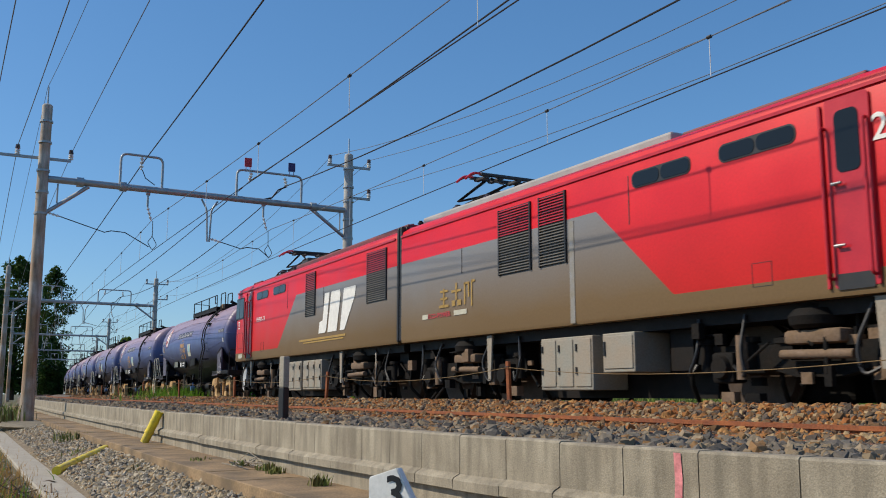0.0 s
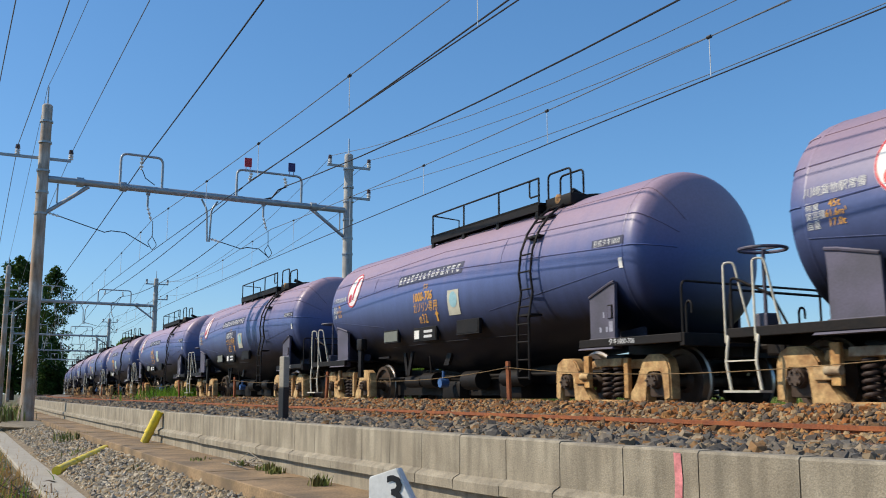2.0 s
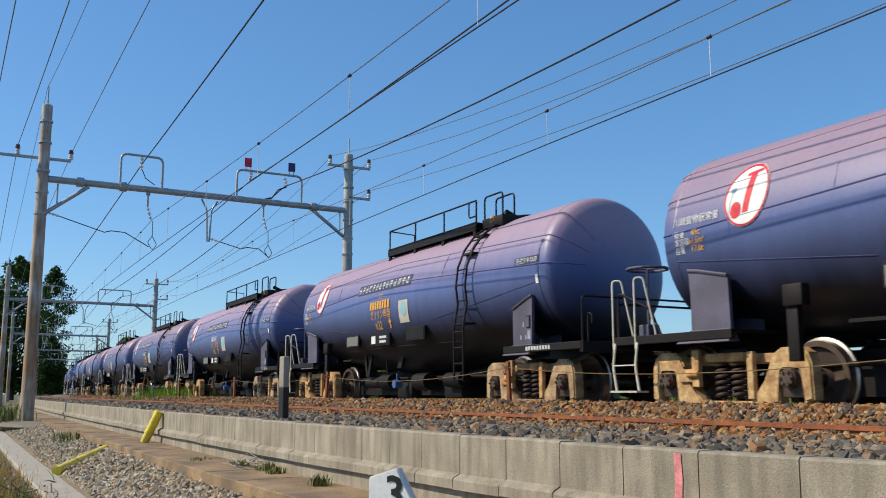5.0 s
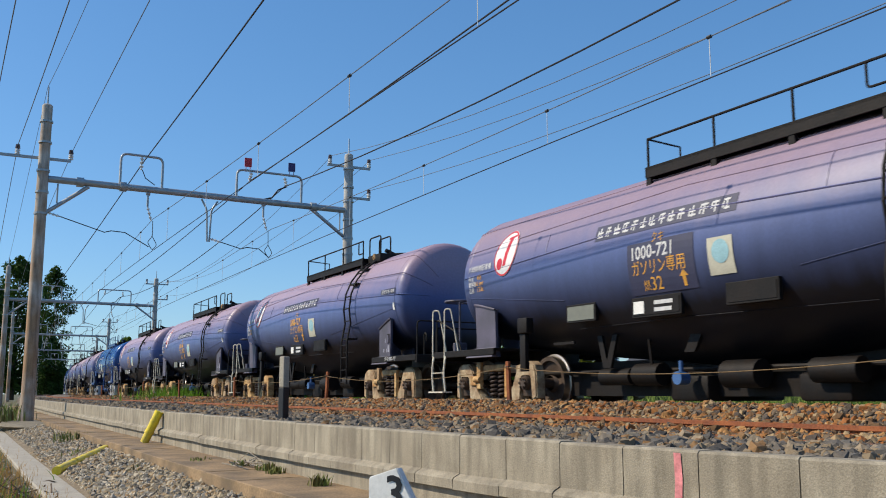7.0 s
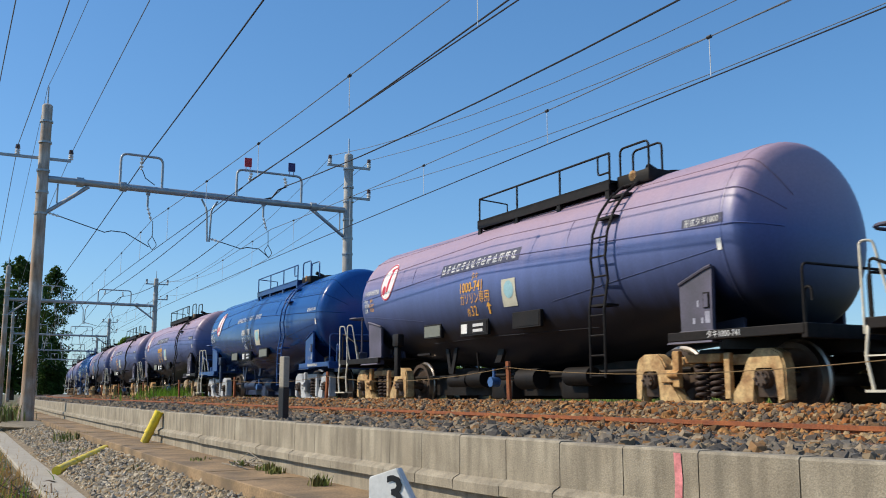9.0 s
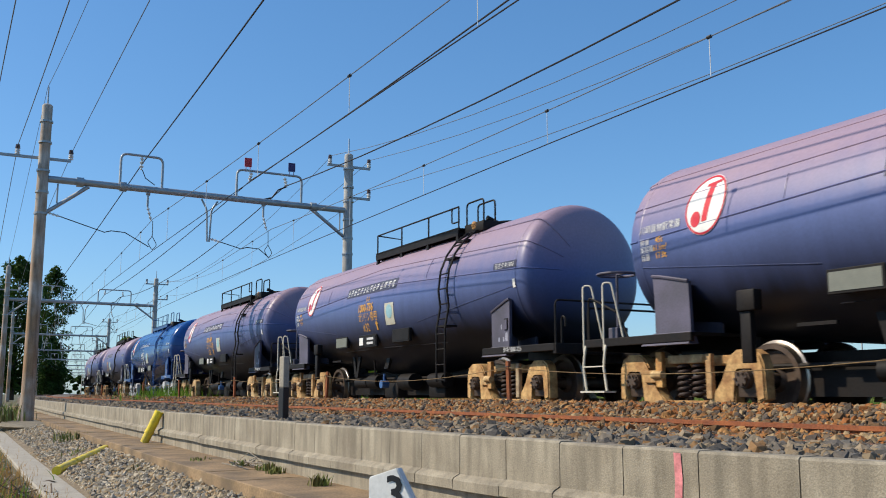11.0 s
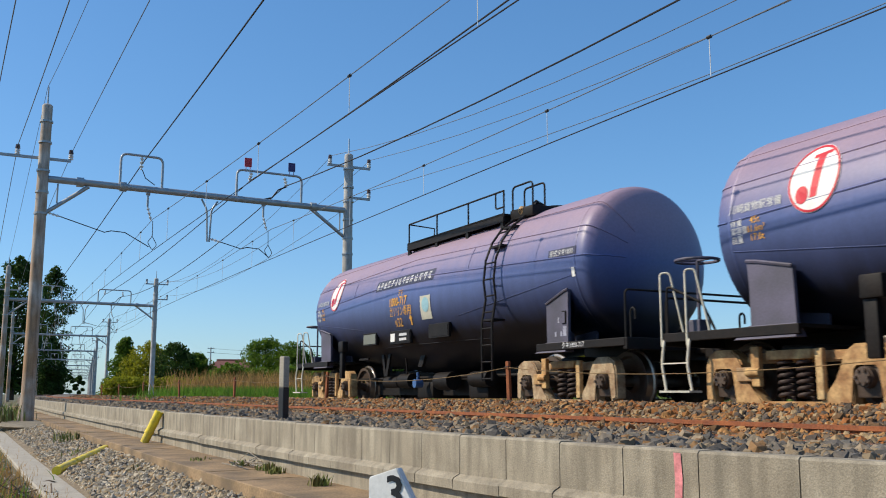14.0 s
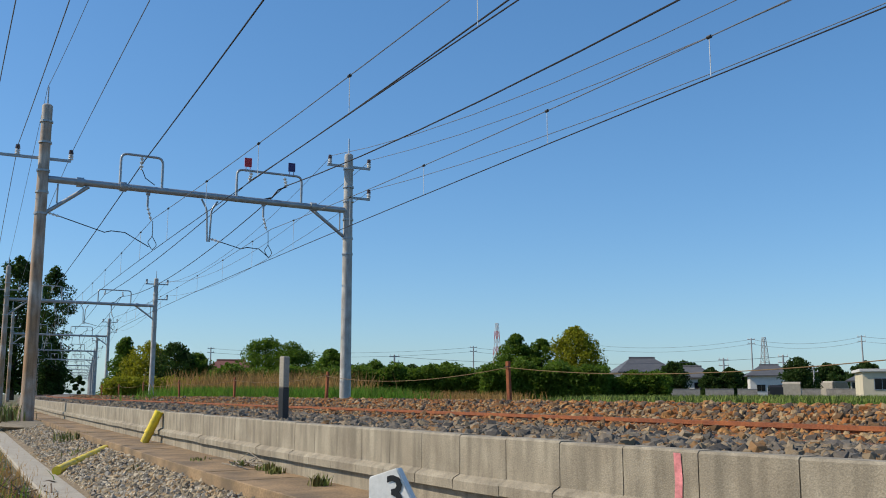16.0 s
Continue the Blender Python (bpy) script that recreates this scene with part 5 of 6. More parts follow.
            pipe(bm, rounded([(ax, sd * 0.95, 0.9), (ax, sd * 1.0, 0.4), (ax + 0.12, sd * 0.75, 0.12)], 0.1), 0.03, 8)
            part("sand_pipe", bm, GEAR, bg)
    for a, b in ((-1.9, -0.1), (0.1, 1.9)):
        part("traction_motor", shape((box, a, b, -0.44, 0.44, 0.16, 1.0, 0.08)), GEAR, bg)
    wheels = []
    for ax in (-1.25, 1.25):
        bm = bmesh.new()
        rod(bm, (0, -0.95, 0), (0, 0.95, 0), 0.09, n=12)
        for sd in (-1, 1):
            rod(bm, (0, sd * 0.50, 0), (0, sd * 0.53, 0), 0.59, n=36)
            rod(bm, (0, sd * 0.53, 0), (0, sd * 0.63, 0), 0.56, 0.55, n=36)
        ws = part("wheelset", bm, WHEEL, bg, smooth=35)
        ws.matrix_basis = pose(ax, 0, 0.56)
        wheels.append(ws)
    return wheels


def build_loco(louvres, panto, boxes, front):
    g = thing("locomotive", "red and grey electric locomotive section with a dusty lower body", "locomotive", group="sections of the locomotive")
    part("body", loco_body(), LOCO, g, smooth=35)
    cw_shift = 0.2 if front else 0.0
    for sd in (-1, 1):
        y = sd * 1.40
        yo = 0.012 * sd
        for x0, x1 in louvres:
            bm = bmesh.new()
            box(bm, x0, x1, y - 0.01, y + 0.004, 2.12, 3.18)
            for fx in (x0, x1 - 0.03):
                box(bm, fx, fx + 0.03, min(y, y + 0.03 * sd), max(y, y + 0.03 * sd), 2.12, 3.18)
            vent = part("louvre", bm, BLACK, g, "dark slatted air intake")
            me, me_red = None, finish("slat", shape((plate, [(x0 + 0.03, 2.14), (x1 - 0.03, 2.14), (x1 - 0.03, 2.156), (x0 + 0.03, 2.156)], y + 0.004 * sd, y + 0.030 * sd)), RED_TRIM)
            for k in range(24):
                z = 2.14 + k * 0.0435
                bm = bmesh.new()
                plate(bm, [(x0 + 0.03, z), (x1 - 0.03, z), (x1 - 0.03, z + 0.016), (x0 + 0.03, z + 0.016)], y + 0.004 * sd, y + 0.030 * sd)
                if me is None:
                    me = finish("slat", bm, LOUVRE)
                    z00 = z
                else:
                    bm.free()
                sl = new("slat", me_red if z > 2.72 else me)
                sl.parent = vent
                sl.location = (0, 0, z - z00)
        for x0, x1 in ((2.55 + cw_shift / 2, 3.62 + cw_shift / 2), (4.12 + cw_shift / 2, 5.16 + cw_shift / 2)):
            bm = bmesh.new()
            pill(bm, x0 - 0.02, x1 + 0.02, 2.905, 3.125, y, 0.008 * sd)
            fr = part("side_window", bm, BLACK, g)
            bm = bmesh.new()
            for a, b in ((x0, (x0 + x1) / 2 - 0.015), ((x0 + x1) / 2 + 0.015, x1)):
                pill(bm, a, b, 2.925, 3.105, y, 0.014 * sd)
            part("pane", bm, GLASS, fr)
        # cab door in a recess frame, with grab rails
        bm = bmesh.new()
        pill(bm, 1.56 + cw_shift, 2.06 + cw_shift, 1.30, 3.24, y, 0.006 * sd, 3, 0.06)
        plate(bm, [(1.53 + cw_shift, 1.3), (1.56 + cw_shift, 1.3), (1.56 + cw_shift, 3.2), (1.53 + cw_shift, 3.2)], y, y + 0.03 * sd)
        plate(bm, [(2.10 + cw_shift, 1.3), (2.13 + cw_shift, 1.3), (2.13 + cw_shift, 3.2), (2.10 + cw_shift, 3.2)], y, y + 0.03 * sd)
        door = part("cab_door", bm, RED_TRIM, g)
        bm = bmesh.new()
        pill(bm, 1.67 + cw_shift, 1.95 + cw_shift, 2.46, 3.10, y, 0.014 * sd, 4, 0.25)
        part("door_window", bm, GLASS, door)
        bm = bmesh.new()
        for xx in (1.57 + cw_shift, 2.07 + cw_shift):
            pipe(bm, rounded([(xx, y, 1.4), (xx, y + 0.08 * sd, 1.4), (xx, y + 0.08 * sd, 2.95), (xx, y, 2.95)], 0.04), 0.018)
        part("grab_rail", bm, RED_TRIM, g)
        bm = bmesh.new()
        for xx, zz in ((1.98 + cw_shift, 2.35), (1.98 + cw_shift, 1.72)):
            rod(bm, (xx, y, zz), (xx, y + 0.05 * sd, zz), 0.02, n=8)
            rod(bm, (xx - 0.1, y + 0.05 * sd, zz), (xx + 0.02, y + 0.05 * sd, zz), 0.014, n=8)
        part("door_handle", bm, STEEL, door, "steel door handle")
        bm = bmesh.new()
        box(bm, 1.60 + cw_shift, 2.02 + cw_shift, min(y, y + yo), max(y, y + yo), 1.28, 1.44)
        part("step_recess", bm, BLACK, g)
        bm = bmesh.new()
        plate(bm, [(0.30, 2.48), (1.22, 2.48), (1.22, 3.12), (0.42, 3.12)], y * 0.997, y + 0.010 * sd)
        cw = part("cab_window", bm, BLACK, g)
        bm = bmesh.new()
        plate(bm, [(0.36, 2.52), (0.74, 2.52), (0.74, 3.08), (0.46, 3.08)], y, y + 0.016 * sd)
        plate(bm, [(0.78, 2.52), (1.18, 2.52), (1.18, 3.08), (0.78, 3.08)], y, y + 0.016 * sd)
        part("pane", bm, GLASS, cw)
        bm = bmesh.new()
        box(bm, 0.48, 12.1, min(y, y + 0.02 * sd), max(y, y + 0.02 * sd), 3.26, 3.30)
        part("gutter", bm, RED_TRIM, g)
        bm = bmesh.new()
        for xx, za, zb in ((5.35, 2.45, 3.1), (8.05 if not front else 9.75, 2.3, 2.74)):
            box(bm, xx, xx + 0.012, min(y, y + 0.006 * sd), max(y, y + 0.006 * sd), za, zb)
        for a, b, z0, z1 in ((0.55, 1.12, 1.60, 1.606), (0.55, 1.12, 2.06, 2.066), (0.55, 0.556, 1.6, 2.06), (1.114, 1.12, 1.6, 2.06), (3.05, 3.33, 1.42, 1.425), (3.05, 3.33, 1.68, 1.685), (3.05, 3.055, 1.42, 1.68), (3.325, 3.33, 1.42, 1.68)):
            box(bm, a, b, min(y, y + 0.005 * sd), max(y, y + 0.005 * sd), z0, z1)
        part("panel_joint", bm, DARK_STEEL, g)
        if front:
            part("cover_strip", shape((box, 6.56, 6.67, min(y, y + 0.008 * sd), max(y, y + 0.008 * sd), 1.24, 2.70)), STRIP, g, "pale vertical cover strip")
        # equipment boxes under the floor
        for bx0, bx1, bz in boxes:
            bm = bmesh.new()
            box(bm, bx0, bx1, min(sd * 0.75, sd * 1.36), max(sd * 0.75, sd * 1.36), bz, 1.06, 0.015)
            bo = part("equipment_box", bm, BOX_GREY, g, "dusty grey equipment box")
            n = max(1, round((bx1 - bx0) / 0.45))
            for k in range(n):
                a, b = bx0 + (bx1 - bx0) * k / n + 0.03, bx0 + (bx1 - bx0) * (k + 1) / n - 0.03
                bm = bmesh.new()
                box(bm, a, b, min(sd * 1.36, sd * 1.375), max(sd * 1.36, sd * 1.375), bz + 0.05, 1.02, 0.006)
                lid = part("cover", bm, BOX_GREY, bo)
                bm = bmesh.new()
                for zz in (bz + 0.22, 0.85):
                    box(bm, b - 0.05, b - 0.025, min(sd * 1.375, sd * 1.395), max(sd * 1.375, sd * 1.395), zz, zz + 0.1)
                part("latch", bm, BLACK, lid)
    # underfloor, front apron and coupler
    bm = bmesh.new()
    box(bm, 0.4, 12.1, -1.2, 1.2, 1.06, 1.24)
    part("underfloor", bm, FRAME, g)
    for k, (a, b) in enumerate(((0.6, 0.9), (4.7, 5.1), (8.6, 9.0), (11.5, 11.9))):
        bm = bmesh.new()
        box(bm, a, b, -1.0, 1.0, 0.55, 1.056)
        part("crossmember", bm, FRAME, g)
    bm = bmesh.new()
    box(bm, 4.6, 8.4, -0.7, 0.7, 0.20, 1.056)
    part("transformer_tank", bm, FRAME, g)
    bm = bmesh.new()
    for sd in (-1, 1):
        plate(bm, [(0.28, 1.22), (0.72, 1.22), (0.66, 0.55), (0.58, 0.36), (0.40, 0.36), (0.34, 0.55)], sd * 1.1 - 0.03, sd * 1.1 + 0.03)
    box(bm, 0.30, 0.36, -1.13, 1.13, 0.40, 1.22, 0.02)
    part("snowplough", bm, PALE_GREY, g, "pale grey snowplough apron")
    bm = bmesh.new()
    rod(bm, (0.35, 0, 0.86), (-0.15, 0, 0.86), 0.1, n=12)
    box(bm, -0.30, -0.05, -0.14, 0.14, 0.72, 1.0, 0.04)
    part("coupler", bm, GEAR, g)
    bm = bmesh.new()
    box(bm, 12.13, 12.22, -1.39, 1.39, 1.25, 3.5, 0.03)
    box(bm, 12.1, 12.32, -1.3, 1.3, 1.3, 3.5, 0.03)
    part("gangway_bellows", bm, BLACK, g, "black rubber bellows between the sections")
    bm = bmesh.new()
    box(bm, 0.36, 0.40, -1.1, -0.08, 2.5, 3.1)
    box(bm, 0.36, 0.40, 0.08, 1.1, 2.5, 3.1)
    ws = part("windscreen", bm, GLASS, g)
    ws.location = (-0.22, 0, 0)
    # roof gear
    bm = bmesh.new()
    box(bm, 4.9, 11.9, -1.05, 1.05, 3.48, 3.66, 0.05)
    part("roof_cover", bm, ROOF_GREY if front else DARK_RED_ROOF, g)
    bm = bmesh.new()
    box(bm, 0.9, 1.7, -1.05, 1.05, 3.50, 3.60, 0.03)
    part("cab_roof_cover", bm, DARK_RED_ROOF, g)
    bm = bmesh.new()
    box(bm, 2.0, 4.7, -1.05, 1.05, 3.46, 3.58, 0.03)
    part("roof_deck", bm, DARK_RED_ROOF, g)
    bm = bmesh.new()
    for xx in (1.9, 2.25, 8.4, 11.2, 11.6):
        insulator(bm, (xx, -0.6, 3.58), (xx, -0.6, 3.80), 0.08)
    for xx in (5.6, 6.4, 7.2):
        box(bm, xx, xx + 0.6, -0.95, -0.3, 3.64, 3.72, 0.02)
    pipe(bm, [(1.9, -0.6, 3.82), (2.25, -0.6, 3.85), (panto, -0.45, 3.84)], 0.02)
    part("roof_equipment", bm, GEAR, g, smooth=40)
    build_pantograph(g, panto)
    # lettering and emblems on both sides
    for sd in (-1, 1):
        y = sd * 1.412

        def put(name, me, mat, x, z, label=""):
            for v in me.vertices:
                v.co = (x + (v.co.x if sd < 0 else -v.co.x), y, z + v.co.z)
            painted(name, me, mat, g, label)

        if not front:
            put("class_lettering", letters("EH500-13", 0.125, stretch=1.12, bold=0.003), WHITE, 2.58 if sd < 0 else 3.48, 2.28)
            put("mark_bars", quads([(0.02, 0.2, 0.13, 0.16), (0.06, 0.1, 0.0, 0.13), (0.14, 0.18, 0.0, 0.13), (0.02, 0.22, -0.06, -0.03)]), WHITE, 0.62 if sd < 0 else 0.86, 2.25)
            put("builder_plate", quads([(0, 0.4, 0, 0.13)]), POSTER, 0.75 if sd < 0 else 1.15, 1.30)
            put("section_digit", letters("1", 0.27, bold=0.004), WHITE, 1.26 if sd < 0 else 1.34, 2.72)
            bm = bmesh.new()
            for dx, pts in ((0.0, ((0.0, 0.0), (0.44, 0.0), (0.52, 0.08), (0.70, 0.92), (0.40, 0.92), (0.27, 0.30), (0.06, 0.26))), (0.60, ((0.0, 0.0), (0.22, 0.92), (0.74, 0.92), (0.80, 0.80), (0.58, 0.0))), (1.38, ((0.0, 0.0), (0.22, 0.92), (0.92, 0.92), (0.87, 0.70), (0.62, 0.40), (0.28, 0.0)))):
                bm.faces.new([bm.verts.new((dx + px, 0, pz)) for px, pz in pts])
            me = bpy.data.meshes.new("emblem")
            bm.to_mesh(me)
            bm.free()
            put("operator_emblem", me, WHITE, 7.78 if sd < 0 else 9.9, 1.66, "white slanted operator emblem")
            put("gold_stripe", quads([(0, 3.1, 0.0, 0.05), (0.3, 3.0, -0.055, -0.02)]), GOLD, 6.4 if sd < 0 else 9.5, 1.52)
        else:
            put("section_digit", letters("2", 0.27, bold=0.004), WHITE, 1.57 if sd < 0 else 1.73, 2.70)
            for i, strokes in enumerate((((0.0, 0.34, 0.0, 0.05), (0.05, 0.29, 0.14, 0.18), (0.145, 0.195, 0.0, 0.34), (0.03, 0.31, 0.27, 0.31)), ((0.0, 0.34, 0.24, 0.28), (0.145, 0.195, 0.10, 0.40), (0.02, 0.13, 0.0, 0.10), (0.21, 0.34, 0.0, 0.10)), ((0.0, 0.05, 0.0, 0.38), (0.0, 0.18, 0.34, 0.38), (0.13, 0.18, 0.12, 0.38), (0.24, 0.28, -0.04, 0.40), (0.24, 0.36, 0.36, 0.40)))):
                put("gold_bars", quads([(i * 0.44 + p, i * 0.44 + q, r, t) for p, q, r, t in strokes]), GOLD, 9.1 if sd < 0 else 10.55, 1.76, "gold bars in place of a painted name")
            put("slogan_band", quads([(0, 0.22, 0, 0.085), (1.18, 1.62, 0, 0.085)]), POSTER, 9.3 if sd < 0 else 11.2, 1.60)
            put("slogan", letters("ECO-POWER", 0.085, stretch=1.15, bold=0.002), RED_TRIM, 9.54 if sd < 0 else 10.96, 1.60)
    wheels = []
    for x in (2.75, 9.95):
        wheels += build_loco_bogie(g, x)
    return g


# ---- build the train and couple it ----
rear_section = build_loco(((6.83, 7.5), (10.7, 11.7)), 2.75, ((5.45, 6.45, 0.34), (6.6, 7.9, 0.36)), False)
front_section = build_loco(((6.73, 7.41), (7.63, 8.55)), 10.1, ((6.25, 7.48, 0.31), (5.38, 6.03, 0.54)), True)
PURPLE_LABEL = "faded purple tank wagon, sooty belly with shade painted in, cream bogies"
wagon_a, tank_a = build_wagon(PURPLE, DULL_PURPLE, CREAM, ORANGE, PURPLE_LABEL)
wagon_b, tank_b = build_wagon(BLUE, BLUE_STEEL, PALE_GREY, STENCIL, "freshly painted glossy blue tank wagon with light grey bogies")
NUMBERS = {1: "739", 2: "706", 3: "712", 4: "728", 7: "694", 8: "721", 9: "727", 10: "746", 11: "741", 14: "736", 15: "749", 16: "738", 17: "703", 18: "717"}
wagons = []
for k in range(1, 19):
    blue = k in (12, 16)
    src = wagon_b if blue else wagon_a
    w = src if k in (1, 12) else copy_thing(src, pose(0, 0, 0))
    wagons.append(w)
for k, w in enumerate(wagons, 1):
    tank = [o for o in w.children if o.name.split(".")[0] == "tank"][0]
    ink = STENCIL if k in (3, 7, 8, 12, 16) else ORANGE
    sill = letters("タキ1000-" + NUMBERS[k], 0.07, stretch=0.92, bold=0.001) if k in NUMBERS else quads([(i * 0.075, 0.05 + i * 0.075, 0, 0.06) for i in range(9)])
    painted("sill_lettering", sill, STENCIL, w).location = (5.02, -1.318, 0.915)
    if k in (3, 8):
        painted("number_patch", on_tank(quads([(-0.88, 0.36, 1.52, 2.19)], 8), lift=0.005), PATCH, tank)
    if k in NUMBERS:
        me = letters("1000-" + NUMBERS[k], 0.17, stretch=0.93, bold=0.004)
        painted("wagon_number", on_tank(me, dx=-0.82, dz=1.975, lift=0.009), ink, tank)
    else:
        painted("number_bars", on_tank(quads([(-0.82 + i * 0.13, -0.73 + i * 0.13, 1.975, 2.145) for i in range(8)], 3), lift=0.009), ink, tank)


# ---- lineside things ----
def build_lineside():
    # white hectometre post with a black figure
    m = thing("distance_post", "slanting white concrete distance post with a black figure", "distance post", pose(-3.23, 1.58, -0.80, 0, 0, 36))
    bm = bmesh.new()
    w = 0.022
    plate(bm, [(-0.100, -0.15), (-0.100, 0.752), (0.020, 0.79), (0.094, 0.66), (0.094, -0.15)], -w, w)
    bmesh.ops.bevel(bm, geom=bm.edges[:], offset=0.004, segments=2, affect="EDGES")
    part("post", bm, WHITE, m)
    me = letters("3", 0.122, bold=0.003)
    for v in me.vertices:
        v.co = (v.co.x - 0.030, -w - 0.003, v.co.z + 0.640)
    painted("figure", me, BLACK, m, "black figure three")
    # short post, white above and black below
    p = thing("marker_post", "short square marker post, white above and black below", "marker post", pose(-9.635, 3.385, 0, 0, 0, 20))
    bm = bmesh.new()
    box(bm, -0.04, 0.04, -0.04, 0.04, 0.33, 0.66, 0.01)
    part("upper_part", bm, KERB, p, "weathered white upper half")
    bm = bmesh.new()
    box(bm, -0.041, 0.041, -0.041, 0.041, -0.35, 0.33, 0.008)
    part("lower_part", bm, BLACK, p, "black lower half")
    # rope fence on rusty stakes between the tracks
    us = [3.2, -4.1, -11.45, -18.8, -26.1, -33.5, -41, -48.5, -56]
    rng = random.Random(3)
    for u in us:
        q, h = on_track(u, -1.9, 0)
        s = thing("stake", "thin rust-red steel stake holding the fence rope", "stake", pose(q.x, q.y, 0.05, rng.uniform(-2, 2), rng.uniform(-2, 2), 20), group="stakes of the rope fence")
        bm = bmesh.new()
        box(bm, -0.028, 0.028, -0.028, 0.028, -0.1, 0.68, 0.006)
        part("bar", bm, RUST, s)
        bm = bmesh.new()
        pipe(bm, [(0.03 * math.cos(k), -0.03 + 0.03 * math.sin(k), 0.6) for k in steps(0, 6.28, 10)], 0.006, 5)
        part("eye", bm, DARK_STEEL, s)
    bm = bmesh.new()
    pts = []
    for a, b in zip(us, us[1:]):
        for i in range(12):
            t = i / 12
            pts.append(on_track(a + (b - a) * t, -1.93, 0.64 - 0.62 * 0.5 * 4 * t * (1 - t) * (0.9 if a > 0 else 0.5 if a > -12 else 0.35))[0])
    pipe(bm, pts, 0.005, 6)
    solid("fence_rope", bm, material("tan_rope", (0.22, 0.14, 0.06), 0.9, vary=0.25, scale=20, bump=0.3), "sagging tan rope strung between stakes", "rope")
    # yellow guy-wire guards
    for a, b, label in (((-14.535, 2.945, -0.46), (-14.45, 3.13, 0.0), "yellow plastic guy guard leaning on the wall"), ((-13.30, 1.60, -0.735), (-15.45, 2.55, -0.59), "yellow plastic guy guard lying on rubble")):
        g = thing("guy_guard", label, "guy guard", group="guy guards")
        bm = bmesh.new()
        a, b = Vector(a), Vector(b)
        rod(bm, a, b, 0.062, 0.066, n=18)
        part("tube", bm, YELLOW, g, smooth=40)
        for f in (0.33, 0.66):
            bm = bmesh.new()
            c, d = a.lerp(b, f), (b - a).normalized() * 0.018
            rod(bm, c - d, c + d, 0.070, n=18)
            part("strap", bm, YELLOW, g, smooth=40)
    # soil heaped at the foot of the near pole
    bm = bmesh.new()
    q = on_track(-29.3, -7.0)[0]
    bmesh.ops.create_icosphere(bm, subdivisions=3, radius=1.0, matrix=Matrix.Translation((q.x, q.y, -0.62)) @ Matrix.Diagonal((2.6, 0.9, 0.11, 1)))
    solid("soil_mound", bm, SOIL, "low mound of dry soil at a pole", "soil", kind="structure", smooth=60)


def blades(name, mat, label, spots, seed, category="grass"):
    """Thin upright leaves: spots of (centre, spread x, spread y, count, height, width)."""
    rng = np.random.default_rng(seed)
    v, f = [], []
    for c, sx, sy, count, hgt, wid in spots:
        for _ in range(count):
            b = np.array(c) + np.array((rng.normal(0, sx), rng.normal(0, sy), 0))
            a, lean, h = rng.uniform(0, 6.28), rng.normal(0, 0.22, 2), hgt * rng.uniform(0.5, 1.15)
            d = np.array((math.cos(a), math.sin(a), 0)) * wid
            mid = b + np.array((lean[0] * h * 0.4, lean[1] * h * 0.4, h * 0.6))
            top = b + np.array((lean[0] * h, lean[1] * h, h * 0.96))
            k = len(v)
            v += [b - d, b + d, mid - d * 0.7, mid + d * 0.7, top]
            f += [(k, k + 1, k + 3, k + 2), (k + 2, k + 3, k + 4)]
    me = bpy.data.meshes.new(name)
    me.from_pydata([tuple(q) for q in v], [], f)
    me.materials.append(mat)
    return tagged(new(name, me), label, category, kind="stuff")


def belt(b0, b1, r0, r1, n, z, spread, count, hgt, wid, seed=1):
    rng = random.Random(seed)
    return [(polar(rng.uniform(b0, b1), rng.uniform(r0, r1), z), spread, spread, count, hgt, wid) for _ in range(n)]


build_lineside()
WEED = material("olive_weeds", (0.19, 0.25, 0.04), 0.8, vary=0.3, scale=3, bump=0, per_island=0.5, tint=(0.12, 0.09, 0.03))
blades("weed_tufts", WEED, "small green weeds growing on the duct cover", [((-7.25, 2.86, -0.475), 0.05, 0.04, 90, 0.10, 0.008), ((-8.5, 2.93, -0.475), 0.05, 0.04, 70, 0.08, 0.008), ((-8.85, 2.97, -0.475), 0.06, 0.04, 70, 0.09, 0.008), ((-9.55, 2.90, -0.475), 0.07, 0.04, 60, 0.07, 0.008), ((-10.6, 2.75, -0.475), 0.09, 0.06, 40, 0.04, 0.008),
                                                                                   ((-11.6, 2.3, -0.68), 0.12, 0.08, 40, 0.13, 0.01), ((-9.6, 2.55, -0.64), 0.1, 0.04, 36, 0.12, 0.01), ((-19, 2.5, -0.62), 0.3, 0.15, 60, 0.2, 0.012), ((-15.6, 2.2, -0.7), 0.2, 0.1, 40, 0.14, 0.01), ((-29.8, 2.2, -0.5), 0.5, 0.3, 120, 0.5, 0.02), ((-31, 1.9, -0.6), 0.6, 0.3, 120, 0.5, 0.02)], 21)


def build_twigs(label, centre, spread, count, length, r, seed, mat):
    """A heap of dry bent twigs."""
    rng = random.Random(seed)
    heap = bmesh.new()
    for _ in range(count):
        q = Vector(centre) + Vector((rng.gauss(0, spread), rng.gauss(0, spread * 0.35), rng.uniform(0.01, 0.05)))
        a, n = rng.uniform(0, 6.28), length * rng.uniform(0.5, 1.2)
        d = Vector((math.cos(a), math.sin(a) * 0.5, rng.uniform(-0.05, 0.35)))
        side = Vector((-d.y, d.x, 0.3)) * rng.uniform(-0.3, 0.3)
        pipe(heap, [q, q + (d + side) * n * 0.5, q + d * n], r * rng.uniform(0.6, 1.2), 5)
    return solid("twig_heap", heap, mat, label, "twigs", kind="stuff")


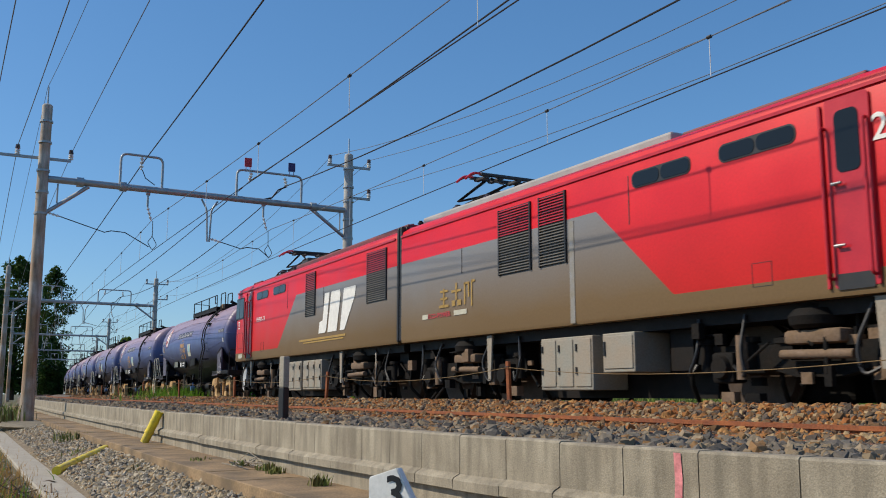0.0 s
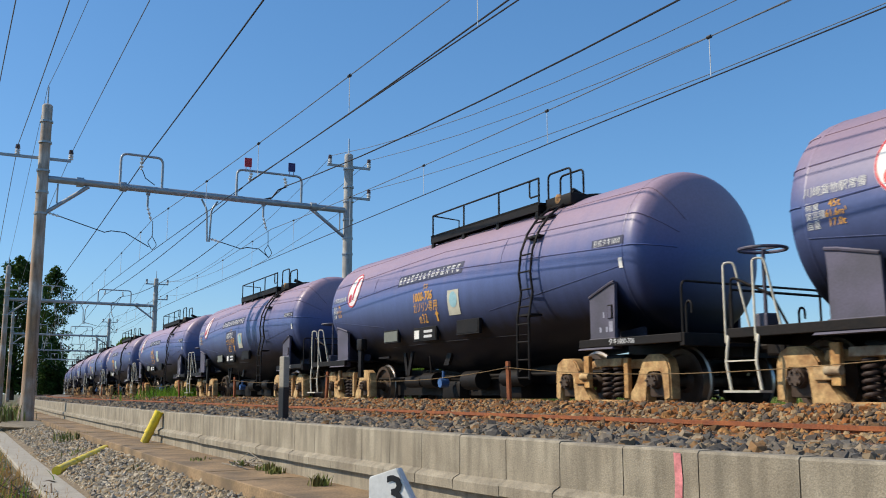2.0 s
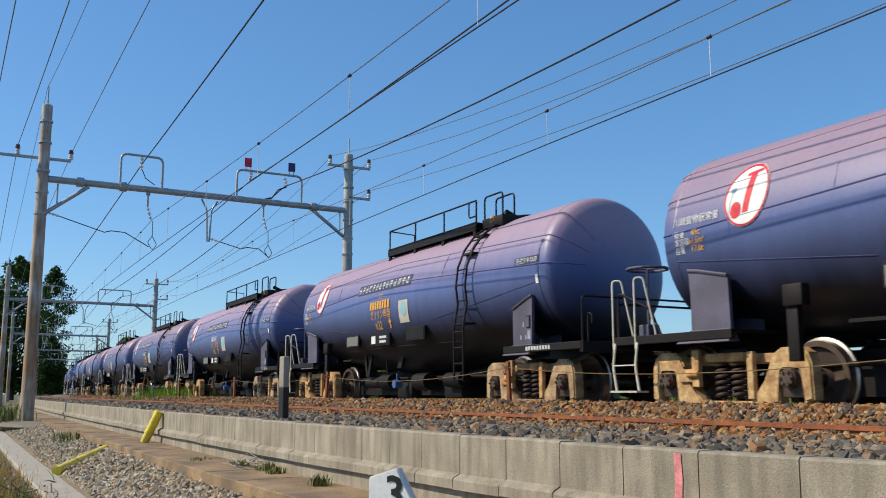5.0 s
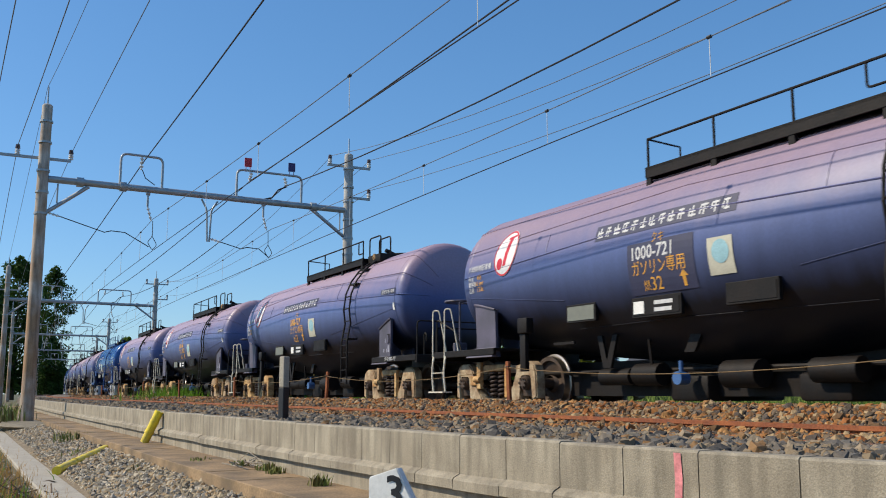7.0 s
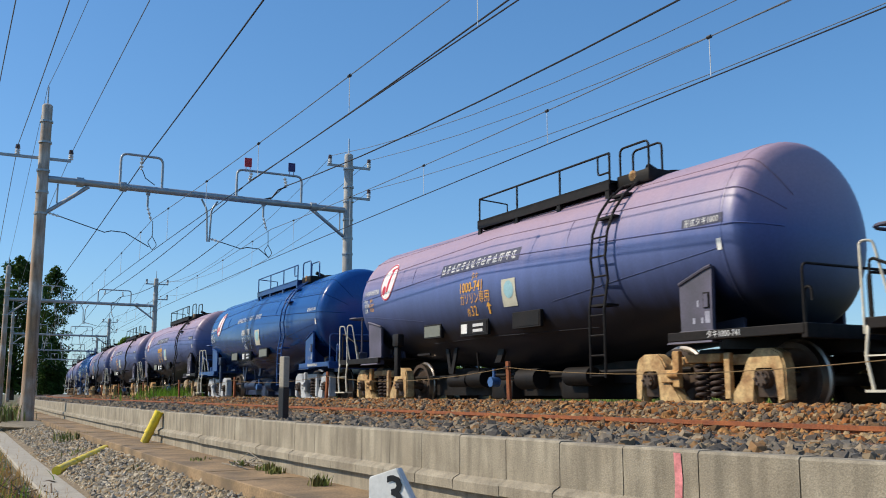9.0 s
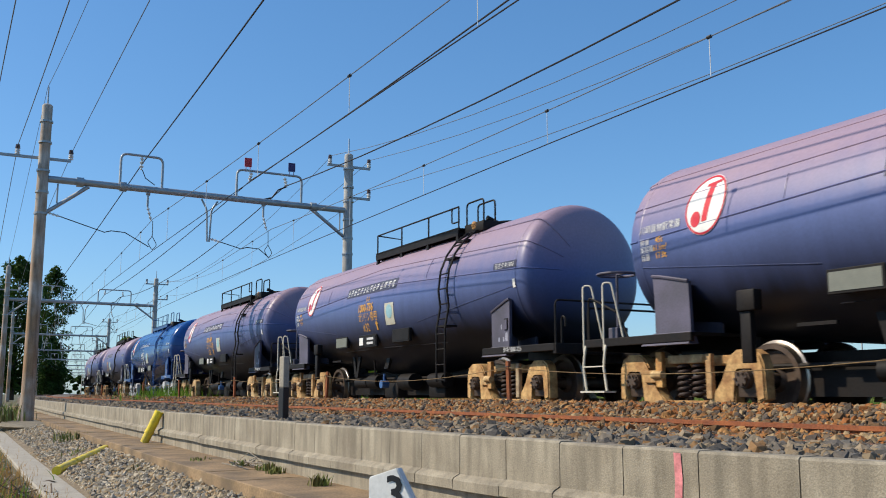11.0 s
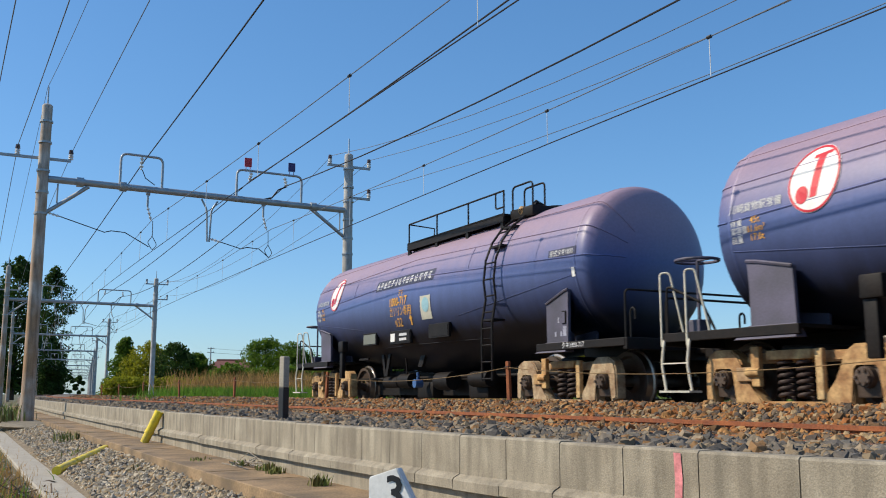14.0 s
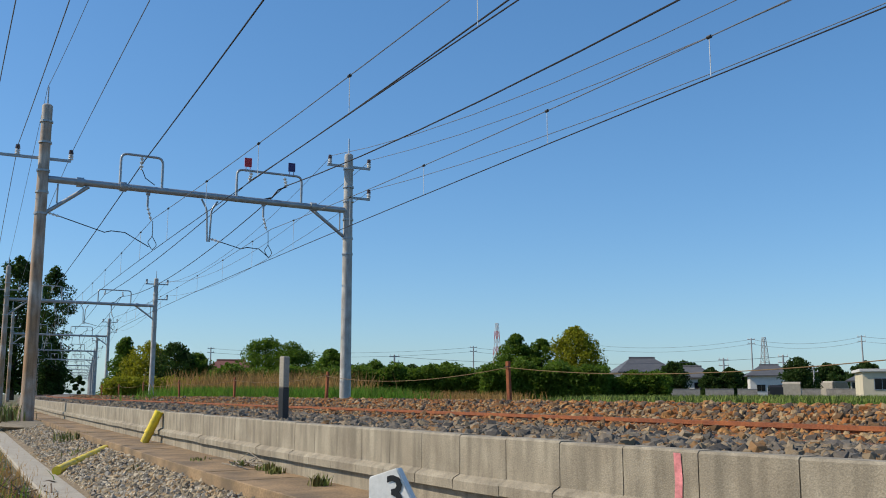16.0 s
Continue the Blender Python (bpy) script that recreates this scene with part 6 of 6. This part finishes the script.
TWIG = material("bleached_twigs", (0.42, 0.36, 0.28), 0.9, vary=0.3, scale=12, bump=0.1)
build_twigs("small heap of bleached dry twigs on the duct cover", (-9.2, 2.98, -0.465), 0.22, 26, 0.34, 0.006, 31, TWIG)
build_twigs("dry brown twigs and stalks beyond the kerb", (-11.5, 0.95, -0.86), 0.9, 60, 0.55, 0.007, 32, material("brown_twigs", (0.16, 0.11, 0.07), 0.9, vary=0.3, scale=12, bump=0.1))
blades("dry_grass", STRAW, "dry matted grass beyond the kerb", [((-8.5 - i * 0.7, 0.85 + 0.1 * math.sin(i), -0.9), 0.4, 0.25, 130, 0.22, 0.006) for i in range(22)], 22)
blades("rough_grass", GRASS, "rough grass beyond the kerb", [((-9.5 - i * 1.6, 0.6, -0.9), 0.5, 0.25, 70, 0.28, 0.008) for i in range(14)], 23)
blades("reeds", STRAW, "tall dry straw-coloured reeds along the far side of the line", belt(14.5, 23.0, 46, 62, 105, -0.45, 1.0, 40, 1.9, 0.03, 5) + belt(24, 33, 46, 60, 110, -0.45, 1.0, 30, 0.85, 0.025, 6), 24)
blades("verge_grass", GRASS, "fresh green grass along the far verge", belt(13, 26, 36, 47, 190, -0.45, 0.9, 70, 1.0, 0.022, 7) + belt(25, 57, 30, 60, 260, -0.45, 1.2, 46, 0.42, 0.022, 8), 25)
blades("field_grass", material("young_field_grass", (0.16, 0.22, 0.03), 0.8, vary=0.3, scale=1, bump=0, per_island=0.4), "bright green field grass", belt(38, 58, 40, 80, 420, -0.44, 1.6, 46, 0.62, 0.03, 9), 26)


def leaf_cloud(rng, clumps, per, leaf):
    """Small leaves, each a bent pair of triangles, gathered round clump centres (centre, radius)."""
    v, f = [], []
    for c, r in clumps:
        d = rng.normal(0, 1, (per, 3))
        d /= np.linalg.norm(d, axis=1)[:, None]
        p = np.array(c) + d * (r * rng.uniform(0.55, 1.05, (per, 1))) * np.array((1, 1, 0.8))
        a = rng.normal(0, 1, (per, 3))
        a /= np.linalg.norm(a, axis=1)[:, None]
        b = np.cross(a, rng.normal(0, 1, (per, 3)))
        b /= np.linalg.norm(b, axis=1)[:, None]
        s = leaf * rng.uniform(0.6, 1.3, (per, 1))
        base = sum(len(q) for q in v)
        v.append(np.stack([p - a * s, p + b * s * 0.6, p + a * s, p - b * s * 0.6], 1).reshape(-1, 3))
        i = base + 4 * np.arange(per)
        f.append(np.stack([i, i + 1, i + 2, i + 3], 1))
    return np.concatenate(v), np.concatenate(f)


def build_tree(name, label, spot, height, width, leafmat, seed, low=0.2, clumps=46, per=90, leaf=0.16, cone=0.0, category="tree", group="trees"):
    rng = np.random.default_rng(seed)
    t = thing(name, label, category, pose(spot.x, spot.y, spot.z), group=group)
    cs = []
    base = height * low
    crown = height - base
    for _ in range(clumps):
        h = rng.uniform(0, 1)
        prof = (math.sin(math.pi * min(1, (0.12 + 0.88 * h))) ** 0.6) if not cone else (1 - h) ** cone + 0.08
        a, rr = rng.uniform(0, 6.28), width / 2 * prof * math.sqrt(rng.uniform(0.05, 1)) * rng.uniform(0.8, 1.12)
        r = width * rng.uniform(0.12, 0.22) * (0.6 + 0.4 * prof)
        cs.append(((rr * math.cos(a), rr * math.sin(a), base + crown * h * 0.93), r))
    v, f = leaf_cloud(rng, cs, per, leaf)
    bm = bmesh.new()
    rod(bm, (0, 0, -0.3), (0, 0, base + crown * 0.35), width * 0.035 + 0.04, width * 0.02, n=8)
    rod(bm, (0, 0, base + crown * 0.35), (0.1, 0, height * 0.85), width * 0.02, 0.02, n=6)
    for c, r in cs[:10]:
        rod(bm, (0, 0, base * 0.8 + 0.3 * c[2] * 0.5), c, width * 0.012 + 0.01, 0.012, n=5)
    part("trunk", bm, BARK, t)
    me = bpy.data.meshes.new("crown")
    me.from_pydata(v.tolist(), [], f.tolist())
    me.materials.append(leafmat)
    part("crown", me, leafmat, t)
    return t


# trees: bearing, distance, height, width, leaves, low, cone
G = -0.45
for i, (b, r, h, w, mat, low, cone, word) in enumerate((
        (2.4, 150, 19.5, 9, LEAF_DARK, 0.05, 0, "tall dark grove tree"), (4.3, 158, 23.0, 9.5, LEAF_DARK, 0.05, 0, "tall dark grove tree"), (6.2, 232, 31.5, 9, LEAF_DARK, 0.05, 0, "tall dark grove tree"), (6.0, 205, 13.0, 8, LEAF_DARK, 0.0, 0, "dark grove tree"),
        (10.2, 92, 6.3, 3.6, LEAF_MID, 0.05, 0.8, "pointed green tree"), (11.6, 88, 5.4, 5.2, LEAF_LIGHT, 0.0, 0, "rounded yellow-green shrub tree"), (12.9, 86, 5.2, 4.6, LEAF_DARK, 0.0, 0, "rounded dark shrub tree"), (14.2, 86, 4.4, 3.4, LEAF_MID, 0.0, 0, "low green shrub tree"),
        (18.2, 96, 6.4, 5.6, LEAF_MID, 0.1, 0, "spreading green tree"), (19.8, 95, 5.8, 5.4, LEAF_MID, 0.1, 0, "spreading green tree"), (22.2, 74, 4.3, 3.2, LEAF_MID, 0.0, 0, "small bright green tree"),
        (24.8, 118, 5.0, 3.6, LEAF_MID, 0.05, 0, "round green tree"), (27.0, 112, 4.2, 4.0, LEAF_DARK, 0.05, 0, "round dark green tree"), (29.2, 104, 4.2, 3.4, LEAF_MID, 0.1, 0, "thin green tree"),
        (33.4, 82, 6.0, 3.8, LEAF_MID, 0.0, 0, "leafy green tree"), (35.0, 82, 5.6, 3.6, LEAF_MID, 0.0, 0, "leafy green tree"), (37.1, 80, 6.4, 4.2, LEAF_LIGHT, 0.25, 0, "round-headed yellow-green tree"),
        (42.7, 108, 4.3, 3.6, LEAF_DARK, 0.05, 0, "clipped dark tree"), (45.0, 102, 3.5, 2.2, LEAF_DARK, 0.0, 0, "dense clipped conifer"), (46.0, 102, 3.5, 2.2, LEAF_DARK, 0.0, 0, "dense clipped conifer"), (49.8, 106, 4.6, 3.6, LEAF_DARK, 0.05, 0, "dark garden tree"), (51.3, 150, 5.2, 5, LEAF_DARK, 0.05, 0, "dark garden tree"), (43.5, 160, 6.0, 6, LEAF_DARK, 0.05, 0, "dark garden tree"), (53.3, 160, 5.6, 5, LEAF_DARK, 0.05, 0, "dark garden tree"))):
    build_tree("tree", word + " beside the railway", polar(b, r, G), h, w, mat, 100 + i, low, clumps=120, per=100, leaf=0.11 if r < 120 else 0.26, cone=cone)


def build_hedge(name, label, b0, b1, r, h, mat, seed, n):
    """A long uneven thicket along an arc."""
    rng = np.random.default_rng(seed)
    cs = []
    for i in range(n):
        b = b0 + (b1 - b0) * rng.uniform(0, 1)
        q = polar(b, r + rng.uniform(-2, 2), G)
        hh = h * (0.75 + 0.3 * noise.noise((b * 0.9, seed, 0)) + rng.uniform(-0.05, 0.1))
        cs.append(((q.x, q.y, q.z + hh * math.sqrt(rng.uniform(0, 1)) * 0.9), 0.55 * rng.uniform(0.6, 1.1)))
    v, f = leaf_cloud(rng, cs, 70, 0.11 if r < 150 else 0.4)
    me = bpy.data.meshes.new(name)
    me.from_pydata(v.tolist(), [], f.tolist())
    me.materials.append(mat)
    return tagged(new(name, me), label, "hedge", kind="stuff")


build_hedge("hedge", "dark green overgrown hedge across the field", 22.5, 31.5, 80, 3.7, LEAF_MID, 41, 1700)
build_hedge("hedge", "dense dark hedge at the field's edge", 31.5, 38.8, 76, 3.7, LEAF_MID, 42, 1700)
build_hedge("hedge", "lighter green hedge at the field's edge", 38.6, 42.4, 80, 2.9, LEAF_MID, 43, 500)
build_hedge("hedge", "low thicket beside the line", 9.2, 15.5, 80, 2.4, LEAF_LIGHT, 44, 420)
build_hedge("hedge", "thicket behind the reeds", 15, 23, 72, 3.3, LEAF_MID, 45, 900)
build_hedge("far_woods", "distant dark tree line", 36, 58, 210, 6.6, LEAF_DARK, 46, 1500)
build_hedge("far_woods", "distant dark tree line", -12, 8, 260, 7, LEAF_DARK, 47, 400)

# ---- houses, walls and poles in the distance ----
PLASTER = material("cream_plaster", (0.58, 0.52, 0.38), 0.85, vary=0.12, scale=1.2, bump=0.05)
PALE_WALL = material("white_siding", (0.60, 0.59, 0.56), 0.8, vary=0.12, scale=1.2, bump=0.05)
TILE_GREY = material("grey_roof_tiles", (0.11, 0.11, 0.115), 0.6, vary=0.25, scale=2, fine=9, bump=0.3)
TILE_RED = material("red_brown_roof", (0.20, 0.075, 0.055), 0.7, vary=0.25, scale=2, fine=9, bump=0.3)
BLOCK = material("grey_block_wall", (0.36, 0.33, 0.29), 0.9, vary=0.25, scale=2, fine=8, bump=0.3)
WOOD_POLE = material("utility_pole_concrete", (0.36, 0.36, 0.36), 0.85, vary=0.15, bump=0.1)


def build_house(label, bearing, r, w, d, eave, ridge, wallmat, roofmat, turn=0.0, flat=False):
    q = polar(bearing, r, G)
    g = thing("house", label, "house", pose(q.x, q.y, q.z, 0, 0, -bearing + 90 + turn), group="houses beyond the field")
    bm = bmesh.new()
    box(bm, -w / 2, w / 2, -d / 2, d / 2, -0.2, eave)
    part("wall", bm, wallmat, g)
    bm = bmesh.new()
    if flat:
        box(bm, -w / 2 - 0.25, w / 2 + 0.25, -d / 2 - 0.25, d / 2 + 0.25, eave, eave + 0.25, 0.03)
    else:
        o = 0.5
        A = [(-w / 2 - o, -d / 2 - o, eave), (w / 2 + o, -d / 2 - o, eave), (w / 2 + o, d / 2 + o, eave), (-w / 2 - o, d / 2 + o, eave)]
        hip = min(w, d) * 0.30
        B = [(-w / 2 + hip, 0, ridge), (w / 2 - hip, 0, ridge)]
        a, b = [bm.verts.new(p) for p in A], [bm.verts.new(p) for p in B]
        lo = [bm.verts.new((x, y, z - 0.12)) for x, y, z in A]
        bm.faces.new((a[0], a[1], b[1], b[0]))
        bm.faces.new((a[1], a[2], b[1]))
        bm.faces.new((a[2], a[3], b[0], b[1]))
        bm.faces.new((a[3], a[0], b[0]))
        for i in range(4):
            bm.faces.new((lo[i], lo[(i + 1) % 4], a[(i + 1) % 4], a[i]))
        bm.faces.new(lo[::-1])
        rod(bm, (B[0][0] - 0.2, 0, ridge + 0.02), (B[1][0] + 0.2, 0, ridge + 0.02), 0.12, n=8)
    part("roof", bm, roofmat, g)
    n = max(2, int(w / 2.6))
    for k in range(n):
        x = -w / 2 + w * (k + 0.5) / n
        win = None
        bm = bmesh.new()
        box(bm, x - 0.65, x + 0.65, -d / 2 - 0.04, -d / 2 + 0.02, 1.0, 2.05)
        win = part("window", bm, STEEL, g)
        bm = bmesh.new()
        box(bm, x - 0.58, x - 0.02, -d / 2 - 0.055, -d / 2 - 0.03, 1.07, 1.98)
        box(bm, x + 0.02, x + 0.58, -d / 2 - 0.055, -d / 2 - 0.03, 1.07, 1.98)
        part("pane", bm, GLASS, win)
    return g


build_house("low house with a red-brown tiled roof behind trees", 16.2, 128, 7, 6, 3.6, 5.1, PLASTER, TILE_RED)
build_house("white house with a grey tiled hip roof", 41.0, 122, 6.5, 6, 3.4, 5.2, PALE_WALL, TILE_GREY, 12)
build_house("small house with a grey roof behind a clipped tree", 43.9, 116, 4.5, 5, 2.6, 3.9, PALE_WALL, TILE_GREY, -8)
build_house("white house with a grey gable roof", 48.2, 150, 6, 6, 3.4, 5.0, PALE_WALL, TILE_GREY, 5)
build_house("house with a grey roof far behind hedges", 22.8, 150, 6, 5, 3.6, 5.2, PALE_WALL, TILE_GREY, 5)
build_house("long cream flat-roofed workshop", 55.7, 92, 9, 7, 2.55, 2.8, PLASTER, PALE_WALL, 8, True)
build_house("low cream shed with a grey roof", 53.2, 120, 3, 4, 2.2, 3.0, PLASTER, TILE_GREY, 0)
for b0, b1, r in ((41.7, 44.3, 98), (44.6, 46.2, 98), (46.4, 47.5, 98), (48.6, 50.9, 100), (51.2, 57.5, 98)):
    q0, q1 = polar(b0, r, G), polar(b1, r, G)
    mid, ln = (q0 + q1) / 2, (q1 - q0).length
    d = q1 - q0
    wob = thing("garden_wall", "grey concrete block garden wall", "garden wall", pose(mid.x, mid.y, G, 0, 0, math.degrees(math.atan2(d.y, d.x))), group="garden walls")
    bm = bmesh.new()
    box(bm, -ln / 2, ln / 2, -0.08, 0.08, -0.2, 1.12)
    part("blocks", bm, BLOCK, wob)
    bm = bmesh.new()
    box(bm, -ln / 2 - 0.02, ln / 2 + 0.02, -0.1, 0.1, 1.125, 1.18, 0.01)
    part("coping", bm, BLOCK, wob)


def build_car(label, bearing, r, L, H, mat, turn):
    q = polar(bearing, r, G)
    g = thing("car", label, "car", pose(q.x, q.y, q.z, 0, 0, turn), group="parked cars")
    bm = bmesh.new()
    plate(bm, [(-L / 2, 0.35), (L / 2, 0.35), (L / 2, 0.85), (L / 2 - 0.5, H * 0.62), (L / 2 - 0.95, H - 0.05), (L / 2 - 1.2, H), (-L / 2 + 0.2, H), (-L / 2, H - 0.2)], -0.8, 0.8)
    part("body", bm, mat, g)
    bm = bmesh.new()
    for y in (-0.81, 0.81):
        plate(bm, [(-L / 2 + 0.25, H * 0.62), (L / 2 - 0.65, H * 0.62), (L / 2 - 1.05, H - 0.15), (-L / 2 + 0.25, H - 0.15)], y - 0.01, y + 0.01)
    part("window_band", bm, GLASS, g)
    for x in (-L / 2 + 0.6, L / 2 - 0.6):
        for y in (-0.75, 0.75):
            bm = bmesh.new()
            rod(bm, (x, y - 0.1, 0.3), (x, y + 0.1, 0.3), 0.3, n=16)
            part("wheel", bm, BLACK, g)


build_car("small white van parked by a wall", 49.4, 96, 3.2, 1.8, KERB, 128)
build_car("small dark car parked by a wall", 48.6, 96, 3.2, 1.5, BLACK, 136)
build_car("white delivery truck parked behind a wall", 51.7, 125, 4.5, 2.2, KERB, 100)
build_car("small tan car parked behind a wall", 53.6, 112, 3.3, 1.9, PLASTER, 110)


def build_utility_pole(bearing, r, h, arms=2):
    q = polar(bearing, r, G)
    g = thing("utility_pole", "grey concrete utility pole with cross-arms", "utility pole", pose(q.x, q.y, q.z, 0, 0, -bearing + 90), group="utility poles")
    bm = bmesh.new()
    rod(bm, (0, 0, -0.3), (0, 0, h), 0.16, 0.10, n=10)
    part("pole", bm, WOOD_POLE, g)
    for k in range(arms):
        bm = bmesh.new()
        box(bm, -0.6, 0.6, -0.035, 0.035, h - 0.25 - 0.7 * k, h - 0.15 - 0.7 * k)
        arm = part("cross_arm", bm, WOOD_POLE, g)
        for x in (-0.5, 0.0, 0.5):
            bm = bmesh.new()
            rod(bm, (x, 0, h - 0.16 - 0.7 * k), (x, 0, h + 0.06 - 0.7 * k), 0.05, n=6)
            part("insulator", bm, PORCELAIN, arm)
    return q + Vector((0, 0, h - 0.2))


tops = {}
for key, b, r, h in (("a", 26.0, 110, 5.2), ("b", 30.85, 170, 9.2), ("c", 47.3, 165, 9.9), ("d", 49.0, 120, 5.3), ("e", 50.6, 140, 4.6), ("f", 45.7, 120, 5.0), ("g", 52.6, 180, 5.0), ("h", 53.2, 160, 9.7), ("i", 15.0, 175, 9.0), ("j", 64.0, 150, 9.0), ("k", 38.2, 172, 9.6), ("l", 39.5, 170, 4.5)):
    tops[key] = build_utility_pole(b, r, h)
for chain in ("ib", "bk", "kc", "ch", "hj", "ad"):
    bm = bmesh.new()
    for dz in (0.0, -0.75) if chain != "ad" else (0.0,):
        a, b = tops[chain[0]], tops[chain[1]]
        pipe(bm, [a.lerp(b, t) + Vector((0, 0, dz - 4 * 0.9 * t * (1 - t))) for t in steps(0, 1, 12)], 0.022, 5)
    solid("power_line", bm, WIRE_THIN, "thin dark power lines between utility poles", "power line", group="power lines")

# red and white lattice mast
TOWER_RED = material("mast_red", (0.55, 0.07, 0.05), 0.6, vary=0.15, bump=0)
TOWER_WHITE = material("mast_white", (0.66, 0.66, 0.66), 0.6, vary=0.15, bump=0)


def build_mast(label, bearing, r, h, w, colors):
    q = polar(bearing, r, G)
    g = thing("lattice_mast", label, "lattice mast", pose(q.x, q.y, q.z))
    n = 9
    for k in range(n):
        bm = bmesh.new()
        z0, z1 = h * k / n, h * (k + 1) / n
        s0, s1 = w * (1 - 0.75 * k / n) / 2, w * (1 - 0.75 * (k + 1) / n) / 2
        cs = ((-1, -1), (1, -1), (1, 1), (-1, 1))
        for i in range(4):
            a, b = cs[i], cs[(i + 1) % 4]
            rod(bm, (a[0] * s0, a[1] * s0, z0), (a[0] * s1, a[1] * s1, z1), w * 0.035, n=5)
            rod(bm, (a[0] * s0, a[1] * s0, z0), (b[0] * s1, b[1] * s1, z1), w * 0.022, n=5)
            rod(bm, (a[0] * s1, a[1] * s1, z1), (b[0] * s1, b[1] * s1, z1), w * 0.022, n=5)
        part("lattice_section", bm, colors[k % len(colors)], g)


build_mast("tall red and white lattice radio mast far off", 32.3, 420, 32.0, 4.0, (TOWER_WHITE, TOWER_RED))
build_mast("grey lattice power pylon far off", 48.0, 700, 40.0, 7.0, (WOOD_POLE,))


# ---- movement ----
def travelled(t):
    """Metres along the track of the eleventh wagon's middle."""
    q = t - 9.0
    jitter = np.interp(t, SHIFT_T, SHIFT)
    return S0 + S1 * q + S2 * q * q / 2 + S3 * q ** 3 / 6 + float(jitter)


SHIFT_T = [1.5, 2, 2.5, 3, 3.5, 4, 6.5, 7, 7.5, 8, 8.5, 9, 11.5, 12, 12.5, 13, 13.5, 14, 14.5]
SHIFT = [0.065, 0.0, -0.035, -0.03, -0.13, -0.1, -0.115, -0.1, -0.08, -0.045, 0.045, 0.045, -0.28, -0.2, -0.2, -0.19, 0.05, 0.04, 0.1]
S0, S1, S2, S3 = -13.1058, 18.1239, 0.1198, -0.0005


def spin(ws, x, radius, k_off, sense):
    """Turns a wheelset while its vehicle is near; it stands in its bogie's space at x."""
    rows = []
    base = None
    for i in range(0, 481):
        t = i / 30
        u = travelled(t) + k_off
        near = -58 < u < 8
        if near:
            if base is None:
                base = u
                rows.append((max(0.0, t - 1 / 30), pose(x, 0, radius)))
            rows.append((t, pose(x, 0, radius) @ Matrix.Rotation(sense * (u - base) / radius, 4, "Y")))
    out, last = [], -1.0
    for t, m in ([(0.0, rows[0][1] if rows else pose(x, 0, radius))] + rows + [(16.0, rows[-1][1] if rows else pose(x, 0, radius))]):
        if t > last:
            out.append((t, m))
            last = t
    walk(ws, out)


def motions():
    times = [i * 0.5 for i in range(33)]
    for k, w in enumerate(wagons, 1):
        walk(w, [(t, track_pose(travelled(t) - PITCHL * (k - 11))) for t in times])
    walk(rear_section, [(t, track_pose(travelled(t) + PITCHL * 10 + 6.785 + 0.4)) for t in times])
    walk(front_section, [(t, track_pose(travelled(t) + PITCHL * 10 + 6.785 + 24.85) @ pose(0, 0, 0, 0, 0, 180)) for t in times])
    for w, off in [(w, -PITCHL * (k - 11)) for k, w in enumerate(wagons, 1)]:
        for bg in [o for o in w.children if o.name.startswith("bogie")]:
            for ws in [o for o in bg.children if o.name.startswith("wheelset")]:
                spin(ws, ws.location.x, 0.43, off, 1)
    for g, off in ((rear_section, PITCHL * 10 + 13.2), (front_section, PITCHL * 10 + 25.6)):
        for bg in [o for o in g.children if o.name.startswith("bogie")]:
            for ws in [o for o in bg.children if o.name.startswith("wheelset")]:
                spin(ws, ws.location.x, 0.56, off, -1 if g is front_section else 1)


motions()
